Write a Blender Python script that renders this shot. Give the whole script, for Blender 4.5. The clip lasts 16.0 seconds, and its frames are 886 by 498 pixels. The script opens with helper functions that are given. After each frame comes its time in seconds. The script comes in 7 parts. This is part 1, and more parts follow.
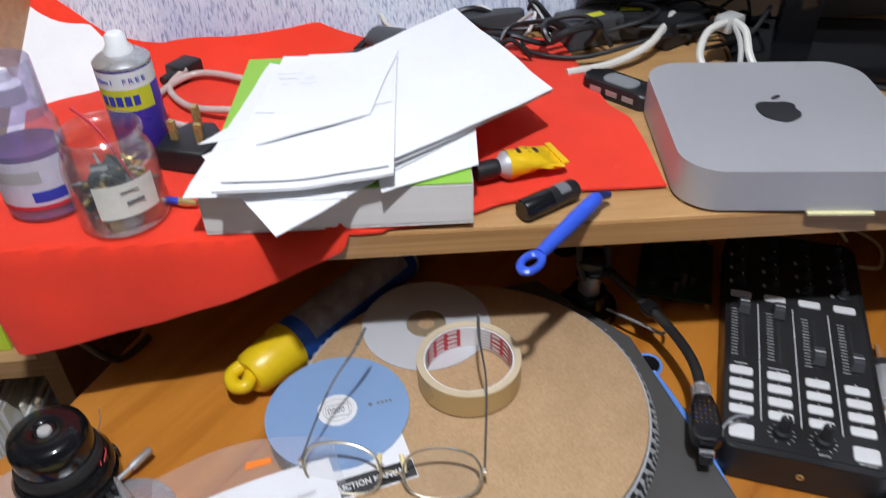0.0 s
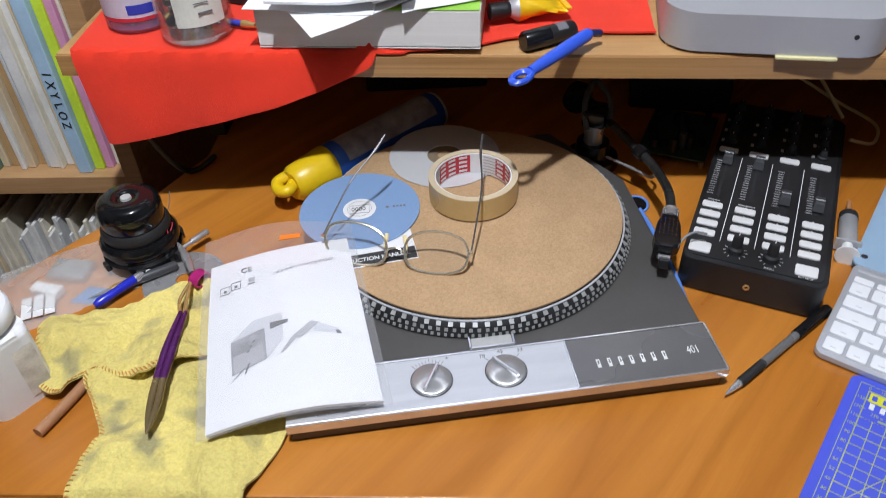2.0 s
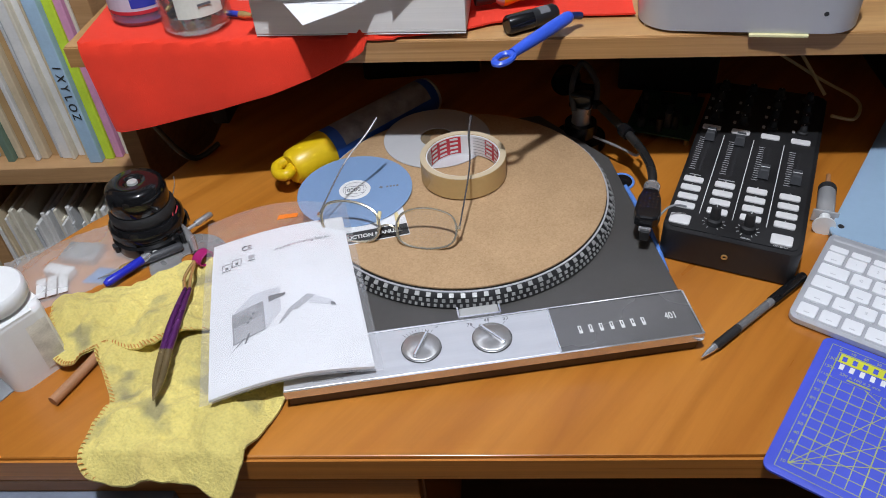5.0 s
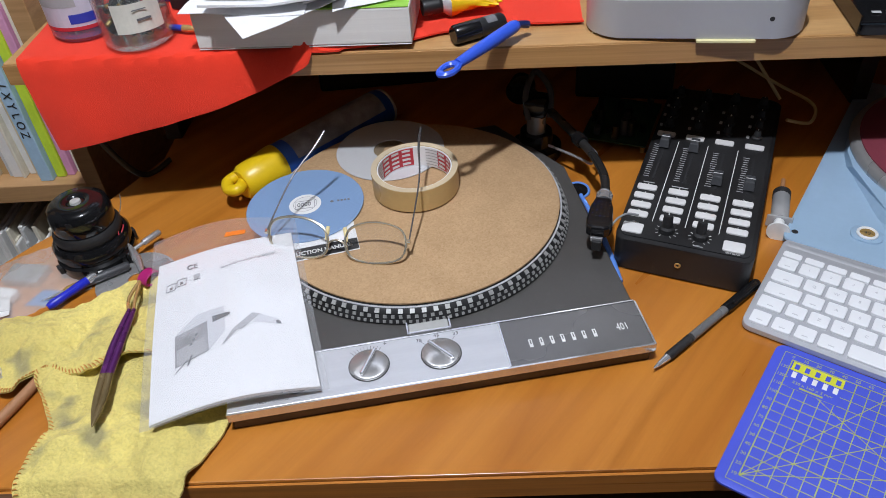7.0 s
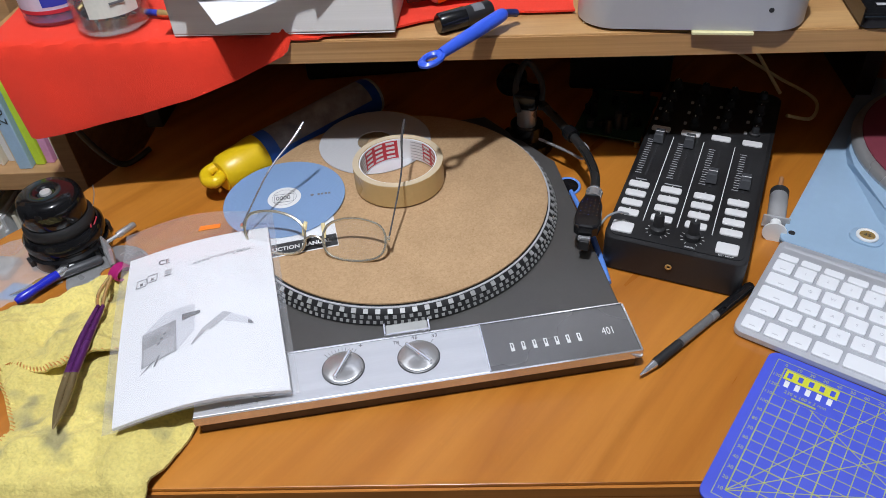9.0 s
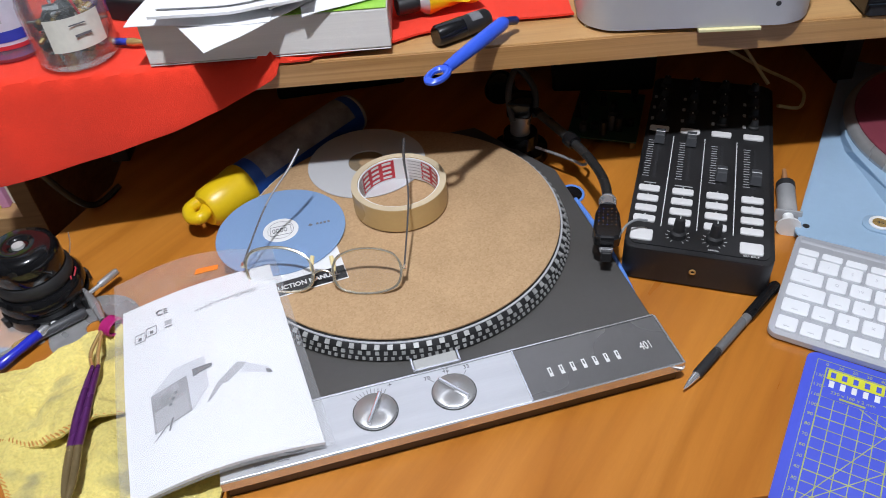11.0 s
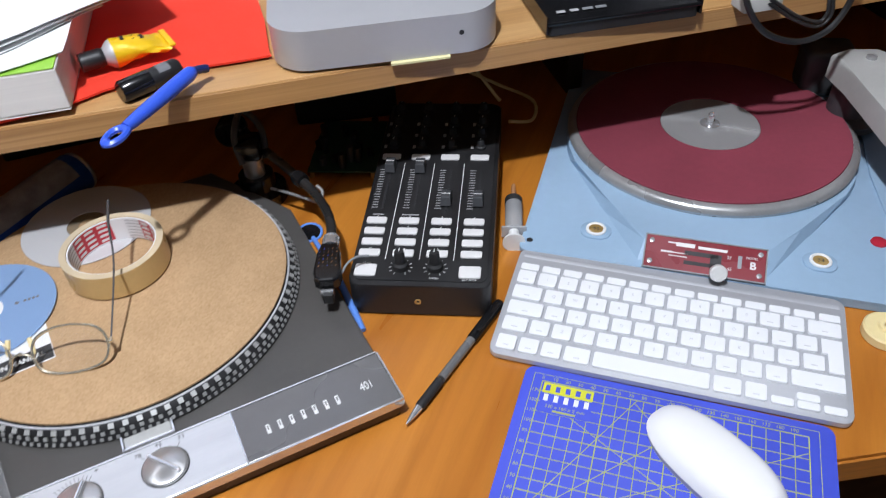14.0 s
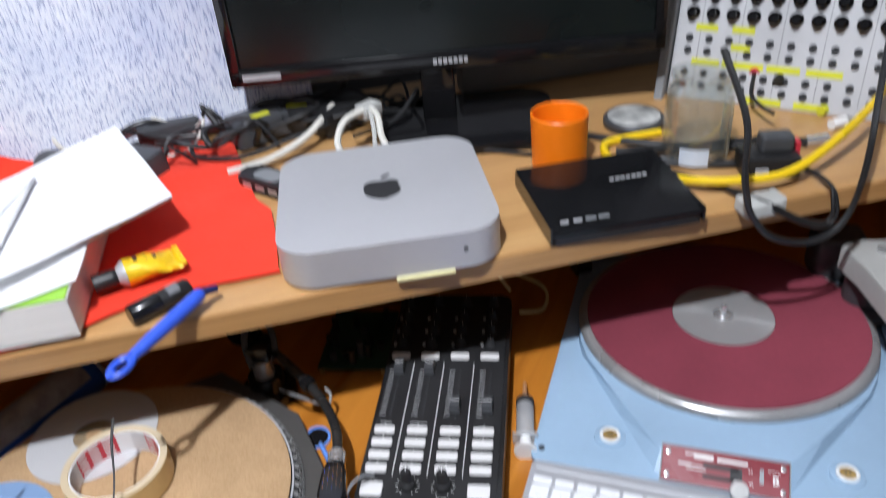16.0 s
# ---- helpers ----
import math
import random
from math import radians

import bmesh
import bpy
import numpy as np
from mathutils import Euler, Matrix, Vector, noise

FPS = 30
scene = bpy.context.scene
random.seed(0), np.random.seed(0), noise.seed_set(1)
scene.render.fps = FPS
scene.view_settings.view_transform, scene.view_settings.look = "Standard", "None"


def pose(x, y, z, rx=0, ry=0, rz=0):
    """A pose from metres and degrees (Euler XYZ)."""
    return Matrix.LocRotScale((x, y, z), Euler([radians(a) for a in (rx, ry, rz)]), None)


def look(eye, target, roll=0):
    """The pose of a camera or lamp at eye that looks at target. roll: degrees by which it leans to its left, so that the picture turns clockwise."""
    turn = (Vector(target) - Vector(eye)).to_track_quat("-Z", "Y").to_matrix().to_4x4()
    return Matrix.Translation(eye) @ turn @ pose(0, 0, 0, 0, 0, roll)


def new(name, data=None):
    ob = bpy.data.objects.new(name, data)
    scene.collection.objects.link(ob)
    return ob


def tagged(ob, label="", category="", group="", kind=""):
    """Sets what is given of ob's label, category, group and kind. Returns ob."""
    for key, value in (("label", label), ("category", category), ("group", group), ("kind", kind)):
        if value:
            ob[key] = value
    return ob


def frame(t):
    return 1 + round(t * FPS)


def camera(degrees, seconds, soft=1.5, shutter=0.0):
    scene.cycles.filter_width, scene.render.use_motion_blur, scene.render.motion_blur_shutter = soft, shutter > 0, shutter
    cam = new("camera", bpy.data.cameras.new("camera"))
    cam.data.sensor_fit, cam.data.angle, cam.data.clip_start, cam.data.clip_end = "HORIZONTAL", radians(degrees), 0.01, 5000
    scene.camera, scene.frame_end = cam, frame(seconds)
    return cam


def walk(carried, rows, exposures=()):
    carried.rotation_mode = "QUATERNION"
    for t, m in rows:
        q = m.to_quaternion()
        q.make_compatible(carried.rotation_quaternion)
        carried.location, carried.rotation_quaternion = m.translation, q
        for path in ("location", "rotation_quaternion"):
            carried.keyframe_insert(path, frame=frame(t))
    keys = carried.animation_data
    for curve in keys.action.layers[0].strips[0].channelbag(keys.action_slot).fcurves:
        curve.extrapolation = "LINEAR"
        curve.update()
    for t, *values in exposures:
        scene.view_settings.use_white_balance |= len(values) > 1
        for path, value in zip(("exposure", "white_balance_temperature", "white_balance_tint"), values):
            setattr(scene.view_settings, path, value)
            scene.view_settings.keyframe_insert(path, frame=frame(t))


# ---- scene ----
cam = camera(59.8, 16.0, 0.4, 0.5)
PATH = [
    (0, (0.072, -0.021, 1.283), (0.19, 1.559, 0.062), -2.1),
    (0.5, (0.1, -0.074, 1.272), (0.214, 1.478, 0.016), -1.2),
    (1, (0.126, -0.142, 1.264), (0.105, 1.412, 0.005), -1.2),
    (1.5, (0.133, -0.174, 1.263), (0.057, 1.36, -0.018), -0.9),
    (2, (0.13, -0.192, 1.254), (0.036, 1.325, -0.047), -2.7),
    (2.5, (0.13, -0.204, 1.252), (0.014, 1.288, -0.076), -4.5),
    (3, (0.13, -0.214, 1.254), (-0.006, 1.274, -0.075), -5.0),
    (3.2, (0.13, -0.219, 1.254), (-0.015, 1.268, -0.076), -4.7),
    (5.3, (0.159, -0.228, 1.262), (0.035, 1.283, -0.042), -4.5),
    (5.5, (0.162, -0.228, 1.261), (0.049, 1.287, -0.04), -4.5),
    (6, (0.173, -0.225, 1.259), (0.088, 1.293, -0.041), -4.2),
    (6.5, (0.177, -0.218, 1.258), (0.096, 1.301, -0.041), -4.2),
    (7, (0.186, -0.214, 1.256), (0.094, 1.305, -0.042), -4.8),
    (7.5, (0.196, -0.212, 1.249), (0.09, 1.309, -0.046), -4.4),
    (8, (0.204, -0.202, 1.235), (0.09, 1.288, -0.094), -4.3),
    (8.5, (0.203, -0.189, 1.243), (0.096, 1.305, -0.081), -4.3),
    (9, (0.205, -0.187, 1.244), (0.102, 1.311, -0.078), -4.4),
    (9.2, (0.201, -0.186, 1.243), (0.097, 1.312, -0.078), -4.0),
    (11.3, (0.136, -0.138, 1.241), (0.24, 1.345, -0.098), -4.1),
    (11.5, (0.139, -0.136, 1.242), (0.278, 1.337, -0.103), -3.1),
    (12, (0.15, -0.149, 1.234), (0.354, 1.306, -0.122), -1.3),
    (12.5, (0.172, -0.153, 1.238), (0.378, 1.3, -0.121), -1.4),
    (13, (0.219, -0.155, 1.248), (0.483, 1.291, -0.108), -2.3),
    (13.5, (0.247, -0.155, 1.247), (0.574, 1.289, -0.098), -3.2),
    (14, (0.27, -0.142, 1.249), (0.658, 1.296, -0.085), -3.5),
    (14.5, (0.289, -0.129, 1.255), (0.691, 1.341, -0.041), -5.1),
    (15, (0.296, -0.114, 1.251), (0.707, 1.377, -0.016), -6.0),
    (15.5, (0.298, -0.108, 1.256), (0.686, 1.414, 0.017), -6.2),
    (16, (0.305, -0.098, 1.308), (0.699, 1.538, 0.227), -5.2),
]
walk(cam, [(t, look(eye, target, roll)) for t, eye, target, roll in PATH],
     [(0.0, 0.18), (0.5, 0.24), (1.5, 0.30), (3.0, 0.15), (5.5, 0.14), (9.0, 0.22), (12.5, 0.36), (14.5, 0.48), (15.5, 0.56), (16.0, 0.58)])

# ---- light ----
world = bpy.data.worlds.new("room_dark")
world.use_nodes = True
scene.world = world
world.node_tree.nodes["Background"].inputs[0].default_value = (0.75, 0.82, 1.0, 1)
world.node_tree.nodes["Background"].inputs[1].default_value = 0.002
LAMP = (0.08, -0.13, 2.28)
bulb = bpy.data.lights.new("ceiling_bulb", "POINT")
bulb.energy, bulb.color, bulb.shadow_soft_size = 76.0, (0.95, 1.0, 1.10), 0.03
new("ceiling_bulb", bulb).location = LAMP

# ---- materials ----


def shader(name, rough=0.5, metal=0.0, spec=0.5):
    m = bpy.data.materials.new(name)
    m.use_nodes = True
    b = m.node_tree.nodes["Principled BSDF"]
    b.inputs["Roughness"].default_value = rough
    b.inputs["Metallic"].default_value = metal
    b.inputs["Specular IOR Level"].default_value = spec
    return m, m.node_tree, b


def node(nt, kind, **inputs):
    n = nt.nodes.new(kind)
    for k, v in inputs.items():
        n.inputs[k.replace("_", " ")].default_value = v
    return n


def coords(nt, scale=(1, 1, 1), rot=(0, 0, 0)):
    c = nt.nodes.new("ShaderNodeTexCoord")
    mp = nt.nodes.new("ShaderNodeMapping")
    mp.vector_type = "TEXTURE"
    mp.inputs["Scale"].default_value = [1 / v for v in scale]
    mp.inputs["Rotation"].default_value = rot
    nt.links.new(c.outputs["Object"], mp.inputs["Vector"])
    return mp.outputs["Vector"]


def ramp(nt, fac, stops):
    r = nt.nodes.new("ShaderNodeValToRGB")
    el = r.color_ramp.elements
    while len(el) < len(stops):
        el.new(0.5)
    for e, (p, c) in zip(el, stops):
        e.position, e.color = p, (*c, 1) if len(c) == 3 else c
    nt.links.new(fac, r.inputs[0])
    return r.outputs[0]


def mix(nt, fac, a, b, kind="MIX"):
    n = nt.nodes.new("ShaderNodeMix")
    n.data_type, n.blend_type = "RGBA", kind
    for sock, v in ((n.inputs[0], fac), (n.inputs[6], a), (n.inputs[7], b)):
        if isinstance(v, bpy.types.NodeSocket):
            nt.links.new(v, sock)
        else:
            sock.default_value = v if not isinstance(v, tuple) else (*v, 1)
    return n.outputs[2]


def bumped(nt, b, height, strength, dist=0.001):
    n = nt.nodes.new("ShaderNodeBump")
    n.inputs["Strength"].default_value, n.inputs["Distance"].default_value = strength, dist
    nt.links.new(height, n.inputs["Height"])
    nt.links.new(n.outputs[0], b.inputs["Normal"])


def plain(name, col, rough=0.5, metal=0.0, var=0.12, scale=60, bump=0.05, bscale=900, spec=0.5, smudge=0.12, stretch=(1, 1, 1)):
    """A paint, plastic, paper or metal with mottling at two scales, smudged gloss and fine relief."""
    m, nt, b = shader(name, rough, metal, spec)
    v = coords(nt, stretch)
    big = node(nt, "ShaderNodeTexNoise", Scale=scale * 0.25, Detail=3.0)
    small = node(nt, "ShaderNodeTexNoise", Scale=scale * 4.0, Detail=4.0)
    for n in (big, small):
        nt.links.new(v, n.inputs["Vector"])
    lo, hi = tuple(c * (1 - var) for c in col), tuple(min(1, c * (1 + var)) for c in col)
    c1 = ramp(nt, big.outputs[0], ((0.3, lo), (0.7, hi)))
    c2 = ramp(nt, small.outputs[0], ((0.3, (1 - var, 1 - var, 1 - var)), (0.65, (1, 1, 1))))
    nt.links.new(mix(nt, 0.5, c1, c2, "MULTIPLY"), b.inputs["Base Color"])
    r = ramp(nt, big.outputs[0], ((0.3, (max(0, rough - smudge),) * 3), (0.7, (min(1, rough + smudge),) * 3)))
    nt.links.new(r, b.inputs["Roughness"])
    if bump:
        f = node(nt, "ShaderNodeTexNoise", Scale=float(bscale), Detail=3.0)
        nt.links.new(v, f.inputs["Vector"])
        bumped(nt, b, f.outputs[0], bump, 0.0006)
    return m


def timber(name, dark, mid, light, grain=(3, 40, 40), rough=0.35, rot=0.0, figure=6.0, coat=0.0):
    """Wood with long grain along x and a broad figure."""
    m, nt, b = shader(name, rough)
    v = coords(nt, grain, (0, 0, rot))
    fig = node(nt, "ShaderNodeTexNoise", Scale=1.2, Detail=4.0, Distortion=1.2)
    nt.links.new(v, fig.inputs["Vector"])
    c1 = ramp(nt, fig.outputs[0], ((0.28, dark), (0.5, mid), (0.72, light)))
    fine = node(nt, "ShaderNodeTexNoise", Scale=figure, Detail=6.0, Roughness=0.7)
    nt.links.new(v, fine.inputs["Vector"])
    c2 = ramp(nt, fine.outputs[0], ((0.3, (0.80, 0.76, 0.70)), (0.55, (1, 1, 1))))
    nt.links.new(mix(nt, 0.55, c1, c2, "MULTIPLY"), b.inputs["Base Color"])
    r = ramp(nt, fig.outputs[0], ((0.3, (rough - 0.06,) * 3), (0.7, (rough + 0.08,) * 3)))
    nt.links.new(r, b.inputs["Roughness"])
    b.inputs["Coat Weight"].default_value = coat
    b.inputs["Coat Roughness"].default_value = 0.12
    bumped(nt, b, fine.outputs[0], 0.06, 0.0005)
    return m


def glassy(name, col=(1, 1, 1), rough=0.03, thin=0.75, gloss=0.12):
    """Thin clear plastic or glass: mostly lets light through, with a Fresnel gloss."""
    m = bpy.data.materials.new(name)
    m.use_nodes = True
    nt = m.node_tree
    nt.nodes.clear()
    out = nt.nodes.new("ShaderNodeOutputMaterial")
    tr, gl, di = nt.nodes.new("ShaderNodeBsdfTransparent"), nt.nodes.new("ShaderNodeBsdfGlossy"), nt.nodes.new("ShaderNodeBsdfDiffuse")
    tr.inputs[0].default_value, di.inputs[0].default_value = (*col, 1), (*col, 1)
    gl.inputs["Roughness"].default_value = rough
    m1, m2 = nt.nodes.new("ShaderNodeMixShader"), nt.nodes.new("ShaderNodeMixShader")
    m1.inputs[0].default_value = thin
    nt.links.new(di.outputs[0], m1.inputs[1])
    nt.links.new(tr.outputs[0], m1.inputs[2])
    lw = nt.nodes.new("ShaderNodeLayerWeight")
    lw.inputs[0].default_value = 0.35
    rm = nt.nodes.new("ShaderNodeValToRGB")
    rm.color_ramp.elements[0].position, rm.color_ramp.elements[0].color = 0.15, (gloss * 0.3,) * 3 + (1,)
    rm.color_ramp.elements[1].position, rm.color_ramp.elements[1].color = 0.95, (0.15 + gloss,) * 3 + (1,)
    nt.links.new(lw.outputs["Facing"], rm.inputs[0])
    nt.links.new(rm.outputs[0], m2.inputs[0])
    nt.links.new(m1.outputs[0], m2.inputs[1])
    nt.links.new(gl.outputs[0], m2.inputs[2])
    nt.links.new(m2.outputs[0], out.inputs[0])
    return m


def cork_material():
    m, nt, b = shader("pressed_cork", 0.85, 0, 0.25)
    v = coords(nt)
    vor = node(nt, "ShaderNodeTexVoronoi", Scale=620.0)
    n = node(nt, "ShaderNodeTexNoise", Scale=26.0, Detail=5.0)
    s = node(nt, "ShaderNodeTexNoise", Scale=420.0, Detail=2.0)
    for k in (vor, n, s):
        nt.links.new(v, k.inputs["Vector"])
    c = ramp(nt, vor.outputs["Color"], ((0.1, (0.445, 0.285, 0.150)), (0.45, (0.48, 0.313, 0.170)), (0.9, (0.525, 0.350, 0.195))))
    d = ramp(nt, s.outputs[0], ((0.28, (0.74, 0.66, 0.58)), (0.42, (1, 1, 1))))
    e = ramp(nt, n.outputs[0], ((0.3, (0.88, 0.87, 0.85)), (0.7, (1, 1, 1))))
    nt.links.new(mix(nt, 1.0, mix(nt, 0.5, c, d, "MULTIPLY"), e, "MULTIPLY"), b.inputs["Base Color"])
    bumped(nt, b, s.outputs[0], 0.15, 0.0004)
    return m


def cloth_material(name, col, weave=1400.0, stain=None, rough=0.9, var=0.14):
    m, nt, b = shader(name, rough, 0, 0.15)
    v = coords(nt)
    n = node(nt, "ShaderNodeTexNoise", Scale=14.0, Detail=4.0)
    f = node(nt, "ShaderNodeTexNoise", Scale=weave, Detail=2.0)
    for k in (n, f):
        nt.links.new(v, k.inputs["Vector"])
    c = ramp(nt, n.outputs[0], ((0.3, tuple(x * (1 - var) for x in col)), (0.7, tuple(min(1, x * (1 + var)) for x in col))))
    g = ramp(nt, f.outputs[0], ((0.3, (0.78,) * 3), (0.6, (1, 1, 1))))
    c = mix(nt, 0.7, c, g, "MULTIPLY")
    if stain:
        s = node(nt, "ShaderNodeTexNoise", Scale=24.0, Detail=2.0, Distortion=0.4)
        nt.links.new(v, s.inputs["Vector"])
        c = mix(nt, ramp(nt, s.outputs[0], ((0.56, (0, 0, 0)), (0.68, (0.7, 0.7, 0.7)))), c, stain)
        d = node(nt, "ShaderNodeTexNoise", Scale=9.0, Detail=3.0)
        nt.links.new(v, d.inputs["Vector"])
        c = mix(nt, ramp(nt, d.outputs[0], ((0.55, (0, 0, 0)), (0.75, (0.35, 0.35, 0.35)))), c, (0.50, 0.33, 0.12))
    nt.links.new(c, b.inputs["Base Color"])
    b.inputs["Sheen Weight"].default_value = 0.15
    bumped(nt, b, f.outputs[0], 0.8 if stain else 0.5, 0.0014 if stain else 0.0008)
    return m


def disc_material(name, col, metal):
    """Pressed disc: faint rings round the middle that catch the light."""
    m, nt, b = shader(name, 0.22, metal)
    v = coords(nt)
    w = node(nt, "ShaderNodeTexWave", Scale=260.0, Distortion=0.0)
    w.wave_type, w.rings_direction = "RINGS", "Z"
    nt.links.new(v, w.inputs["Vector"])
    nt.links.new(ramp(nt, w.outputs[0], ((0.0, tuple(c * 0.93 for c in col)), (1.0, col))), b.inputs["Base Color"])
    b.inputs["Coat Weight"].default_value = 0.6
    b.inputs["Coat Roughness"].default_value = 0.06
    return m


def spun_material(name, col=(0.72, 0.72, 0.72), rough=0.28, metal=0.62):
    """Turned aluminium: rings of fine scratches, brighter in two fans."""
    m, nt, b = shader(name, rough, metal)
    v = coords(nt)
    w = node(nt, "ShaderNodeTexWave", Scale=900.0, Distortion=0.6)
    w.wave_type, w.rings_direction = "RINGS", "Z"
    nt.links.new(v, w.inputs["Vector"])
    nt.links.new(ramp(nt, w.outputs[0], ((0.0, tuple(c * 0.8 for c in col)), (1.0, col))), b.inputs["Base Color"])
    b.inputs["Anisotropic"].default_value = 0.85
    t = nt.nodes.new("ShaderNodeTangent")
    t.direction_type, t.axis = "RADIAL", "Z"
    nt.links.new(t.outputs[0], b.inputs["Tangent"])
    bumped(nt, b, w.outputs[0], 0.03, 0.0004)
    return m


def knit_material():
    m, nt, b = shader("knitted_blanket", 0.95, 0, 0.1)
    v = coords(nt, (1, 1, 1))
    w = node(nt, "ShaderNodeTexNoise", Scale=1.0, Detail=4.0)
    mp = coords(nt, (420, 420, 60))
    nt.links.new(mp, w.inputs["Vector"])
    n = node(nt, "ShaderNodeTexNoise", Scale=9.0, Detail=3.0)
    nt.links.new(v, n.inputs["Vector"])
    c = ramp(nt, w.outputs[0], ((0.35, (0.36, 0.40, 0.54)), (0.48, (0.66, 0.69, 0.78)), (0.7, (0.76, 0.78, 0.83))))
    d = ramp(nt, n.outputs[0], ((0.35, (0.70, 0.74, 0.85)), (0.6, (1, 1, 1))))
    nt.links.new(mix(nt, 0.8, c, d, "MULTIPLY"), b.inputs["Base Color"])
    bumped(nt, b, w.outputs[0], 0.8, 0.003)
    return m


DESK = timber("cherry_laminate", (0.36, 0.118, 0.014), (0.47, 0.170, 0.021), (0.56, 0.215, 0.030), (1.5, 17, 17), 0.33, 0.90, 3.4, 0.16)
DESK_EDGE = timber("cherry_edge", (0.36, 0.125, 0.020), (0.47, 0.172, 0.027), (0.56, 0.215, 0.036), (2, 60, 120), 0.32, 0, 4.0, 0.2)
BEECH = timber("beech_board", (0.40, 0.212, 0.078), (0.48, 0.268, 0.104), (0.54, 0.318, 0.132), (2.5, 34, 60), 0.40, 0.05, 5.0, 0.12)
BEECH_EDGE = timber("beech_edge", (0.37, 0.185, 0.062), (0.45, 0.238, 0.086), (0.51, 0.285, 0.110), (2, 50, 160), 0.4, 0, 5.0, 0.1)
# Brown wood taken near black: the shade under the shelf is in its colour.
SHADE_WOOD = timber("shade_dark_panel", (0.018, 0.009, 0.005), (0.026, 0.013, 0.006), (0.036, 0.018, 0.008), (3, 30, 30), 0.5, 0, 4.0)
CASEWOOD = timber("bookcase_wood", (0.36, 0.20, 0.085), (0.45, 0.26, 0.115), (0.52, 0.31, 0.15), (3, 30, 60), 0.5, 0, 4.0)
CORK = cork_material()
FELT = cloth_material("red_felt", (0.84, 0.046, 0.020), 1500.0, None, 0.95, 0.08)
DUSTER = cloth_material("yellow_duster_cloth", (0.72, 0.60, 0.19), 420.0, (0.20, 0.19, 0.13), 0.95, 0.16)
KNIT = knit_material()
GREY_PAINT = plain("grey_hammer_paint", (0.105, 0.10, 0.095), 0.42, 0.35, 0.06, 60, 0.05, 1400)
SATIN = plain("satin_aluminium", (0.70, 0.71, 0.74), 0.34, 0.45, 0.05, 40, 0.03, 900, 0.5, 0.05, (1, 14, 1))
PANEL_GREY = plain("smoked_panel", (0.19, 0.185, 0.185), 0.28, 0.4, 0.06, 40, 0.02, 900)
CHROME = plain("chrome", (0.76, 0.76, 0.77), 0.12, 0.75, 0.04, 40, 0, 0, 0.5, 0.04)
STEEL = plain("worn_steel", (0.50, 0.50, 0.50), 0.30, 0.6, 0.1, 60, 0.04, 700)
DARK_STEEL = plain("dark_spring_steel", (0.22, 0.22, 0.23), 0.25, 0.7, 0.1, 60, 0.02)
SPUN_KNOB = spun_material("turned_knob_face", (0.72, 0.72, 0.72), 0.26, 0.72)
SPUN = spun_material("turned_aluminium")
ALU = plain("bead_blasted_aluminium", (0.50, 0.50, 0.515), 0.45, 0.35, 0.03, 30, 0.06, 4000, 0.5, 0.03)
ALU_KEY = plain("anodised_aluminium", (0.50, 0.51, 0.54), 0.45, 0.35, 0.04, 30, 0.05, 3500)
BLACK = plain("black_plastic", (0.014, 0.014, 0.015), 0.42, 0, 0.2, 80, 0.06, 1800)
BLACK_GLOSS = plain("gloss_black_plastic", (0.008, 0.008, 0.009), 0.12, 0, 0.2, 50, 0.0, 0, 0.5, 0.06)
BLACK_MATT = plain("matt_black_metal", (0.013, 0.013, 0.014), 0.55, 0, 0.15, 80, 0.12, 2600)
RUBBER = plain("black_rubber", (0.016, 0.016, 0.017), 0.65, 0, 0.2, 90, 0.1, 1500)
CABLE = plain("black_cable", (0.017, 0.017, 0.018), 0.4, 0, 0.2, 90, 0.0)
DARK_GREY = plain("dark_grey_plastic", (0.055, 0.057, 0.062), 0.45, 0, 0.12, 80, 0.05, 1500)
MID_GREY = plain("grey_plastic", (0.23, 0.24, 0.25), 0.5, 0, 0.1, 80, 0.05, 1500)
LIGHT_GREY = plain("light_grey_enamel", (0.44, 0.44, 0.42), 0.45, 0, 0.08, 40, 0.08, 900)
WHITE = plain("white_plastic", (0.80, 0.80, 0.79), 0.4, 0, 0.04, 50, 0.03, 1200)
WHITE_GLOSS = plain("gloss_white_plastic", (0.82, 0.82, 0.82), 0.14, 0, 0.02, 30, 0, 0, 0.5, 0.04)
KEYCAP = plain("white_keycap", (0.80, 0.81, 0.83), 0.45, 0, 0.02, 60, 0.04, 2500)
PAD = plain("white_rubber_pad", (0.72, 0.71, 0.70), 0.5, 0, 0.05, 90, 0.05, 1200)
PRINT_WHITE = plain("white_print", (0.75, 0.75, 0.74), 0.6, 0, 0.05, 50, 0)
PRINT_BLACK = plain("black_print", (0.02, 0.02, 0.022), 0.6, 0, 0.1, 50, 0)
PRINT_GREY = plain("grey_print", (0.15, 0.15, 0.16), 0.7, 0, 0.15, 90, 0)
PRINT_LIGHT = plain("pale_grey_print", (0.42, 0.42, 0.43), 0.7, 0, 0.1, 90, 0)
PRINT_MID = plain("grey_halftone_print", (0.33, 0.33, 0.34), 0.7, 0, 0.25, 240, 0)
PRINT_FAINT = plain("faint_pencil_print", (0.60, 0.60, 0.63), 0.8, 0, 0.05, 90, 0)
PRINT_RED = plain("red_print", (0.55, 0.03, 0.05), 0.5, 0, 0.1, 50, 0)
PRINT_BLUE = plain("blue_print", (0.03, 0.05, 0.42), 0.5, 0, 0.1, 50, 0)
PRINT_YELLOW = plain("yellow_green_print", (0.62, 0.62, 0.03), 0.6, 0, 0.08, 70, 0)
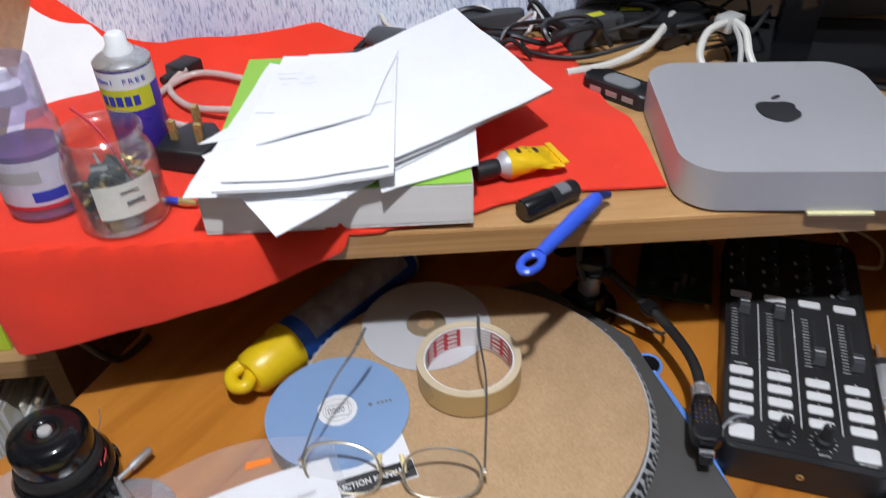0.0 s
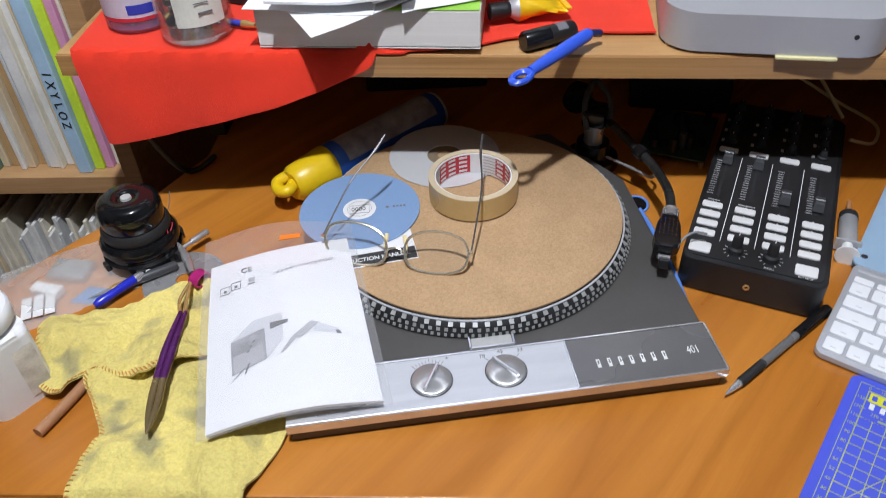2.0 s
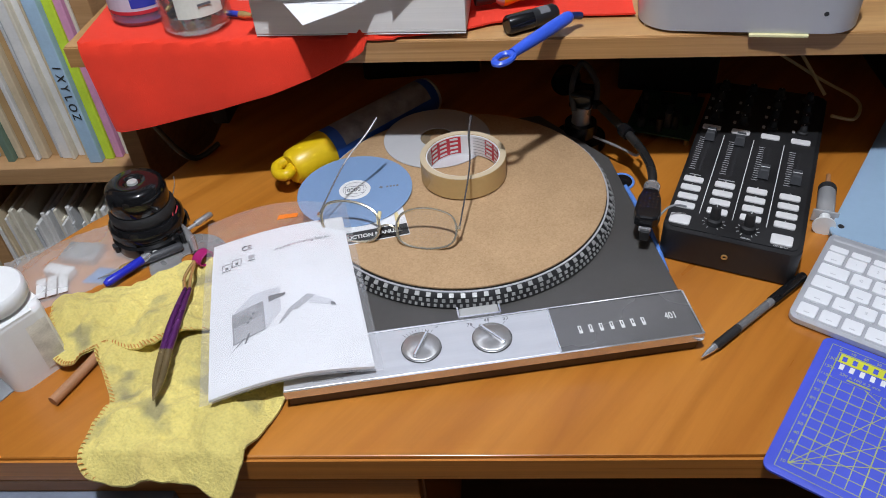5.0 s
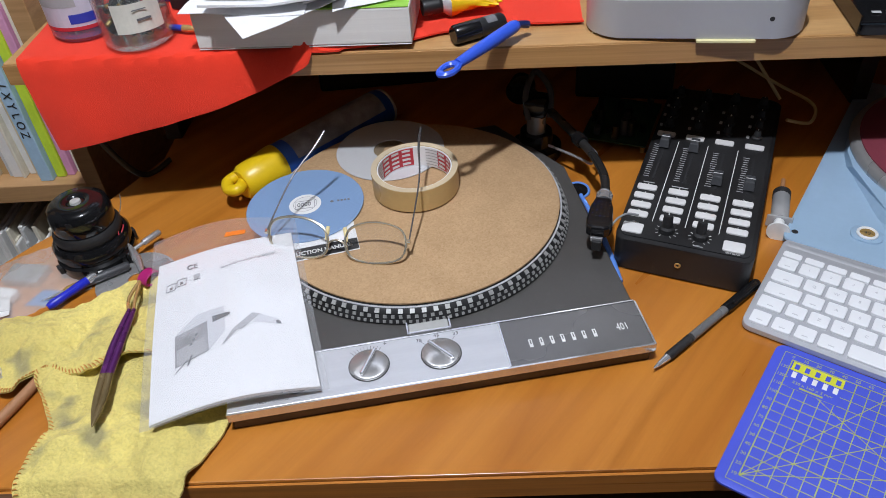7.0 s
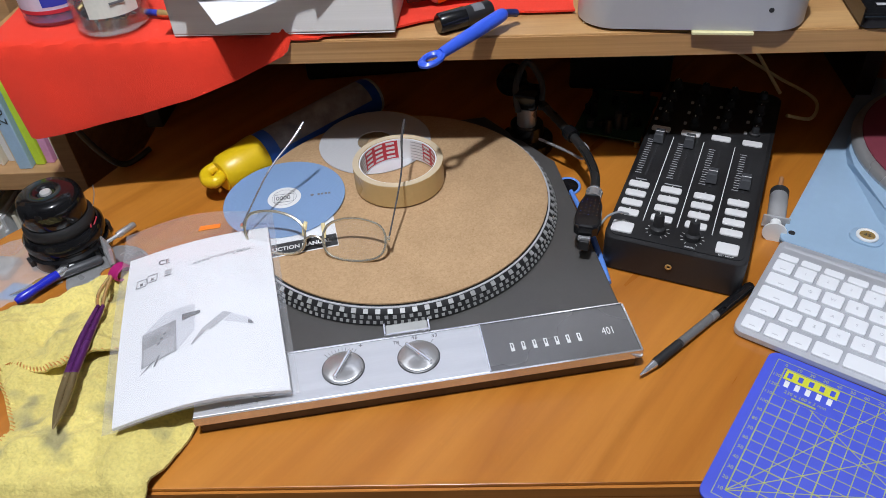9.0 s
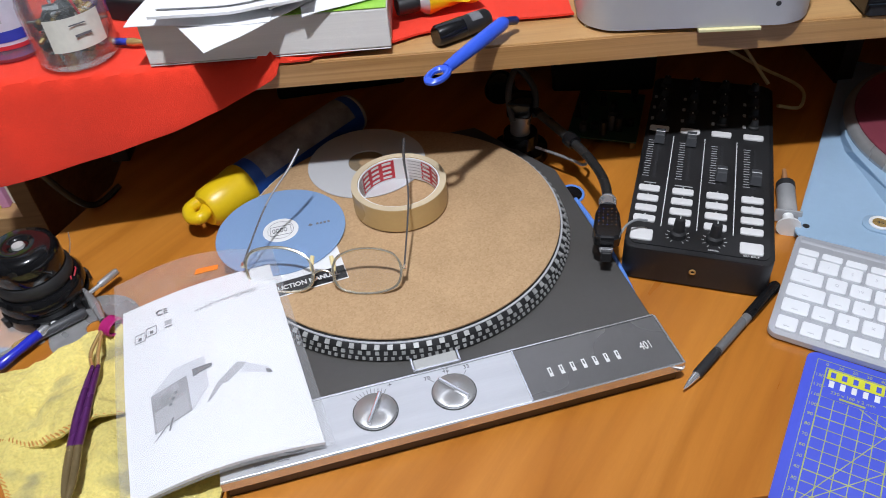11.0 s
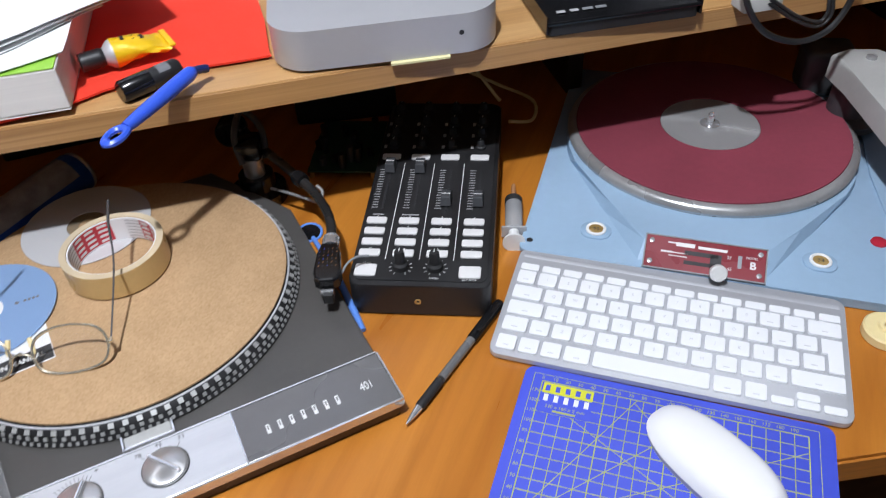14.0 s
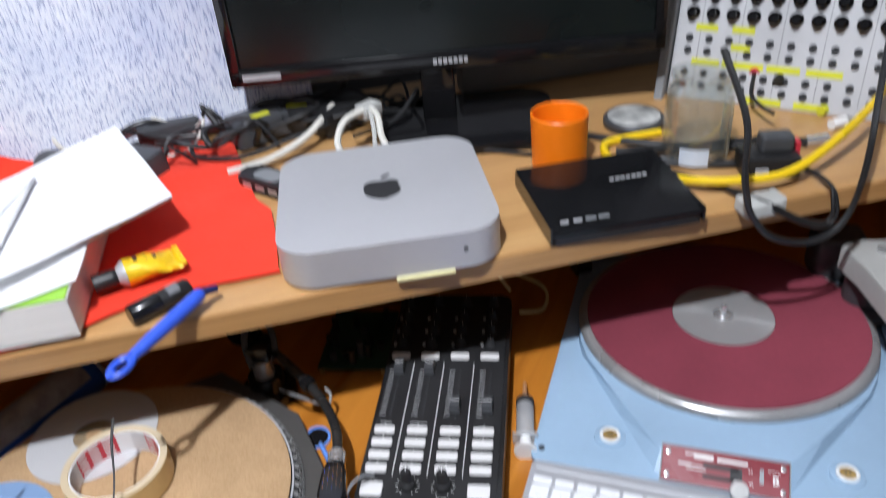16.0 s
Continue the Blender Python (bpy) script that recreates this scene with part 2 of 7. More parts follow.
MAT_LINE = plain("yellow_grid_print", (0.42, 0.46, 0.10), 0.7, 0, 0.12, 200, 0)
PAPER = plain("white_paper", (0.80, 0.80, 0.81), 0.8, 0, 0.03, 30, 0.06, 700, 0.2)
PAPER_EDGE = plain("book_page_edges", (0.80, 0.77, 0.73), 0.85, 0, 0.1, 30, 0.3, 600, 0.2, 0.05, (0.05, 0.05, 6))
GREEN_CARD = plain("green_card", (0.28, 0.55, 0.06), 0.5, 0, 0.06, 40, 0.03)
BLUE_DISC = disc_material("blue_printed_disc", (0.30, 0.47, 0.76), 0.25)
SILVER_DISC = disc_material("silver_disc", (0.60, 0.60, 0.61), 0.12)
TAPE_FILM = plain("buff_tape", (0.56, 0.385, 0.165), 0.3, 0, 0.08, 60, 0.05, 1500)
TAPE_EDGE = plain("tape_side", (0.60, 0.49, 0.33), 0.5, 0, 0.1, 80, 0.1, 2500)
YELLOW = plain("yellow_plastic", (0.78, 0.52, 0.01), 0.35, 0, 0.06, 50, 0.03)
YELLOW_FOIL = plain("yellow_tube_foil", (0.80, 0.50, 0.01), 0.3, 0.1, 0.1, 70, 0.12, 300)
BLUE = plain("blue_plastic", (0.035, 0.10, 0.62), 0.3, 0, 0.06, 60, 0.03)
BLUE_PALE = plain("sky_blue_plastic", (0.12, 0.27, 0.72), 0.35, 0, 0.06, 60, 0.03)
BLUE_CAN = plain("blue_can_paint", (0.02, 0.10, 0.46), 0.35, 0.1, 0.1, 60, 0.03)
DECK_BLUE = plain("pale_blue_enamel", (0.30, 0.43, 0.57), 0.40, 0, 0.06, 30, 0.10, 1100)
MAROON = plain("maroon_rubber_mat", (0.22, 0.042, 0.062), 0.85, 0, 0.12, 45, 0.25, 1600, 0.2)
MAROON_PLATE = plain("maroon_plate", (0.22, 0.025, 0.035), 0.3, 0, 0.1, 60, 0.02)
MAT_BLUE = plain("blue_cutting_mat", (0.055, 0.085, 0.56), 0.55, 0, 0.07, 40, 0.1, 2500)
ORANGE = plain("orange_plastic", (0.90, 0.20, 0.005), 0.4, 0, 0.05, 40, 0.03)
ORANGE_STICKER = plain("orange_sticker", (0.92, 0.22, 0.02), 0.5, 0, 0.05, 40, 0)
PURPLE = plain("purple_anodised", (0.13, 0.028, 0.16), 0.3, 0.5, 0.12, 80, 0.03)
MAGENTA = plain("magenta_band", (0.36, 0.01, 0.13), 0.4, 0, 0.1, 80, 0.03)
BROWN_STEEL = plain("tarnished_brass", (0.26, 0.19, 0.09), 0.25, 0.5, 0.15, 80, 0.02)
GOLD = plain("thin_gold_metal", (0.78, 0.71, 0.56), 0.18, 0.8, 0.05, 60, 0)
BRASS = plain("brass", (0.62, 0.42, 0.16), 0.28, 0.55, 0.1, 60, 0.03)
CREAM = plain("cream_plastic", (0.80, 0.66, 0.34), 0.35, 0, 0.05, 50, 0.03)
STICK = plain("brown_wooden_stick", (0.40, 0.19, 0.085), 0.6, 0, 0.15, 60, 0.1, 700)
GLASS = glassy("clear_glass", (0.95, 0.97, 0.96), 0.02, 0.965, 0.35)
LENS_GLASS = glassy("spectacle_lens", (0.97, 0.97, 0.96), 0.02, 0.97, 0.15)
SLEEVE = glassy("clear_plastic_sleeve", (0.90, 0.90, 0.91), 0.12, 0.86, 0.15)
BAG = glassy("clear_plastic_bag", (0.85, 0.84, 0.83), 0.1, 0.70, 0.2)
VIOLET_FLUID = glassy("violet_liquid", (0.42, 0.22, 0.66), 0.05, 0.65, 0.1)
VIOLET_PET = glassy("violet_tinted_bottle", (0.86, 0.83, 0.93), 0.05, 0.88, 0.25)
FROST = glassy("frosted_syringe_plastic", (0.78, 0.79, 0.80), 0.25, 0.58, 0.2)
SCREEN = plain("dark_screen", (0.006, 0.009, 0.009), 0.28, 0, 0.2, 20, 0, 0, 0.5, 0.03)
# wall and ceiling greys are set by how much lamp light should bounce
WALL = plain("wall_paint", (0.11, 0.11, 0.113), 0.9, 0, 0.05, 6, 0.1, 120, 0.2)
CEILING = plain("ceiling_paint", (0.20, 0.197, 0.20), 0.9, 0, 0.04, 6, 0.1, 120, 0.2)
FLOOR = timber("floor_boards", (0.16, 0.085, 0.04), (0.21, 0.115, 0.055), (0.26, 0.145, 0.07), (2, 14, 14), 0.5, 0, 3.0)

# ---- building blocks ----


def part(name, bm, material, parent=None, label="", smooth=False, mat=None, kind=""):
    me = bpy.data.meshes.new(name)
    bmesh.ops.recalc_face_normals(bm, faces=bm.faces[:])
    bm.to_mesh(me)
    bm.free()
    me.materials.append(material)
    if smooth:
        me.shade_smooth()
        me.set_sharp_from_angle(angle=radians(38))
    ob = new(name, me)
    if parent:
        ob.parent = parent
    if mat is not None:
        ob.matrix_basis = mat
    return tagged(ob, label, kind=kind)


def again(ob, m, parent=None):
    """Another piece on the same mesh."""
    o = new(ob.name.split(".")[0], ob.data)
    o.parent = parent or ob.parent
    o.matrix_basis = m
    return o


def thing(name, m, label, category, group=""):
    return at(new(name), m, label, category, group)


def at(ob, m, label, category, group="", kind=""):
    ob.matrix_basis = m
    return tagged(ob, label, category, group, kind)


def single(name, bm, material, m, label, category, group="", smooth=False, kind=""):
    return at(part(name, bm, material, smooth=smooth), m, label, category, group, kind)


def block(sx, sy, sz, c=(0, 0, 0), bev=0.0, seg=2):
    """A box of that size standing on c."""
    bm = bmesh.new()
    bmesh.ops.create_cube(bm, size=1)
    bmesh.ops.scale(bm, vec=(sx, sy, sz), verts=bm.verts)
    bmesh.ops.translate(bm, vec=(c[0], c[1], c[2] + sz / 2), verts=bm.verts)
    if bev:
        bmesh.ops.bevel(bm, geom=bm.edges[:], offset=bev, segments=seg, affect="EDGES", profile=0.5)
    return bm


def lathe(profile, n=48, cap=True):
    """A turned form from (radius, height) pairs."""
    bm = bmesh.new()
    rings = []
    for r, z in profile:
        rings.append([bm.verts.new((r * math.cos(2 * math.pi * i / n), r * math.sin(2 * math.pi * i / n), z)) for i in range(n)] if r > 1e-6 else [bm.verts.new((0, 0, z))])
    for a, b in zip(rings, rings[1:]):
        for i in range(n):
            f = [a[i % len(a)], a[(i + 1) % len(a)], b[(i + 1) % len(b)], b[i % len(b)]]
            f = list(dict.fromkeys(f))
            if len(f) > 2:
                bm.faces.new(f)
    if cap:
        for r in (rings[0], rings[-1]):
            if len(r) > 2:
                bm.faces.new(r)
    return bm


def ring(ri, ro, h, n=64, bev=0.0004, z=0.0):
    """A flat ring or tube wall."""
    p = [(ri, z + bev), (ri, z + h - bev), (ri + bev, z + h), (ro - bev, z + h), (ro, z + h - bev), (ro, z + bev), (ro - bev, z), (ri + bev, z), (ri, z + bev)]
    bm = lathe(p, n, False)
    bmesh.ops.remove_doubles(bm, verts=bm.verts[:], dist=1e-6)
    return bm


def prism(pts, z0, z1, bev=0.0, seg=2, top_scale=None):
    bm = bmesh.new()
    a = [bm.verts.new((x, y, z0)) for x, y in pts]
    b = [bm.verts.new((x, y, z1)) for x, y in (top_scale or pts)]
    n = len(pts)
    bm.faces.new(a[::-1])
    top = bm.faces.new(b)
    for i in range(n):
        bm.faces.new((a[i], a[(i + 1) % n], b[(i + 1) % n], b[i]))
    if bev:
        bmesh.ops.bevel(bm, geom=list(top.edges), offset=bev, segments=seg, affect="EDGES", profile=0.5)
    return bm


def rrect(w, d, r, n=6, cx=0.0, cy=0.0):
    """Corner points of a rectangle with rounded corners."""
    out = []
    for k, (sx, sy) in enumerate(((1, 1), (-1, 1), (-1, -1), (1, -1))):
        for i in range(n + 1):
            a = math.pi / 2 * (k + i / n)
            out.append((cx + sx * (w / 2 - r) + r * math.cos(a), cy + sy * (d / 2 - r) + r * math.sin(a)))
    return out


def smooth_path(pts, per=8, closed=False):
    P = [Vector(p) for p in pts]
    n = len(P)
    out = []
    for i in range(n if closed else n - 1):
        g = (lambda k: P[k % n]) if closed else (lambda k: P[max(0, min(n - 1, k))])
        a, b, c, d = g(i - 1), g(i), g(i + 1), g(i + 2)
        for j in range(per):
            t = j / per
            out.append(0.5 * (2 * b + (c - a) * t + (2 * a - 5 * b + 4 * c - d) * t * t + (3 * b - a - 3 * c + d) * t ** 3))
    if not closed:
        out.append(P[-1])
    return out


def tube(pts, r, n=10, per=8, closed=False, radii=None):
    """A round bar swept along a smooth line through pts."""
    path = smooth_path(pts, per, closed)
    m = len(path)
    bm = bmesh.new()
    rings = []
    up = None
    for i, p in enumerate(path):
        d = (path[(i + 1) % m] - path[i - 1]) if closed else (path[min(m - 1, i + 1)] - path[max(0, i - 1)])
        d.normalize()
        if up is None:
            up = d.orthogonal().normalized()
        up = (up - d * up.dot(d)).normalized()
        side = d.cross(up)
        rr = r if radii is None else float(np.interp(i / max(1, m - 1), np.linspace(0, 1, len(radii)), radii))
        rings.append([bm.verts.new(p + rr * (math.cos(2 * math.pi * k / n) * up + math.sin(2 * math.pi * k / n) * side)) for k in range(n)])
    for i in range(m if closed else m - 1):
        a, b = rings[i], rings[(i + 1) % m]
        for k in range(n):
            bm.faces.new((a[k], a[(k + 1) % n], b[(k + 1) % n], b[k]))
    if not closed:
        bm.faces.new(rings[0][::-1])
        bm.faces.new(rings[-1])
    return bm


def sheet(f, nu, nv, thick=0.0):
    """A surface through f(u, v), u and v from 0 to 1, with a thickness downwards."""
    bm = bmesh.new()
    top = [[bm.verts.new(f(i / nu, j / nv)) for j in range(nv + 1)] for i in range(nu + 1)]
    for i in range(nu):
        for j in range(nv):
            bm.faces.new((top[i][j], top[i + 1][j], top[i + 1][j + 1], top[i][j + 1]))
    if thick:
        bm.normal_update()
        low = {v: bm.verts.new(v.co - Vector((0, 0, thick))) for v in bm.verts[:]}
        for fc in bm.faces[:]:
            bm.faces.new([low[v] for v in reversed(fc.verts)])
        for e in bm.edges[:]:
            if len(e.link_faces) == 1 and e.verts[0] in low and e.verts[1] in low:
                a, b = e.verts
                bm.faces.new((a, b, low[b], low[a]))
    return bm


def lump(outline, height, rings_n=14, thick=0.002, per=6):
    """A cloth lying in a star-shaped outline of (x, y), at height(x, y)."""
    o = [(p.x, p.y) for p in smooth_path([(x, y, 0) for x, y in outline], per, True)]
    cx, cy = sum(p[0] for p in o) / len(o), sum(p[1] for p in o) / len(o)
    n = len(o)
    bm = bmesh.new()
    mid = bm.verts.new((cx, cy, height(cx, cy)))
    last = None
    for k in range(1, rings_n + 1):
        row = []
        for x, y in o:
            px, py = cx + (x - cx) * k / rings_n, cy + (y - cy) * k / rings_n
            row.append(bm.verts.new((px, py, height(px, py))))
        for i in range(n):
            j = (i + 1) % n
            bm.faces.new((mid, row[i], row[j]) if last is None else (last[i], row[i], row[j], last[j]))
        last = row
    low = {v: bm.verts.new(v.co - Vector((0, 0, thick))) for v in bm.verts[:]}
    for fc in bm.faces[:]:
        bm.faces.new([low[v] for v in reversed(fc.verts)])
    for i in range(n):
        a, b = last[i], last[(i + 1) % n]
        bm.faces.new((a, b, low[b], low[a]))
    return bm


def join(*bms):
    out = bmesh.new()
    for b in bms:
        me = bpy.data.meshes.new("piece")
        b.to_mesh(me)
        b.free()
        out.from_mesh(me)
        bpy.data.meshes.remove(me)
    return out


def moved(bm, m):
    bmesh.ops.transform(bm, matrix=m, verts=bm.verts)
    return bm


def words(text, size, material, parent, m, name="lettering", depth=0.0002, bold=0.0, width=1.0):
    """Raised or printed lettering in the built-in font, centred on m."""
    cu = bpy.data.curves.new("letters", "FONT")
    cu.body, cu.size, cu.align_x, cu.align_y, cu.extrude, cu.offset = text, size, "CENTER", "CENTER", depth, bold
    cu.resolution_u = 3
    tmp = new("letters", cu)
    me = bpy.data.meshes.new_from_object(tmp.evaluated_get(bpy.context.evaluated_depsgraph_get()))
    bpy.data.objects.remove(tmp)
    bpy.data.curves.remove(cu)
    me.materials.clear()
    me.materials.append(material)
    ob = new(name, me)
    ob.parent = parent
    ob.matrix_basis = m @ Matrix.Diagonal((width, 1, 1, 1))
    return ob


def bars(rows, h=0.0002):
    """Unreadable print: flat bars (x, y, width, height, turn in degrees)."""
    return join(*[moved(block(w, d, h), pose(x, y, 0, 0, 0, a)) for x, y, w, d, a in rows])

# ---- room ----
DZ = 0.75      # desk top
S = 0.945      # shelf top as drawn
ST = 0.928     # shelf top as it stands
ANG = -2.6     # turn of the shelf
SHELF_PLAN = Matrix.Translation((0.206, 0.456, ST)) @ pose(0, 0, 0, 0, 0, 0.9) @ Matrix.Scale(1.055, 4) @ Matrix.Translation((-0.2, -0.43, -S))


def onto(x, y):
    """The shelf's plan, drawn a little large, brought to its true size."""
    return 0.2 + 0.963 * (x - 0.2), -0.05 + 0.963 * (y + 0.05)


single("floor", block(4.4, 4.4, 0.1, (0, 0, -0.1)), FLOOR, pose(0.1, -0.6, 0), "brown boarded floor of the room", "floor", kind="structure")
# Ceiling, south and side walls are unseen, added to bounce the lamp's light.
single("ceiling", block(4.4, 4.4, 0.1, (0, 0, 2.5)), CEILING, pose(0.1, -0.6, 0), "dim grey ceiling over the desk, unseen, added for bounce light", "ceiling", kind="structure")
single("wall_north", block(4.4, 0.12, 2.5), WALL, pose(0.1, 1.16, 0), "plain painted wall behind the desk", "wall", kind="structure")
single("wall_south", block(4.4, 0.12, 2.5), WALL, pose(0.1, -2.7, 0), "plain grey wall across the room, unseen, added for bounce light", "wall", kind="structure")
single("wall_west", block(0.12, 3.9, 2.5), WALL, pose(-1.5, -0.8, 0), "plain grey side wall, unseen, added for bounce light", "wall", kind="structure")
single("wall_east", block(0.12, 3.9, 2.5), WALL, pose(1.9, -0.8, 0), "plain grey side wall, unseen, added for bounce light", "wall", kind="structure")
lamp = thing("ceiling_lamp", pose(LAMP[0], LAMP[1], 2.5), "white glass ceiling lamp, lit", "ceiling lamp")
part("mount", lathe([(0.0, -0.025), (0.07, -0.025), (0.07, 0.0), (0.0, 0.0)], 32), WHITE, lamp, smooth=True)
part("shade", ring(0.085, 0.09, 0.05, 32, 0.001, -0.075), WHITE, lamp, smooth=True)

# ---- desk and its shelf ----
desk = thing("desk", pose(0, 0, 0), "orange-brown cherry laminate desk with a shelf on top", "desk")
outline = [(-0.43, 0.116), (0.36, 0.116), (0.46, 0.108), (0.56, 0.088), (0.66, 0.071), (0.80, 0.055), (1.25, 0.02), (1.25, 0.86), (-0.19, 0.86), (-0.19, 0.57),
           (-0.205, 0.545), (-0.245, 0.462), (-0.29, 0.415), (-0.335, 0.352), (-0.40, 0.27), (-0.43, 0.20)]
part("desktop", prism(outline, DZ - 0.028, DZ, 0.0022, 2), DESK, desk)


def edge_strip(pts, h, t):
    bm = bmesh.new()
    a = [[bm.verts.new((x, y + dy, z + dz)) for x, y, z in pts] for dy, dz in ((0, -h / 2), (-t, -h / 2), (-t, h / 2), (0, h / 2))]
    for i in range(len(pts) - 1):
        for k in range(4):
            bm.faces.new((a[k][i], a[k][i + 1], a[(k + 1) % 4][i + 1], a[(k + 1) % 4][i]))
    return bm


part("edge_band", edge_strip([(x, y - 0.0004, DZ - 0.0155) for x, y in outline[:7]], 0.0245, 0.0022), DESK_EDGE, desk)
part("drawer_front", block(0.614, 0.018, 0.16, (-0.218, 0.127, DZ - 0.195), 0.002), DESK_EDGE, desk)
part("side_panel", block(0.02, 0.62, 0.70, (0.075, 0.48, 0.0), 0.001), DESK_EDGE, desk)
part("side_panel", block(0.02, 0.62, 0.70, (1.2, 0.45, 0.0), 0.001), DESK_EDGE, desk)
part("modesty_panel", block(1.4, 0.018, 0.72, (0.5, 0.83, 0.0), 0.001), SHADE_WOOD, desk)

shelf = thing("desk_shelf", pose(0.1466, 0.4602, DZ, 0, 0, ANG), "beech shelf standing along the back of the desk", "shelf")
TH = 0.0238
part("shelf_board", block(1.494, 0.46, TH, (0.324, 0.2312, ST - DZ - TH), 0.0012), BEECH, shelf)
part("front_edging", block(1.494, 0.0016, TH - 0.003, (0.324, 0.0, ST - DZ - TH + 0.0015)), BEECH_EDGE, shelf)
# supports and back panel carry the under-shelf shade in their colour
part("left_support", block(0.02, 0.30, ST - DZ - TH, (-0.345, 0.29, 0.0), 0.001), SHADE_WOOD, shelf)
part("middle_support", block(0.02, 0.26, ST - DZ - TH, (0.50, 0.31, 0.0), 0.001), SHADE_WOOD, shelf)
part("right_support", block(0.02, 0.38, ST - DZ - TH, (0.98, 0.22, 0.0), 0.001), SHADE_WOOD, shelf)
part("back_panel", block(1.40, 0.012, ST - DZ - TH, (0.32, 0.40, 0.0)), SHADE_WOOD, shelf)
part("upright", block(0.03, 0.05, 0.30, (0.86, 0.40, ST - DZ), 0.002), BEECH_EDGE, shelf)
part("rear_ledge", block(0.42, 0.03, 0.05, (0.62, 0.40, ST - DZ), 0.002), MID_GREY, shelf)

# knitted blanket hung behind the shelf
bl = sheet(lambda u, v: (-0.62 + 1.0 * u, 0.890 - 0.03 * u + 0.018 * math.sin(9 * u + 2 * v) + 0.012 * noise.noise((6 * u, 4 * v, 2)) - 0.05 * (1 - v) ** 3, 0.94 + 0.75 * v), 48, 30)
single("knitted_blanket", bl, KNIT, pose(0, 0, 0), "blue-white knitted blanket hanging behind the shelf", "blanket", smooth=True)

# bookcase with record sleeves, past the desk's left end
case = thing("bookcase", pose(-0.595, 0.60, 0.0), "open wooden bookcase packed with record sleeves and folders", "bookcase")
part("side_panel", block(0.022, 0.34, 1.5, (0.285, 0.17, 0.0), 0.001), CASEWOOD, case)
part("side_panel", block(0.022, 0.34, 1.5, (-0.42, 0.17, 0.0), 0.001), CASEWOOD, case)
part("divider", block(0.020, 0.30, 0.34, (0.0, 0.18, 0.33), 0.001), CASEWOOD, case)
for z in (0.29, 0.674, 1.06):
    part("shelf_board", block(0.684, 0.34, 0.026, (-0.0675, 0.17, z), 0.001), CASEWOOD, case)
part("back_panel", block(0.72, 0.01, 1.5, (-0.07, 0.345, 0.0)), SHADE_WOOD, case)
SLV = [plain("sleeve_" + n, c, 0.7, 0, 0.14, 60, 0.15, 500, 0.2) for n, c in (
    ("white", (0.78, 0.77, 0.74)), ("buff", (0.68, 0.56, 0.38)), ("brown", (0.52, 0.34, 0.16)), ("grey", (0.56, 0.57, 0.57)), ("blue", (0.42, 0.60, 0.76)),
    ("lime", (0.62, 0.82, 0.06)), ("pink", (0.72, 0.34, 0.54)), ("green", (0.16, 0.24, 0.18)), ("ivory", (0.78, 0.73, 0.60)))]


def sleeve(x, z, w, h, d, col, lean, front=False):
    ob = part("record_sleeve", block(w, d, h, (0, d / 2, 0), min(0.0009, w * 0.3), 1), SLV[col])
    names = ("white", "buff", "brown", "grey", "pale blue", "lime green", "pink", "dark green", "ivory")
    return at(ob, pose(x, 0.609 if front else 0.612 + random.uniform(0, 0.02), z, 0, lean, 0), names[col] + " card sleeve standing in the bookcase", "record sleeve", "sleeves in the bookcase")


rng = random.Random(4)
# upper row: spines seen close to, from the right end leftwards
x = -0.322
for col, w in ((6, 0.012), (8, 0.004), (6, 0.010), (5, 0.012), (4, 0.017), (8, 0.004), (1, 0.003), (0, 0.012), (8, 0.004), (0, 0.014), (3, 0.004), (2, 0.012), (1, 0.010), (0, 0.006), (2, 0.016), (1, 0.009),
               (7, 0.010), (0, 0.004), (2, 0.010), (3, 0.006), (1, 0.012), (2, 0.012), (0, 0.006), (7, 0.012), (2, 0.009), (1, 0.014), (3, 0.01), (2, 0.015), (0, 0.01), (2, 0.012), (1, 0.015), (7, 0.01)):
    x -= w / 2 + 0.0012
    sleeve(x, 0.7002, w, 0.314 + rng.uniform(-0.015, 0.012), 0.30, col, rng.uniform(-0.6, 0.3) if col != 4 else 0.0, col == 4)
    x -= w / 2
# lower row, tightly packed thin sleeves
x = -0.322
while x > -1.0:
    w = rng.choice((0.003, 0.004, 0.005, 0.006))
    x -= w / 2 + 0.0012
    if abs(x + 0.595) > 0.016:
        sleeve(x, 0.3162, w, 0.29 + rng.uniform(-0.03, 0.012), 0.29, rng.choice((0, 0, 3, 8, 8, 0, 1)), rng.uniform(-1.5, 1.0))
    x -= w / 2
tagline = thing("folder_label", pose(-0.3745, 0.6085, 0.835, 90, 0, 0), "handwritten dark lettering on a pale blue folder spine", "label")
for k, ch in enumerate("ZOLYXI"):
    words(ch, 0.015, PRINT_BLACK, tagline, pose(0.0, -0.064 + 0.0138 * k, 0, 0, 0, -90 + 8 * math.sin(k)))

# grey storage box on the floor in front of the drawers
gb = thing("storage_box", pose(-0.205, 0.066, 0.018, 0, 0, 0), "grey plastic storage box with a rimmed lid", "storage box")
part("body", prism(rrect(0.16, 0.12, 0.012), 0.0, 0.655, 0.003), MID_GREY, gb, smooth=True)
part("lid", prism(rrect(0.175, 0.135, 0.015), 0.655, 0.68, 0.006, 3), plain("blue_grey_plastic", (0.20, 0.23, 0.29), 0.45), gb, smooth=True)

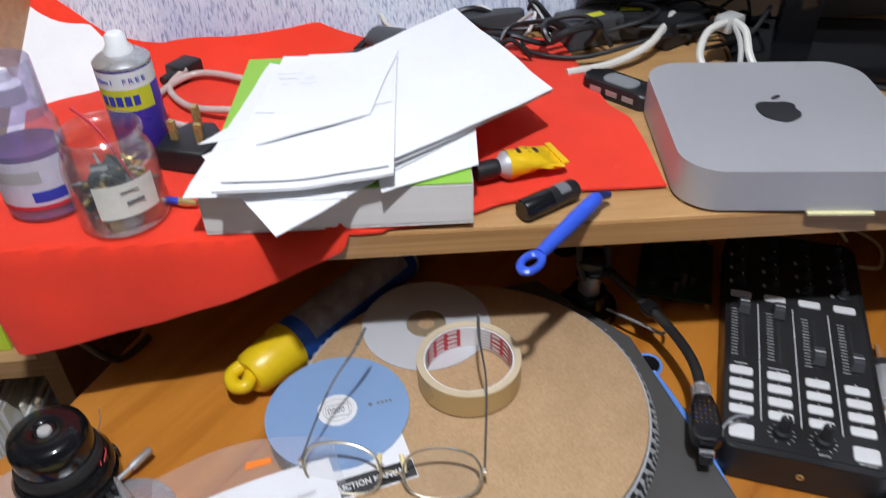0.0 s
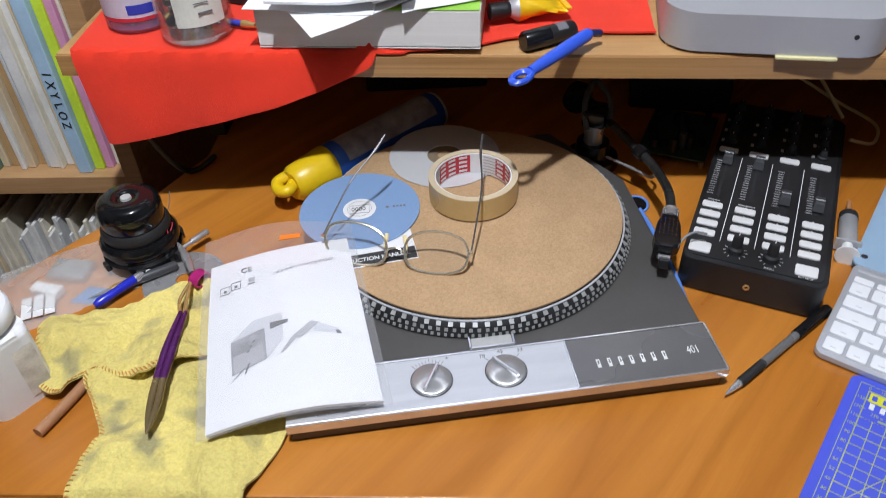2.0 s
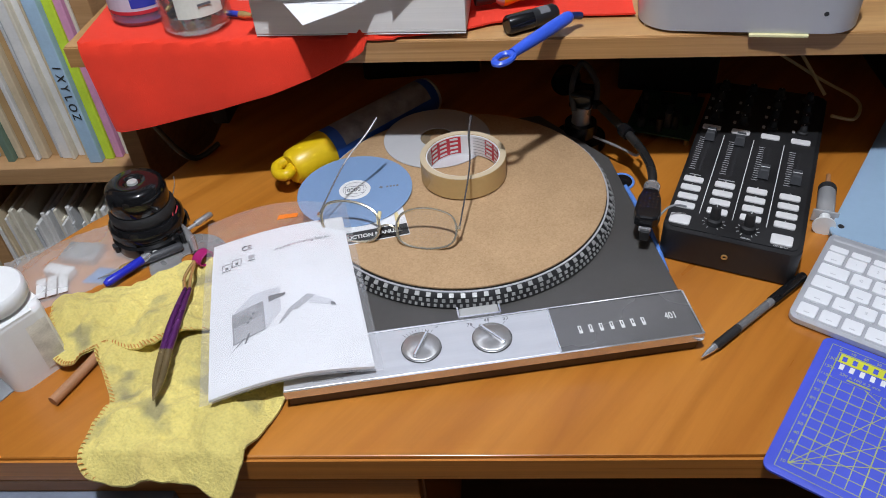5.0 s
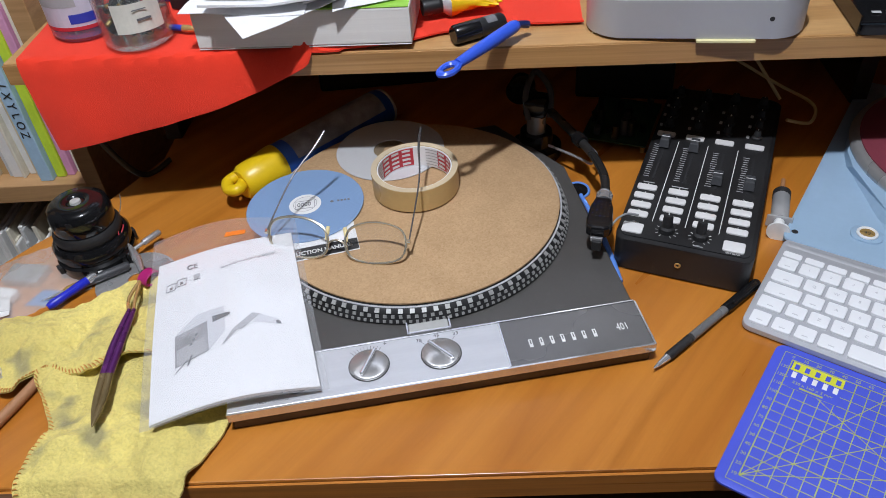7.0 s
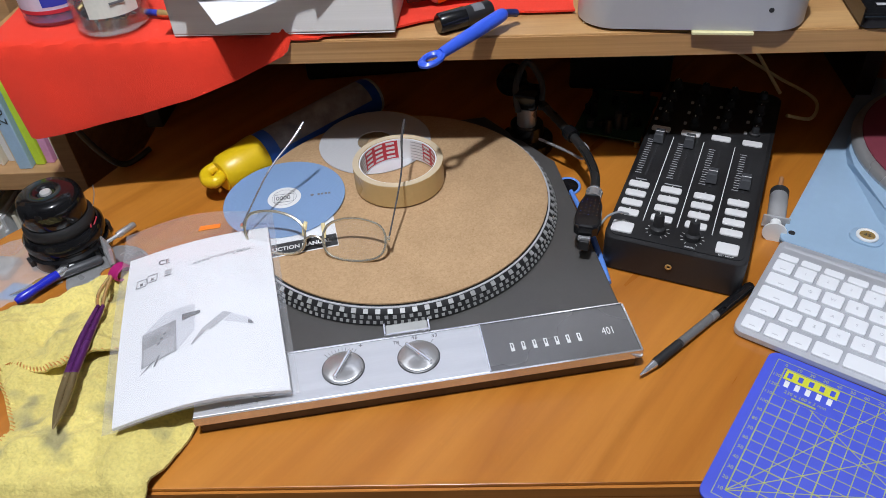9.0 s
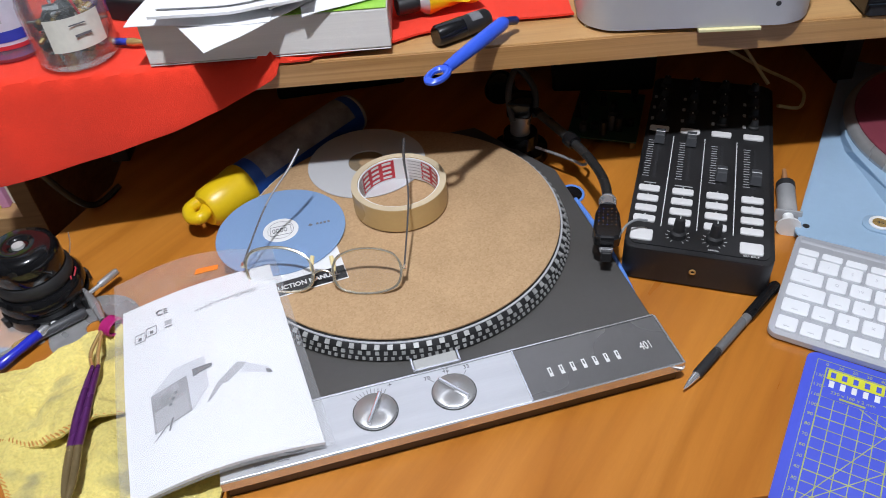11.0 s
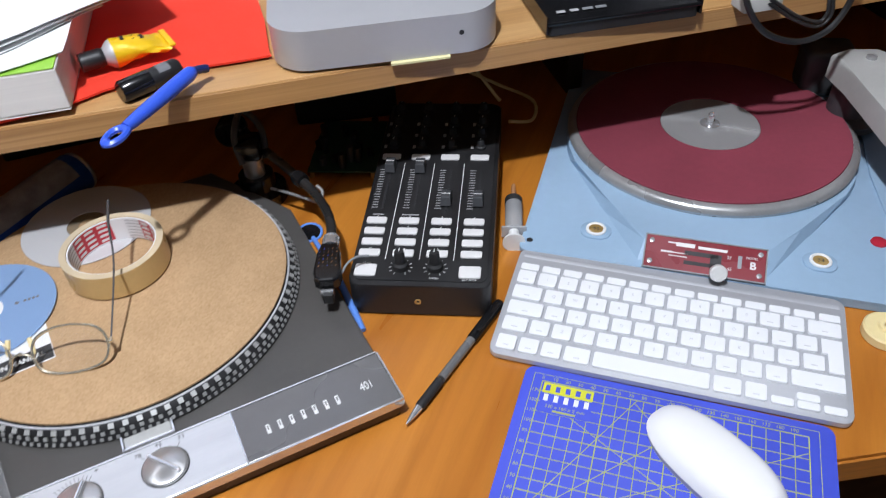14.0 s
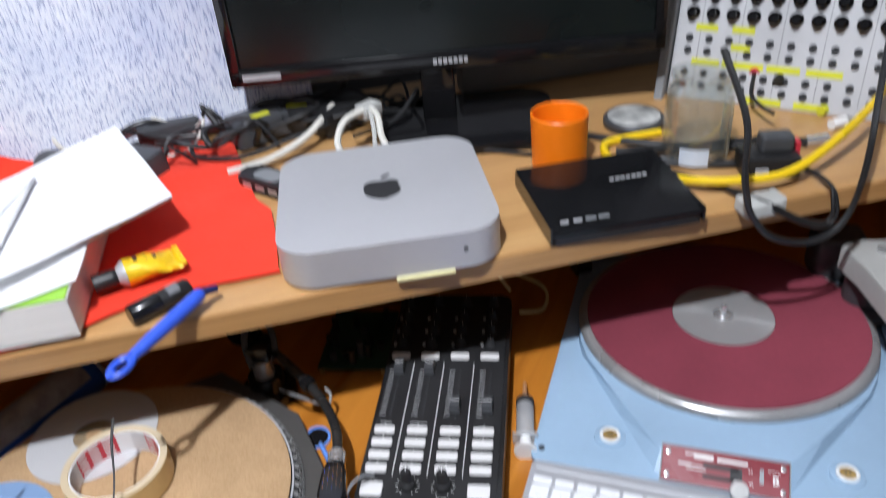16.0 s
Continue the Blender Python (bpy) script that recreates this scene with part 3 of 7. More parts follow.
# ---- grey record deck ----
GA = 9.5
deck = thing("turntable", pose(0.328, 0.221, DZ, 0, 0, GA), "dark grey record deck with a satin metal control strip", "turntable")
W, PT = 0.352, 0.0195
part("base_plate", prism([(-W, 0.0), (0, 0), (0.0, 0.268), (-0.055, 0.372), (-0.275, 0.372), (-W, 0.13)], 0.012, PT, 0.0015), GREY_PAINT, deck)
part("base_rim", prism([(-W + 0.002, 0.002), (-0.002, 0.002), (-0.002, 0.266), (-0.057, 0.37), (-0.273, 0.37), (-W + 0.002, 0.129)], 0.0, 0.0118), plain("brown_plinth_edge", (0.075, 0.05, 0.034), 0.35, 0.2), deck)
part("control_strip", block(W - 0.1215, 0.0505, 0.0022, (-W / 2 - 0.0607, 0.0252, PT + 0.0002), 0.0006), SATIN, deck, "satin aluminium control strip")
part("name_panel", block(0.121, 0.0505, 0.0022, (-0.0605, 0.0252, PT + 0.0002), 0.0006), PANEL_GREY, deck, "smoked grey name panel")
part("chrome_trim", join(block(W, 0.0016, 0.0086, (-W / 2, -0.0009, PT - 0.0062)), block(0.0016, 0.052, 0.0086, (0.0009, 0.025, PT - 0.0062)),
                         block(W, 0.0012, 0.0030, (-W / 2, 0.0512, PT + 0.0002)), block(0.0011, 0.05, 0.0028, (-0.1213, 0.0252, PT + 0.0002))), CHROME, deck)
TOP = PT + 0.0024


def deck_knob(x, y, turn):
    k = part("knob", lathe([(0.0, 0.0), (0.0165, 0.0), (0.0165, 0.0008), (0.0160, 0.0011), (0.0159, 0.0024), (0.0152, 0.0029), (0.0, 0.0029)], 48), SPUN_KNOB, deck, "turned aluminium knob", True, pose(x, y, TOP, 0, 0, turn))
    part("grip", moved(block(0.0030, 0.029, 0.0042, (0, 0, 0.0029), 0.0008), Matrix.Identity(4)), CHROME, k)
    part("dark_ring", ring(0.0166, 0.0172, 0.0006, 48, 0.0001), BLACK, k)
    return k


deck_knob(-0.2357, 0.0262, -28)
deck_knob(-0.175, 0.0262, 38)
deck_knob(-0.297, 0.0262, 5)
for k, (txt, dx, dy, a) in enumerate((("78", -0.0165, 0.0185, 20), ("45", -0.001, 0.0215, 0), ("33", 0.0155, 0.0205, -20))):
    words(txt, 0.0052, PRINT_GREY, deck, pose(-0.175 + dx, 0.0262 + dy, TOP))
ticks = [moved(block(0.00035, 0.0042 if k % 5 else 0.0062, 0.0002, (0, 0.0196, 0)), pose(-0.2357, 0.0262, TOP, 0, 0, 40 - 8 * k)) for k in range(10)]
ticks += [moved(block(0.00035, 0.005, 0.0002, (0, 0.0195, 0)), pose(-0.175, 0.0262, TOP, 0, 0, a)) for a in (42, 0, -40)]
for tick in ticks:
    part("dial_mark", tick, PRINT_GREY, deck)
words("+", 0.006, PRINT_GREY, deck, pose(-0.2205, 0.0475, TOP))
words("MADE IN ENGLAND", 0.0028, PRINT_GREY, deck, pose(-0.315, 0.0055, TOP))
# name drawn as upright marks, with the model number
for k in range(7):
    part("name_mark", block(0.0030, 0.0088, 0.0004, (-0.0995 + 0.0092 * k, 0.0215, TOP), 0.0001), PRINT_WHITE, deck)
    part("name_mark", block(0.0010, 0.0040, 0.0002, (-0.0995 + 0.0092 * k, 0.0225, TOP + 0.00045)), PANEL_GREY, deck)
words("401", 0.0115, PRINT_WHITE, deck, pose(-0.0195, 0.0235, TOP), width=0.62)
part("strobe_window", block(0.035, 0.0105, 0.0042, (-0.181, 0.0595, PT), 0.0012), plain("pale_window", (0.45, 0.45, 0.43), 0.25), deck)
part("window_frame", join(block(0.038, 0.0014, 0.005, (-0.181, 0.0532, PT)), block(0.0014, 0.013, 0.005, (-0.1625, 0.0595, PT)), block(0.0014, 0.013, 0.005, (-0.1995, 0.0595, PT))), CHROME, deck)
# platter with raised stroboscope studs in three rows
PX, PY = -0.172, 0.2225
plat = part("platter", lathe([(0.0, 0.0), (0.1555, 0.0), (0.157, 0.0012), (0.155, 0.0048), (0.1546, 0.0052), (0.1533, 0.0090), (0.1529, 0.0094), (0.1508, 0.0128), (0.1495, 0.0136), (0.0, 0.0136)], 128),
            BLACK_MATT, deck, "black platter with metal stroboscope studs", True, pose(PX, PY, PT + 0.0005))
part("rim", ring(0.1484, 0.1502, 0.0012, 128, 0.0003, 0.0132), SATIN, plat, smooth=True)


STUD = plain("dull_stud_metal", (0.38, 0.38, 0.37), 0.5, 0.25, 0.15, 200)


def studs(n, r, z, tilt, w, h):
    bm = bmesh.new()
    for k in range(n):
        c = bmesh.ops.create_cube(bm, size=1, matrix=pose(0, 0, 0, 0, 0, 360.0 * k / n) @ pose(r, 0, z, 0, tilt, 0) @ Matrix.Diagonal((0.0016, w, h, 1)))
    return bm


part("studs", studs(92, 0.1518, 0.0113, -55, 0.0042, 0.0042), STUD, plat, kind="stuff")
part("studs", studs(138, 0.1541, 0.0070, -28, 0.0031, 0.0030), STUD, plat, kind="stuff")
part("studs", studs(168, 0.1561, 0.0028, -28, 0.0025, 0.0026), STUD, plat, kind="stuff")

CZ = DZ + PT + 0.0005 + 0.0146     # platter top
mat_top = CZ + 0.0026
CX, CY = 0.122, 0.412
cork = lathe([(0.0, 0.0), (0.1468, 0.0), (0.1473, 0.0006), (0.1473, 0.0020), (0.1465, 0.0026), (0.0037, 0.0026), (0.0037, 0.0003), (0, 0.0003)], 128, False)
single("turntable_mat", cork, CORK, pose(CX, CY, CZ), "round cork mat lying on the platter", "turntable mat", smooth=True)
single("spindle", lathe([(0.0, 0.0), (0.0036, 0.0), (0.0036, 0.008), (0.002, 0.0105), (0.0, 0.011)], 20), CHROME, pose(CX, CY, CZ + 0.0008), "chrome spindle tip in the platter's middle", "spindle", smooth=True)

# things on the cork mat
card = thing("manual_card", pose(0.0400, 0.3490, mat_top + 0.0001, 0, 0, 14), "white manual page with a black title band", "manual")
part("sheet", block(0.062, 0.052, 0.0003, (0, 0.009, 0)), PAPER, card)
part("title_band", block(0.060, 0.0165, 0.0001, (0.0005, -0.0075, 0.0003)), PRINT_BLACK, card)
words("INSTRUCTION MANUAL", 0.0071, PRINT_WHITE, card, pose(-0.0110, -0.0075, 0.0005), bold=0.0002, width=0.92)


def disc(name, mat, m, label, ri):
    ob = thing(name, m, label, "compact disc")
    part("disc", ring(ri, 0.060, 0.0012, 96, 0.0003), mat, ob, smooth=True)
    part("hub", ring(0.0075, ri, 0.0010, 48, 0.0002), GLASS if ri > 0.017 else PRINT_WHITE, ob, smooth=True)
    return ob


cd = disc("compact_disc", BLUE_DISC, pose(0.0115, 0.4120, mat_top + 0.0012, 0.6, -0.8, 8), "pale blue printed compact disc", 0.0165)
part("hub_cover", lathe([(0, 0), (0.0076, 0), (0.0076, 0.0010), (0, 0.0010)], 32), PRINT_WHITE, cd)
words("0000", 0.0085, PRINT_GREY, cd, pose(-0.001, -0.001, 0.0014), width=0.85)
part("label_lines", join(ring(0.0118, 0.0121, 0.0001, 40, 0.00002, 0.00122), block(0.019, 0.0004, 0.0002, (0, 0.0052, 0.0012)), block(0.019, 0.0004, 0.0002, (0, -0.0072, 0.0012)), block(0.0004, 0.012, 0.0002, (0.0095, -0.001, 0.0012)), block(0.0004, 0.012, 0.0002, (-0.0095, -0.001, 0.0012))), PRINT_GREY, cd)
part("maker_mark", bars([(0.034 + 0.0035 * k, -0.002, 0.0022, 0.0026, 0) for k in range(4)] + [(0.0275, -0.002, 0.003, 0.0033, 45)]), PRINT_GREY, cd, mat=pose(0, 0, 0.0013))
disc("compact_disc", SILVER_DISC, pose(0.0931, 0.5080, mat_top + 0.0004), "silver compact disc lying label side down", 0.0185)

tape = thing("tape_roll", pose(0.1245, 0.4350, mat_top + 0.0016), "roll of buff packing tape with a printed core", "tape roll")
part("tape", ring(0.0385, 0.0445, 0.0245, 96, 0.0004), TAPE_FILM, tape, smooth=True)
part("tape_side", ring(0.0384, 0.0444, 0.0004, 96, 0.0001, 0.0246), TAPE_EDGE, tape, smooth=True)
core = part("core", ring(0.0370, 0.0383, 0.0242, 96, 0.0002), PAPER, tape, "white cardboard core with red print", True)


def core_patch(a0, a1, z0, z1, r=0.0368, n=10):
    bm = bmesh.new()
    p = [[bm.verts.new((r * math.cos(radians(a0 + (a1 - a0) * i / n)), r * math.sin(radians(a0 + (a1 - a0) * i / n)), z)) for z in (z0, z1)] for i in range(n + 1)]
    for i in range(n):
        bm.faces.new((p[i][0], p[i + 1][0], p[i + 1][1], p[i][1]))
    return bm


for a in (95, -10, 205):
    part("red_print", core_patch(a, a + 62, 0.002, 0.023), PRINT_RED, core)
    part("white_print", join(*[core_patch(a + 5 + 20 * c, a + 19 + 20 * c, 0.0035 + 0.0052 * k, 0.0062 + 0.0052 * k, 0.0366, 4) for k in range(4) for c in range(3)]), PRINT_WHITE, core)
for a in (40, 157, 267):
    part("grey_print", join(*[core_patch(a + 0, a + 34, 0.003 + 0.0036 * k, 0.0039 + 0.0036 * k, 0.0367, 6) for k in range(6)]), PRINT_LIGHT, core)

# spectacles, rims down on the mat
gl = thing("eyeglasses", pose(0, 0, 0), "thin gold wire eyeglasses lying open on the mat", "eyeglasses")
gx = Vector((0.127 - -0.017, 0.317 - 0.344, 0.0)).normalized()
g0 = Vector((0.0540, 0.3245, mat_top + 0.0009))


def g(a, h):
    return g0 + gx * a + Vector((0.02, 0.62, 0.78)).normalized() * h - Vector((0, 0, 0))


LOOP = [(-0.024, 0.004), (-0.012, 0.0), (0.006, 0.0005), (0.021, 0.006), (0.0265, 0.018), (0.022, 0.031), (0.006, 0.036), (-0.012, 0.0345), (-0.0255, 0.027), (-0.0285, 0.014)]
for s in (-1, 1):
    pts = [g(s * (0.0388 + 1.06 * a), 1.04 * h) for a, h in LOOP]
    rim = part("rim", tube(pts, 0.0013, 8, 6, True), GOLD, gl, smooth=True)
    bm = bmesh.new()
    bm.faces.new([bm.verts.new(p) for p in smooth_path(pts, 4, True)])
    bmesh.ops.triangulate(bm, faces=bm.faces[:])
    part("lens", bm, LENS_GLASS, gl).visible_shadow = False
    hinge = g(s * 0.0695, 0.022)
    tip = Vector((0.134, 0.446, 0.852)) if s > 0 else Vector((0.042, 0.426, 0.866))
    mid = hinge.lerp(tip, 0.5) + Vector((0.004 * s, 0, 0.002))
    part("temple", tube([hinge, mid, hinge.lerp(tip, 0.82) + Vector((0, 0, 0.001)), tip], 0.0008, 8, 8, False, (0.0008, 0.0008, 0.0009, 0.0014, 0.0011)), DARK_STEEL, gl, smooth=True)
    part("hinge", moved(block(0.003, 0.005, 0.003, (0, 0, -0.0015), 0.0006), Matrix.Translation(hinge)), GOLD, gl)
    n0, n1 = g(s * 0.0105, 0.018), g(s * 0.008, 0.024) + Vector((0, 0.006, 0.004))
    part("nose_pad", tube([n0, n0.lerp(n1, 0.5), n1], 0.001, 8, 4, False, (0.0006, 0.0022, 0.0018)), CREAM, gl, smooth=True)
part("bridge", tube([g(-0.0105, 0.013), g(-0.004, 0.0165) + Vector((0, 0, 0.002)), g(0.004, 0.0165) + Vector((0, 0, 0.002)), g(0.0105, 0.013)], 0.0009, 8, 6), GOLD, gl, smooth=True)

# instruction booklet in a clear sleeve, lying over the deck's corner
B00, B10, B11, B01 = Vector((-0.079, 0.154, 0.772)), Vector((0.0555, 0.1800, 0.7815)), Vector((0.006, 0.360, 0.795)), Vector((-0.115, 0.325, 0.789))


def leaf(u, v, lift=0.0, grow=0.0):
    u2, v2 = u * (1 + 2 * grow) - grow, v
    p = B00.lerp(B10, u2).lerp(B01.lerp(B11, u2), v2)
    p.z += 0.010 * math.sin(math.pi * min(1, max(0, u2))) * (1 - 0.5 * v2) + 0.004 * math.sin(math.pi * min(1, max(0, v2))) + lift
    return p


booklet = thing("booklet", pose(0, 0, 0), "white instruction booklet in a clear plastic sleeve", "booklet")
part("page_block", sheet(lambda u, v: leaf(u, v), 16, 16, 0.0028), PAPER, booklet, smooth=True)
part("sleeve", sheet(lambda u, v: leaf(u, -0.03 + v * (1.22 + 0.06 * math.sin(math.pi * u) - 0.10 * u), 0.0012, 0.05), 16, 20), SLEEVE, booklet, "clear plastic sleeve").visible_shadow = False


def printed(name, pts, material, lift=0.0005, n=5):
    """A flat printed patch on the booklet's cover; pts in page shares, four corners."""
    (a, b, c, d) = [Vector((*p, 0)) for p in pts]

    def f(u, v):
        q = a.lerp(b, u).lerp(d.lerp(c, u), v)
        if name.startswith("gun"):
            q.x, q.y = 0.46 + (q.x - 0.585) * 0.94, 0.30 + (q.y - 0.385) * 0.65
        elif name.startswith(("station", "cord", "hole")):
            q.x, q.y = 0.15 + (q.x - 0.155) * 0.72, 0.21 + (q.y - 0.235) * 0.82
        return leaf(q.x, q.y, lift)
    return part(name, sheet(f, n, n), material, booklet)


printed("station_front", ((0.17, 0.28), (0.47, 0.33), (0.46, 0.55), (0.16, 0.51)), PRINT_MID)
printed("station_side", ((0.47, 0.33), (0.62, 0.44), (0.62, 0.635), (0.46, 0.55)), PRINT_FAINT)
printed("station_top", ((0.16, 0.51), (0.46, 0.55), (0.62, 0.635), (0.36, 0.625)), PRINT_FAINT, 0.0006)
printed("station_shade", ((0.19, 0.285), (0.45, 0.33), (0.44, 0.44), (0.18, 0.40)), plain("mid_grey_print", (0.42, 0.42, 0.43), 0.7), 0.0007)
printed("station_handle", ((0.51, 0.525), (0.67, 0.555), (0.67, 0.575), (0.51, 0.575)), PRINT_GREY, 0.0009)
printed("cord", ((0.155, 0.235), (0.17, 0.24), (0.29, 0.31), (0.27, 0.305)), PRINT_GREY, 0.0008)
printed("cord", ((0.275, 0.265), (0.29, 0.265), (0.33, 0.335), (0.31, 0.33)), PRINT_GREY, 0.0008)
printed("gun_barrel", ((0.655, 0.50), (0.72, 0.485), (0.86, 0.60), (0.80, 0.625)), PRINT_LIGHT)
printed("gun_tip", ((0.585, 0.385), (0.60, 0.385), (0.70, 0.50), (0.665, 0.51)), PRINT_LIGHT, 0.0007)
printed("gun_grip", ((0.80, 0.535), (0.99, 0.475), (0.97, 0.53), (0.85, 0.60)), PRINT_FAINT)
printed("gun_cord", ((0.955, 0.482), (1.03 - 0.04, 0.475), (1.02 - 0.04, 0.505), (0.955, 0.515)), PRINT_GREY, 0.0009)
for k in range(3):
    printed("hole", ((0.30 + 0.025 * k, 0.40 + 0.03 * k), (0.325 + 0.025 * k, 0.405 + 0.03 * k), (0.325 + 0.025 * k, 0.42 + 0.03 * k), (0.30 + 0.025 * k, 0.415 + 0.03 * k)), PRINT_GREY, 0.001, 1)


def page_words(txt, u, v, size, material, turn, width=1.0):
    p = leaf(u, v, 0.0007)
    words(txt, size, material, booklet, Matrix.Translation(p) @ pose(0, 0, 0, 2, -2, turn), width=width)


page_words("CE", 0.26, 0.895, 0.0085, PRINT_GREY, 17)
page_words("Desoldering Station", 0.72, 0.845, 0.0049, PRINT_LIGHT, 17)
for k, (u, v) in enumerate(((0.47, 0.815), (0.50, 0.818), (0.53, 0.822), (0.56, 0.825))):
    printed("code_mark", ((u, v), (u + 0.02, v), (u + 0.02, v + 0.014), (u, v + 0.014)), PRINT_LIGHT, 0.0006, 1)
for u in (0.075, 0.15):
    for (u0, v0, u1, v1) in ((0, 0, 0.07, 0.004), (0, 0.05, 0.07, 0.054), (0, 0, 0.004, 0.054), (0.066, 0, 0.07, 0.054), (0.025, 0.012, 0.045, 0.03)):
        printed("symbol", ((u + u0, 0.745 + v0 + u * 0.2), (u + u1, 0.745 + v0 + u * 0.2), (u + u1, 0.745 + v1 + u * 0.2), (u + u0, 0.745 + v1 + u * 0.2)), PRINT_GREY, 0.0006, 1)
printed("bin_symbol", ((0.275, 0.80), (0.315, 0.80), (0.32, 0.83), (0.27, 0.83)), PRINT_LIGHT, 0.0006, 1)
printed("bin_bar", ((0.27, 0.785), (0.32, 0.785), (0.32, 0.792), (0.27, 0.792)), PRINT_GREY, 0.0006, 1)
printed("orange_sticker", ((0.50, 1.055), (0.66, 1.045), (0.67, 1.075), (0.52, 1.088)), ORANGE_STICKER, 0.002, 2)

# tonearm behind the deck's right side
arm = thing("tonearm", pose(0, 0, 0), "black and steel tonearm with a perforated headshell", "tonearm")
part("base", moved(lathe([(0, 0), (0.029, 0), (0.03, 0.002), (0.029, 0.012), (0.02, 0.016), (0.018, 0.03), (0.0, 0.03)], 32), pose(0.258, 0.545, DZ)), BLACK_GLOSS, arm, smooth=True)
part("pillar", moved(lathe([(0, 0.028), (0.011, 0.028), (0.011, 0.052), (0.0, 0.052)], 24), pose(0.258, 0.545, DZ)), STEEL, arm, smooth=True)
part("pivot_block", moved(block(0.026, 0.03, 0.020, (0, 0, 0), 0.004), pose(0.259, 0.55, DZ + 0.05, 0, 0, -20)), BLACK_GLOSS, arm, smooth=True)
part("yoke", tube([(0.248, 0.535, 0.80), (0.246, 0.55, 0.824), (0.259, 0.575, 0.838), (0.274, 0.556, 0.824), (0.272, 0.538, 0.80)], 0.0034, 10, 6), DARK_GREY, arm, smooth=True)
part("counterweight", moved(lathe([(0, 0), (0.014, 0), (0.0155, 0.002), (0.0155, 0.022), (0.014, 0.024), (0, 0.024)], 28), pose(0.2475, 0.607, 0.806, 90, 0, -18)), BLACK_GLOSS, arm, smooth=True)
part("arm_tube", tube([(0.255, 0.595, 0.805), (0.268, 0.555, 0.806), (0.288, 0.512, 0.803), (0.306, 0.470, 0.8), (0.3135, 0.437, 0.8), (0.3145, 0.412, 0.8), (0.3105, 0.388, 0.8)], 0.0046, 14, 8), plain("smoked_tube", (0.10, 0.10, 0.10), 0.25, 0.8), arm, smooth=True)
part("sleeve_ring", moved(lathe([(0.0, -0.006), (0.0072, -0.006), (0.0078, 0), (0.0072, 0.006), (0, 0.006)], 20), Matrix.Translation((0.299, 0.487, 0.8015)) @ pose(0, 0, 0, 90, 0, 24)), BLACK_GLOSS, arm, smooth=True)
part("collar", moved(lathe([(0.0, -0.007), (0.0072, -0.007), (0.0080, -0.005), (0.0072, -0.003), (0.0080, 0.0), (0.0074, 0.006), (0, 0.006)], 24), Matrix.Translation((0.3093, 0.384, 0.8)) @ pose(0, 0, 0, 90, 0, -14)), CHROME, arm, smooth=True)
shell = part("headshell", moved(prism([(-0.0070, 0.0), (0.0070, 0.0), (0.0105, -0.012), (0.0122, -0.034), (0.0105, -0.043), (0.0060, -0.046), (-0.0060, -0.046), (-0.0105, -0.043), (-0.0122, -0.034), (-0.0105, -0.012)], -0.005, 0.006, 0.0025, 2), Matrix.Translation((0.3075, 0.378, 0.801)) @ pose(0, 0, 0, 2, 0, -15)), BLACK_GLOSS, arm, "black perforated headshell")
LEDB = plain("blue_foil_dot", (0.05, 0.12, 0.75), 0.3)
LEDO = plain("copper_foil_dot", (0.55, 0.22, 0.05), 0.3)
for k in range(6):
    for c in range(5):
        part("perforation", moved(lathe([(0, 0), (0.00045, 0), (0.00045, 0.0002), (0, 0.0002)], 8), Matrix.Translation((0.3075, 0.378, 0.801)) @ pose(0, 0, 0, 2, 0, -15) @ pose(-0.0075 + 0.0037 * c, -0.008 - 0.0042 * k, 0.0059)), LEDB if (c + k) % 3 == 1 and c < 3 else (LEDO if (c * 3 + k) % 2 else DARK_GREY), shell)
part("cartridge", moved(block(0.009, 0.012, 0.010, (0, 0, 0), 0.001), Matrix.Translation((0.2955, 0.332, 0.784)) @ pose(0, 0, 0, 0, 0, -15)), BLACK, arm)
part("cartridge_clip", moved(block(0.011, 0.003, 0.004, (0, 0, 0), 0.0005), Matrix.Translation((0.2945, 0.3305, 0.7925)) @ pose(0, 0, 0, 0, 0, -15)), CHROME, arm)
part("finger_lift", tube([(0.310, 0.345, 0.797), (0.3175, 0.351, 0.802), (0.327, 0.355, 0.803), (0.337, 0.356, 0.80)], 0.0011, 8, 6), MID_GREY, arm, smooth=True)
part("arm_rest", tube([(0.27, 0.52, 0.775), (0.297, 0.490, 0.778), (0.312, 0.480, 0.775), (0.318, 0.487, 0.781), (0.314, 0.494, 0.785)], 0.0016, 8, 8), STEEL, arm, smooth=True)

# blue inspection mirror
mir = thing("inspection_mirror", pose(0, 0, 0), "sky blue plastic hand mirror with a small round glass", "hand mirror")
part("rim", moved(ring(0.0105, 0.0132, 0.003, 40, 0.0008), pose(0.2965, 0.464, DZ + 0.0005, 8, 0, 0)), BLUE_PALE, mir, smooth=True)
# mirror face in gloss black, standing in for its dark reflection
part("glass", moved(lathe([(0, 0), (0.0107, 0), (0.0107, 0.0015), (0, 0.0015)], 32), pose(0.2965, 0.464, DZ + 0.001, 8, 0, 0)), BLACK_GLOSS, mir)
part("handle", tube([(0.298, 0.4525, DZ + 0.004), (0.303, 0.425, DZ + 0.005), (0.3095, 0.385, DZ + 0.006), (0.3135, 0.350, DZ + 0.005), (0.3175, 0.316, DZ + 0.003)], 0.003, 10, 6, False, (0.0022, 0.0026, 0.003, 0.0032, 0.0034, 0.0026)), BLUE_PALE, mir, smooth=True)

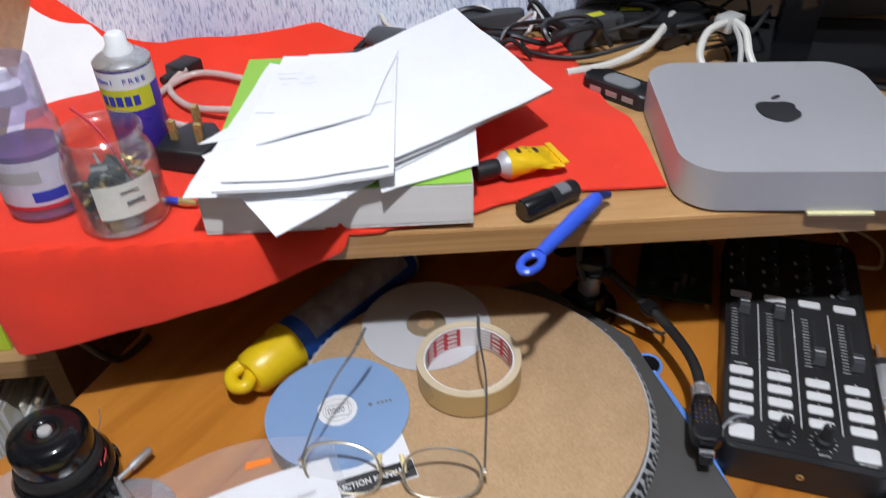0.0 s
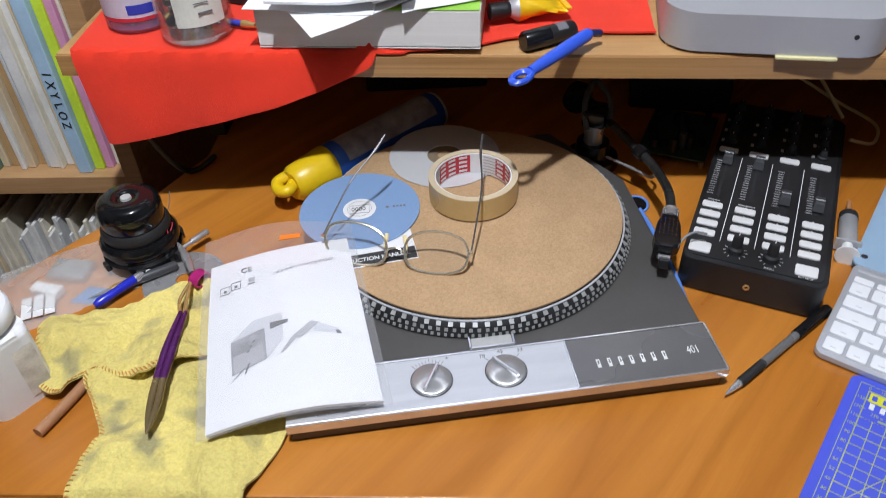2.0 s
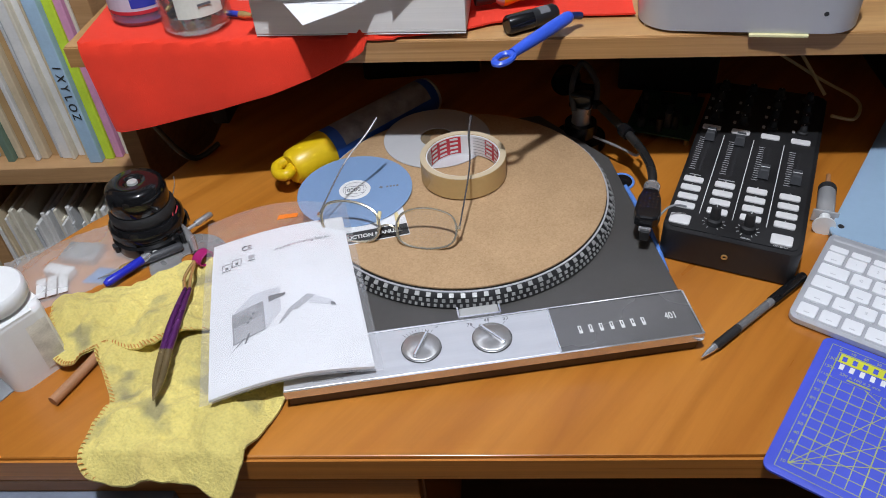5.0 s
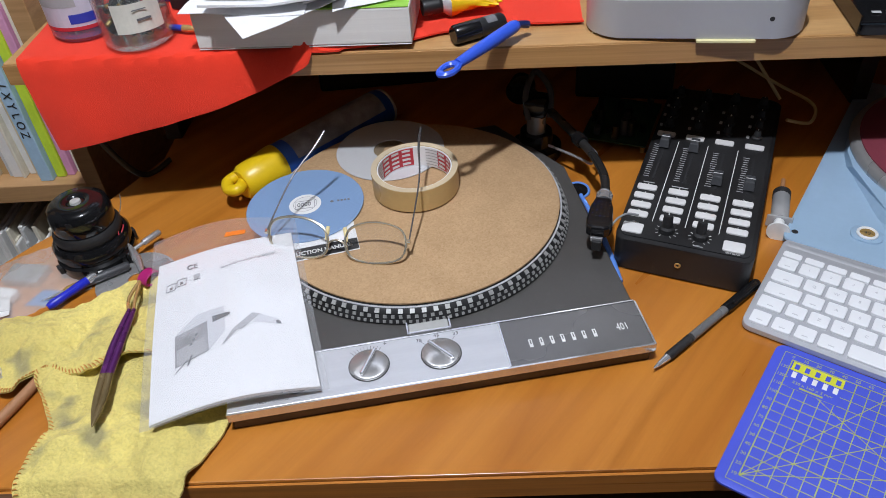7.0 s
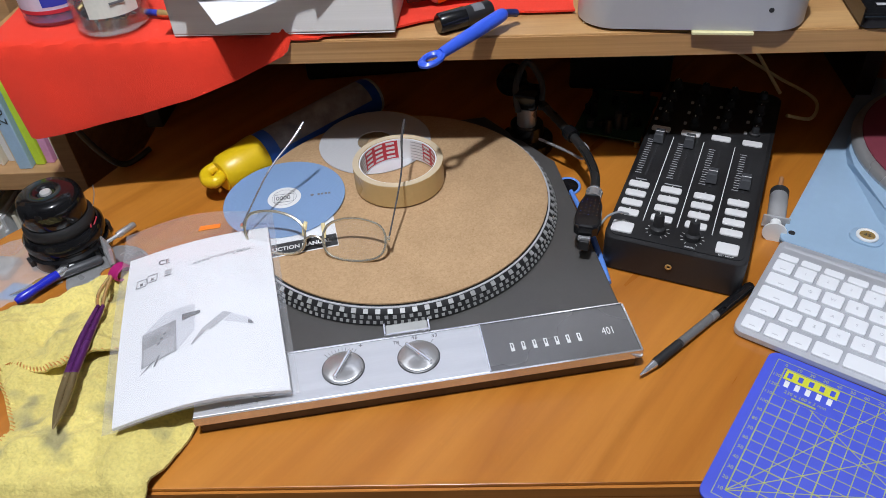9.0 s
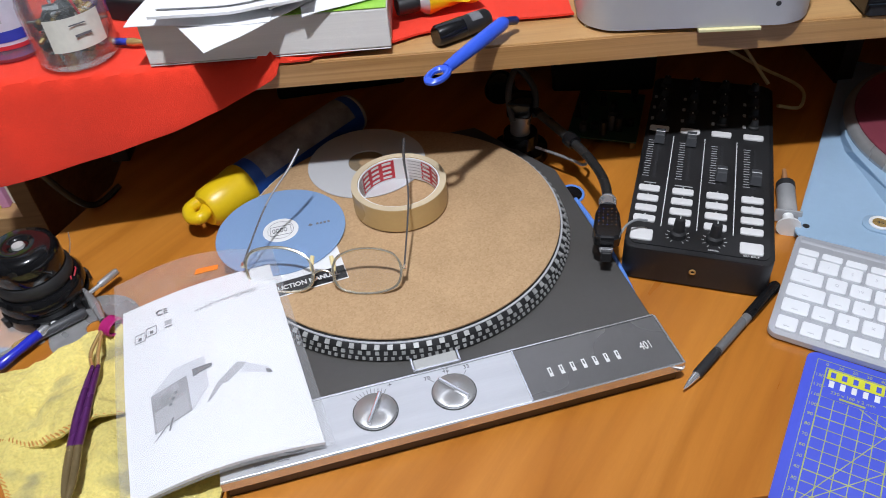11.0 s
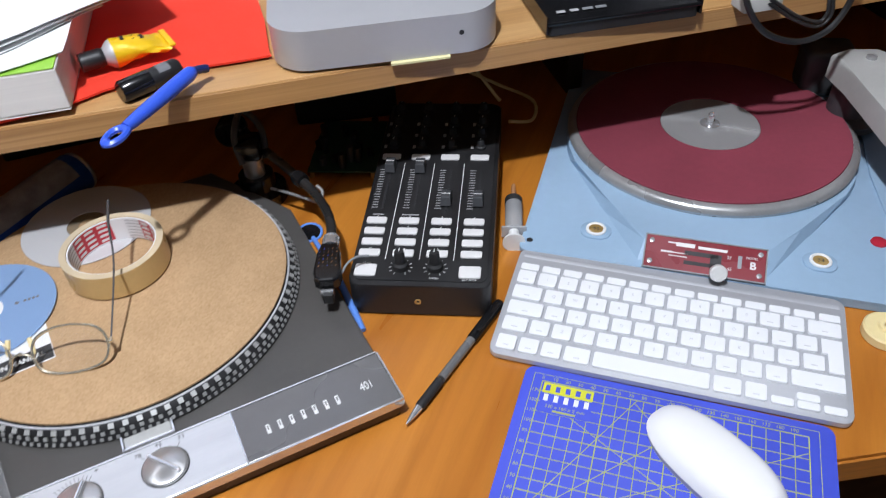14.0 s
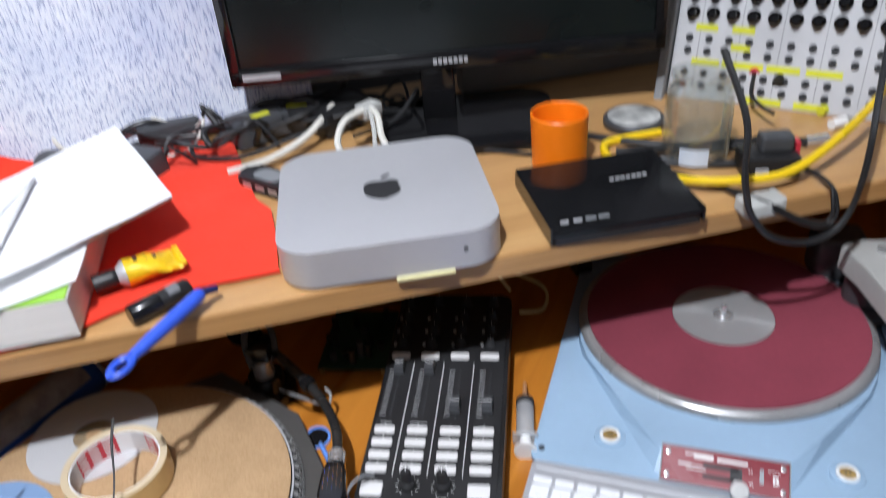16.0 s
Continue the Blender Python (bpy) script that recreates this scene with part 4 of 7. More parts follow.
# ---- controller ----
KT = 0.038
k2 = thing("dj_controller", pose(0.313, 0.3415, DZ, 0, 0, -22.4) @ Matrix.Diagonal((1, 0.968, 1, 1)), "black metal mixing controller with white pads and faders", "controller")
KW, KL = 0.124, 0.305
part("body", prism(rrect(KW, KL, 0.010, 6, KW / 2, KL / 2), 0.002, KT - 0.001, 0.0022, 3), BLACK, k2, smooth=True)
part("faceplate", prism(rrect(KW - 0.008, KL - 0.010, 0.007, 5, KW / 2, KL / 2 + 0.001), KT - 0.001, KT, 0.0004), BLACK_MATT, k2)
for fx in (0.016, KW - 0.016):
    for fy in (0.018, KL - 0.018):
        part("rubber_foot", moved(lathe([(0, 0), (0.006, 0), (0.006, 0.0025), (0, 0.0025)], 16), pose(fx, fy, 0)), RUBBER, k2)
COLS = (0.0135, 0.0440, 0.0745, 0.1050)
padmesh = part("pad", prism(rrect(0.0192, 0.0092, 0.0022, 4), 0, 0.0016, 0.0006), PAD, k2, mat=pose(COLS[0], 0.041, KT))
for i, cx in enumerate(COLS):
    for j in range(4):
        if i or j:
            again(padmesh, pose(cx, 0.041 + 0.0155 * j, KT))
big = part("large_pad", prism(rrect(0.0192, 0.0150, 0.0022, 4), 0, 0.0016, 0.0006), PAD, k2, mat=pose(COLS[0], 0.0175, KT))
again(big, pose(COLS[3], 0.0175, KT))
for cx in COLS:
    again(padmesh, pose(cx, 0.194, KT))


def control_knob(x, y, r, h):
    k = part("knob", lathe([(0.0, 0.0), (r, 0.0), (r, h * 0.25), (r * 0.72, h * 0.35), (r * 0.62, h * 0.92), (r * 0.5, h), (0.0, h)], 24), RUBBER, k2, smooth=True, mat=pose(x, y, KT))
    part("pointer", block(0.0008, r * 0.5, 0.0003, (0, r * 0.22, h)), PRINT_WHITE, k)
    return k


def dial_ticks(x, y, r, n=11):
    part("dial_marks", join(*[moved(block(0.0005, 0.0024, 0.0002, (0, r, 0)), pose(x, y, KT + 0.0001, 0, 0, 150 - 300 * i / (n - 1))) for i in range(n)]), PRINT_WHITE, k2)


for cx in COLS[1:3]:
    control_knob(cx, 0.0225, 0.0070, 0.0195)
    dial_ticks(cx, 0.0225, 0.0095)
FADE = (0.172, 0.172, 0.118, 0.118)
for cx, fy in zip(COLS, FADE):
    part("fader_slot", block(0.0022, 0.068, 0.0003, (cx + 0.002, 0.139, KT)), PRINT_BLACK, k2)
    part("fader_scale", join(*[block(0.0052 if i % 5 else 0.0062, 0.0008, 0.0002, (cx - 0.0055, 0.108 + 0.0042 * i, KT + 0.0001)) for i in range(16)]), PRINT_LIGHT, k2)
    cap = part("fader_cap", prism([(-0.0052, -0.0085), (0.0052, -0.0085), (0.0052, 0.0085), (-0.0052, 0.0085)], 0, 0.009, 0.001, 2, [(-0.0044, -0.006), (0.0044, -0.006), (0.0044, 0.006), (-0.0044, 0.006)]), DARK_GREY, k2, mat=pose(cx + 0.002, fy, KT + 0.002))
    part("cap_line", block(0.0088, 0.0009, 0.0002, (0, 0, 0.009)), PRINT_WHITE, cap)
    for j in range(3):
        control_knob(cx, 0.213 + 0.0225 * j, 0.0055, 0.0105)
        part("pointer_mark", block(0.0032, 0.0052, 0.0012, (cx - 0.009, 0.213 + 0.0225 * j, KT), 0.0005), PRINT_LIGHT, k2)
    control_knob(cx, 0.286, 0.0062, 0.011)
for cx in (0.0288, 0.0593, 0.0898):
    part("divider_line", block(0.0007, 0.150, 0.0002, (cx, 0.108, KT + 0.0001)), PRINT_WHITE, k2)
words("LAYER", 0.0028, PRINT_WHITE, k2, pose(COLS[0], 0.0272, KT + 0.0002))
words("EXIT SETUP", 0.0025, PRINT_WHITE, k2, pose(COLS[3], 0.0080, KT + 0.0002))
words("SCROLL", 0.0025, PRINT_WHITE, k2, pose(COLS[2], 0.0092, KT + 0.0002))
for cx, ch in zip(COLS, ("AEIM", "BFJN", "CGKO", "DHLP")):
    for j in range(4):
        words(ch[3 - j], 0.0024, PRINT_WHITE, k2, pose(cx, 0.0478 + 0.0155 * j, KT + 0.0002))
part("small_print", bars([(COLS[0], 0.0972, 0.011, 0.0013, 0), (COLS[1], 0.0972, 0.016, 0.0013, 0)]), PRINT_LIGHT, k2, mat=pose(0, 0, KT + 0.0001))
part("socket", moved(ring(0.0014, 0.0030, 0.0012, 24, 0.0003), pose(0.0605, -0.0006, 0.019, 90, 0, 0)), BRASS, k2, smooth=True)
part("socket_hole", moved(lathe([(0, 0), (0.0015, 0), (0.0015, 0.0006), (0, 0.0006)], 16), pose(0.0605, -0.0001, 0.019, 90, 0, 0)), PRINT_BLACK, k2)

# ---- keyboard ----
kb = thing("keyboard", pose(0.4095, 0.2535, DZ + 0.0022, 1.5, 0, -34.5), "slim aluminium keyboard with white keys", "keyboard")
part("base", prism(rrect(0.281, 0.130, 0.009, 6, 0.1405, 0.065), 0.0, 0.0052, 0.0008), ALU_KEY, kb, smooth=True)
part("battery_tube", moved(lathe([(0, 0), (0.008, 0), (0.008, 0.272), (0, 0.272)], 24), pose(0.0045, 0.121, -0.0022, 0, 90, 0)), ALU_KEY, kb, smooth=True)
PITCH = 0.01905
rows = [
    (0.0115, 0.0155, (1, 1, 1, 1.26, 4.98, 1.26, 1)),
    (0.0325, 0.0155, (1.26,) + (1,) * 11 + (2.24,)),
    (0.0515, 0.0155, (1.75,) + (1,) * 12 + (0.75,)),
    (0.0705, 0.0155, (1.5,) + (1,) * 12 + (1.0,)),
    (0.0895, 0.0155, (1,) * 13 + (1.5,)),
    (0.1065, 0.0080, (1.035,) * 14),
]
letters = {2: "  ASDFGHJKL  ", 3: " QWERTYUIOP  ", 1: "  ZXCVBNM   ", 4: " 1234567890  "}
caps, ret = {}, {}


def key(x0, w, y, d):
    tagk = (round(w, 4), d)
    m = pose(x0 + w / 2, y + d / 2, 0.0053)
    if tagk in caps:
        return again(caps[tagk], m)
    caps[tagk] = part("key", prism(rrect(w, d, 0.0018, 3), 0, 0.0022, 0.0005, 2), KEYCAP, kb, mat=m)
    return caps[tagk]


for r, (y, d, widths) in enumerate(rows):
    x = 0.0036
    total = sum(widths)
    unit = (0.2738 if r else 0.2165) / total
    for i, w in enumerate(widths):
        gap = 0.0028
        if r in (2, 3) and i == len(widths) - 1:
            ret[r] = (x + gap / 2, x + w * unit - gap / 2)
            continue
        k = key(x + gap / 2, w * unit - gap, y - 0.006, d)
        if r in letters and i < len(letters[r]) and letters[r][i].strip():
            words(letters[r][i], 0.0042, PRINT_FAINT, k, pose(0, 0, 0.0023))
        elif d > 0.01 and w < 3:
            part("legend", bars([(0.0, -0.0035, 0.005, 0.0009, 0)]), PRINT_FAINT, k, mat=pose(0, 0, 0.0022))
        x += w * unit
part("return_key", prism([(ret[2][0], 0.0455), (ret[2][1], 0.0455), (ret[3][1], 0.0800), (ret[3][0], 0.0800), (ret[3][0], 0.0645), (ret[2][0], 0.0645)], 0.0053, 0.0075, 0.0005, 2), KEYCAP, kb)
for i in range(3):
    key(0.2215 + 0.0188 * i, 0.0165, 0.0052, 0.0072)
key(0.2215 + 0.0188, 0.0165, 0.0130, 0.0072)

# ---- cutting mat and mouse ----
cm = thing("cutting_mat", pose(0.4375, 0.2340, DZ, 0, 0, -34.8), "blue self-healing cutting mat with a yellow grid", "cutting mat")
MW, MD = 0.234, 0.157
part("mat", prism(rrect(MW, MD, 0.008, 6, MW / 2, -MD / 2), 0, 0.002, 0.0004), MAT_BLUE, cm, smooth=True)
x0, y0, cell = 0.0155, -0.0135, 0.01
lines = []
for i in range(0, 21):
    wdt = 0.0009 if i % 5 == 0 else 0.00065
    lines.append(block(wdt, 0.130, 0.00012, (x0 + cell * i, y0 - 0.065, 0)))
for j in range(0, 14):
    wdt = 0.0009 if j % 5 == 0 else 0.00065
    lines.append(block(0.200, wdt, 0.00012, (x0 + 0.1, y0 - cell * j, 0)))
for line in lines:
    part("grid_line", line, MAT_LINE, cm, mat=pose(0, 0, 0.0021))
part("border_line", join(block(0.215, 0.0005, 0.0001, (0.1155, -0.0068, 0)), block(0.215, 0.0005, 0.0001, (0.1155, -0.1505, 0)), block(0.0005, 0.1437, 0.0001, (0.008, -0.0787, 0)), block(0.0005, 0.1437, 0.0001, (0.223, -0.0787, 0))), MAT_LINE, cm, mat=pose(0, 0, 0.0021))
for a, L, px, py in ((45, 0.18, 0.0155, -0.1435), (30, 0.23, 0.0155, -0.1435), (60, 0.15, 0.0155, -0.1435), (135, 0.18, 0.2155, -0.1435), (150, 0.22, 0.2155, -0.1435)):
    part("angle_line", moved(block(L, 0.0006, 0.00012, (L / 2, 0, 0)), pose(px, py, 0.00225, 0, 0, a)), MAT_LINE, cm)
for i in range(20):
    words(str(10 * i), 0.0042, MAT_LINE, cm, pose(x0 + cell * i, -0.0102, 0.0022), depth=0.00005)
for j in range(1, 14):
    words(str(140 - 10 * j), 0.0042, MAT_LINE, cm, pose(0.0118, y0 - cell * j, 0.0022), depth=0.00005)
part("label_ground", block(0.040, 0.027, 0.0001, (0.0375, -0.0302, 0)), MAT_BLUE, cm, mat=pose(0, 0, 0.0023))
part("label_band", block(0.040, 0.0102, 0.0001, (0.0372, -0.0198, 0)), PRINT_YELLOW, cm, mat=pose(0, 0, 0.00245))
for k in range(5):
    part("name_mark", block(0.0036, 0.0056, 0.0001), MAT_BLUE, cm, mat=pose(0.0212 + 0.008 * k, -0.0198, 0.0026))
    part("name_mark", block(0.0036, 0.0066, 0.0001), PRINT_WHITE, cm, mat=pose(0.0212 + 0.008 * k, -0.0292, 0.0025))
words("230 x 160 x 2 mm", 0.0042, MAT_LINE, cm, pose(0.0375, -0.0372, 0.0025), depth=0.00005)
part("small_print", bars([(0.0375, -0.0412, 0.018, 0.0018, 0)], 0.0001), MAT_LINE, cm, mat=pose(0, 0, 0.0025))


def mouse_shape(u, v):
    a = 2 * math.pi * u
    n = 2.6
    r = 1.0 / (abs(math.cos(a)) ** n + abs(math.sin(a)) ** n) ** (1 / n)
    x, y = 0.0285 * r * math.cos(a) * v, 0.0565 * r * math.sin(a) * v
    zt = 0.0215 - 0.006 * (y / 0.0565 - 0.0) ** 2 - 0.0035 * (y / 0.0565) - 0.0075 * (x / 0.0285) ** 2
    e = max(0.0, 1 - v ** 10)
    return (x, y, 0.006 + (zt - 0.006) * e)


ms = thing("mouse", pose(0.5270, 0.1005, DZ + 0.0022, 0, 0, 17), "white low touch mouse lying on the cutting mat", "mouse")
part("top_shell", sheet(mouse_shape, 64, 26), WHITE_GLOSS, ms, smooth=True)
part("base", prism([(mouse_shape(i / 48, 0.97)[0], mouse_shape(i / 48, 0.97)[1]) for i in range(48)], 0.0, 0.0066, 0.0006), ALU, ms, smooth=True)

# ---- pen, syringe, adaptor ----
pen = thing("pen", pose(0.3265, 0.2075, DZ + 0.0055, 0, 0, 40.6), "black and clear ballpoint pen with a rubber grip", "pen")


def rod(profile, n=20):
    return moved(lathe([(r, z) for r, z in profile], n), pose(0, 0, 0, 0, 90, 0))


part("tip", rod([(0.0004, 0.0), (0.0011, 0.002), (0.0022, 0.008), (0.0034, 0.018), (0.0, 0.018)]), CHROME, pen, smooth=True)
part("grip", rod([(0.0, 0.018), (0.0036, 0.018)] + [(0.0041 if k % 2 else 0.0038, 0.020 + 0.0022 * k) for k in range(14)] + [(0.0, 0.052)]), RUBBER, pen, smooth=True)
part("barrel", rod([(0.0, 0.051), (0.0039, 0.051), (0.0039, 0.100), (0.0, 0.100)]), plain("grey_clear_barrel", (0.20, 0.20, 0.20), 0.2, 0.3), pen, smooth=True)
part("cap", rod([(0.0, 0.099), (0.0046, 0.099), (0.0048, 0.101), (0.0048, 0.146), (0.0040, 0.149), (0.0, 0.150)]), BLACK_GLOSS, pen, smooth=True)
part("clip", block(0.036, 0.003, 0.0014, (0.124, -0.003, 0.0050), 0.0005), BLACK_GLOSS, pen)

syr = thing("syringe", pose(0.4795, 0.3725, DZ + 0.0098, 0, 0, 69) @ Matrix.Diagonal((1, 1.28, 1.28, 1)), "small empty plastic syringe lying on the desk", "syringe")
part("thumb_plate", rod([(0, -0.003), (0.0085, -0.003), (0.0085, -0.001), (0, -0.001)], 24), WHITE, syr, smooth=True)
part("plunger", rod([(0, -0.001), (0.004, -0.001), (0.004, 0.018), (0, 0.018)], 12), WHITE, syr, smooth=True)
part("flange", block(0.002, 0.019, 0.011, (0.014, 0, -0.0055), 0.0008), FROST, syr)
part("barrel", rod([(0, 0.014), (0.0068, 0.014), (0.0068, 0.062), (0.005, 0.066), (0.0, 0.066)], 24), FROST, syr, smooth=True)
part("piston", rod([(0, 0.055), (0.0070, 0.055), (0.0070, 0.0630), (0, 0.0630)], 20), RUBBER, syr, smooth=True)
part("nozzle", rod([(0, 0.065), (0.0022, 0.065), (0.0016, 0.088), (0.0, 0.088)], 14), STICK, syr, smooth=True)

ad = thing("record_adaptor", pose(0.729, 0.165, DZ), "cream plastic record centre adaptor", "adaptor")
part("body", lathe([(0, 0), (0.018, 0), (0.019, 0.001), (0.019, 0.008), (0.0175, 0.0095), (0.008, 0.0095), (0.007, 0.012), (0.005, 0.0125), (0.0035, 0.012), (0.0035, 0.004), (0, 0.004)], 48), CREAM, ad, smooth=True)

# ---- blue broadcast deck ----
RA = -33.2
rd = thing("turntable", pose(0.4784, 0.3595, DZ + 0.0006, -1.2, 0, RA) @ Matrix.Scale(0.97, 4), "pale blue enamelled broadcast record deck with a maroon mat", "turntable")
RW, RD, RH = 0.41, 0.375, 0.0110
rcx, rcy = 0.1700, 0.2327
part("deck_plate", prism(rrect(RW, RD, 0.008, 5, RW / 2, RD / 2), RH - 0.0024, RH, 0.0010, 2), DECK_BLUE, rd, smooth=True)
part("front_skirt", block(RW - 0.012, 0.0025, RH - 0.002, (RW / 2, 0.0016, 0.0002), 0.0006), DECK_BLUE, rd)
part("side_skirt", prism([(0.0006, 0.006), (0.003, 0.006), (0.003, 0.12), (0.0006, 0.12)], 0.0030, RH - 0.0012), DECK_BLUE, rd)
PH = 0.0110
half_low = [(0.155, 0.26), (0.1560, 0.215), (0.1506, 0.181), (0.1444, 0.161), (0.0985, 0.0794), (0.0575, 0.0085)]
half_top = [(0.152, 0.26), (0.1530, 0.215), (0.1480, 0.173), (0.1365, 0.144), (0.0886, 0.0757), (0.0535, 0.0300)]
ramp_low = [(0.170 - x, y) for x, y in half_low] + [(0.170 + x, y) for x, y in reversed(half_low)] + [(0.270, 0.345), (0.070, 0.345)]
ramp_top = [(0.170 - x, y) for x, y in half_top] + [(0.170 + x, y) for x, y in reversed(half_top)] + [(0.265, 0.340), (0.075, 0.340)]
part("raised_pan", prism(ramp_low, RH - 0.001, RH + PH, 0.0010, 2, ramp_top), DECK_BLUE, rd)
pl = part("platter", lathe([(0, 0), (0.150, 0), (0.1555, 0.002), (0.157, 0.006), (0.1555, 0.010), (0.152, 0.0125), (0.147, 0.013), (0.0, 0.013)], 128), STEEL, rd, "bare metal platter with a rounded rim", True, pose(rcx, rcy, RH + PH - 0.0022))
part("mat", ring(0.054, 0.1475, 0.0022, 128, 0.0006, 0.0128), MAROON, pl, "maroon rubber mat", True)
part("hub_plate", lathe([(0, 0.013), (0.0535, 0.013), (0.0535, 0.0146), (0.0045, 0.0148), (0.0, 0.0148)], 96), SPUN, pl, smooth=True)
part("spindle", lathe([(0, 0.014), (0.011, 0.0150), (0.0036, 0.0158), (0.0036, 0.026), (0.002, 0.0285), (0, 0.029)], 28), CHROME, pl, smooth=True)
part("wire_spring", tube([(0.05, -0.006, 0.0150), (0.02, -0.004, 0.0152), (0.0, 0.0, 0.0154)], 0.0002, 4, 4), STEEL, pl)
# slanting maroon control plate
cp = part("control_plate", block(0.107, 0.032, 0.0018, (0, 0, 0), 0.0004), MAROON_PLATE, rd, "maroon control plate with white print", mat=pose(0.1722, 0.0150, RH + 0.0090, 27, 0, 0))
part("plate_edge", join(block(0.109, 0.0012, 0.0022, (0, -0.0166, 0)), block(0.109, 0.0012, 0.0022, (0, 0.0166, 0)), block(0.0012, 0.034, 0.0022, (0.0542, 0, 0)), block(0.0012, 0.034, 0.0022, (-0.0542, 0, 0))), MID_GREY, cp)
part("plate_bracket", prism([(-0.055, -0.015), (0.055, -0.015), (0.055, 0.015), (-0.055, 0.015)], -0.0045, -0.0003), DECK_BLUE, cp)
for sx in (-0.0485, 0.0485):
    for sy in (-0.0105, 0.0105):
        scr = part("screw", lathe([(0, 0), (0.0028, 0), (0.0024, 0.0010), (0, 0.0014)], 16), CHROME, cp, smooth=True, mat=pose(sx, sy, 0.0018))
part("slot", join(block(0.030, 0.0042, 0.0002, (-0.003, 0.0025, 0)), block(0.030, 0.0038, 0.0002, (-0.003, -0.0072, 0)), block(0.010, 0.0135, 0.0002, (0.010, -0.0022, 0))), PRINT_BLACK, cp, mat=pose(0, 0, 0.0018))
part("small_slot", block(0.0035, 0.0125, 0.0002, (0.031, 0.0005, 0), 0.00005), plain("pale_slot", (0.30, 0.34, 0.36), 0.4), cp, mat=pose(0, 0, 0.0018))
words("33", 0.0042, PRINT_WHITE, cp, pose(0.0215, 0.0035, 0.0019))
words("45", 0.0042, PRINT_WHITE, cp, pose(0.0225, -0.0078, 0.0019))
words("MODEL", 0.0032, PRINT_WHITE, cp, pose(0.0415, 0.0058, 0.0019))
words("B", 0.0100, PRINT_WHITE, cp, pose(0.0425, -0.0018, 0.0019), bold=0.0003)
part("name_marks", bars([(-0.018, 0.0098, 0.017, 0.0040, 0), (-0.030, 0.0108, 0.008, 0.0014, 0), (0.0065, 0.0092, 0.026, 0.0028, 0), (-0.034, 0.0012, 0.011, 0.0018, 0), (-0.022, 0.0010, 0.014, 0.0009, 0), (-0.024, -0.0022, 0.017, 0.0009, 0)]), PRINT_WHITE, cp, mat=pose(0, 0, 0.0018))
lever = part("speed_lever", moved(lathe([(0, 0), (0.0026, 0), (0.0026, 0.010), (0.0062, 0.011), (0.0078, 0.014), (0.0078, 0.019), (0.0066, 0.0205), (0, 0.0205)], 28), pose(0.0100, -0.0085, 0.0012, 36, 8, 0)), plain("clear_knob", (0.80, 0.80, 0.78), 0.15, 0.25), cp, smooth=True)
for px, txt in ((0.0695, "45"), (0.2765, "33")):
    b = part("push_button", lathe([(0, 0), (0.0072, 0), (0.0072, 0.0014), (0, 0.0014)], 24), BRASS, rd, smooth=True, mat=pose(px, 0.0436, RH + 0.0018))
    part("button_ring", ring(0.0070, 0.0100, 0.0030, 32, 0.0009, -0.0004), WHITE, b, smooth=True)
    part("button_boss", prism(rrect(0.030, 0.026, 0.0115, 6), -0.0022, 0.0002, 0.0011), DECK_BLUE, b, smooth=True)
    words(txt, 0.0068, PRINT_BLACK, b, pose(0, 0, 0.00145), depth=0.0001)
part("fixing_hole", lathe([(0, 0), (0.0032, 0), (0.0032, 0.0004), (0, 0.0004)], 20), PRINT_BLACK, rd, mat=pose(0.0085, 0.0155, RH))
part("red_lamp", lathe([(0, 0), (0.0075, 0), (0.007, 0.002), (0.004, 0.0032), (0, 0.0036)], 28), plain("red_jewel", (0.45, 0.02, 0.04), 0.15), rd, smooth=True, mat=pose(0.332, 0.0865, RH))
part("grey_lamp", lathe([(0, 0), (0.0075, 0), (0.007, 0.002), (0.004, 0.0032), (0, 0.0036)], 28), MID_GREY, rd, smooth=True, mat=pose(0.345, 0.067, RH))
ap = part("arm_plate", prism([(0.345, 0.118), (0.352, 0.112), (0.405, 0.112), (0.405, 0.365), (0.345, 0.365), (0.338, 0.30), (0.337, 0.20)], RH - 0.0005, RH + 0.0022, 0.0008), DECK_BLUE, rd)
part("screw", lathe([(0, 0), (0.0036, 0), (0.0030, 0.0012), (0, 0.0016)], 16), CHROME, rd, smooth=True, mat=pose(0.352, 0.1235, RH + 0.0022))
part("arm_rest_block", block(0.03, 0.03, 0.012, (0.30, 0.345, RH), 0.003), DECK_BLUE, rd)

# broad grey pickup arm, standing at the deck's right edge
ga = thing("pickup_arm", pose(0, 0, 0), "broad light grey broadcast pickup arm", "pickup arm")
P0, P1 = Vector((0.894, 0.431, 0.0)), Vector((0.820, 0.245, 0.0))
d = (P1 - P0).normalized()
n = Vector((-d.y, d.x, 0))
armtop = []
for dist, wl, wr in ((-0.018, 0.012, 0.018), (-0.006, 0.032, 0.030), (0.03, 0.024, 0.030), (0.17, 0.010, 0.014), (0.20, 0.008, 0.010)):
    armtop.append((P0 + d * dist - n * wl, P0 + d * dist + n * wr))
po = [(a.x, a.y) for a, b in armtop] + [(b.x, b.y) for a, b in reversed(armtop)]
part("arm_cover", prism(po, 0.815, 0.842, 0.004, 2), LIGHT_GREY, ga, smooth=True)
part("pivot_bolt", moved(lathe([(0, 0), (0.0055, 0), (0.005, 0.003), (0, 0.0045)], 20), pose(P0.x + 0.002, P0.y - 0.006, 0.842)), STEEL, ga, smooth=True)
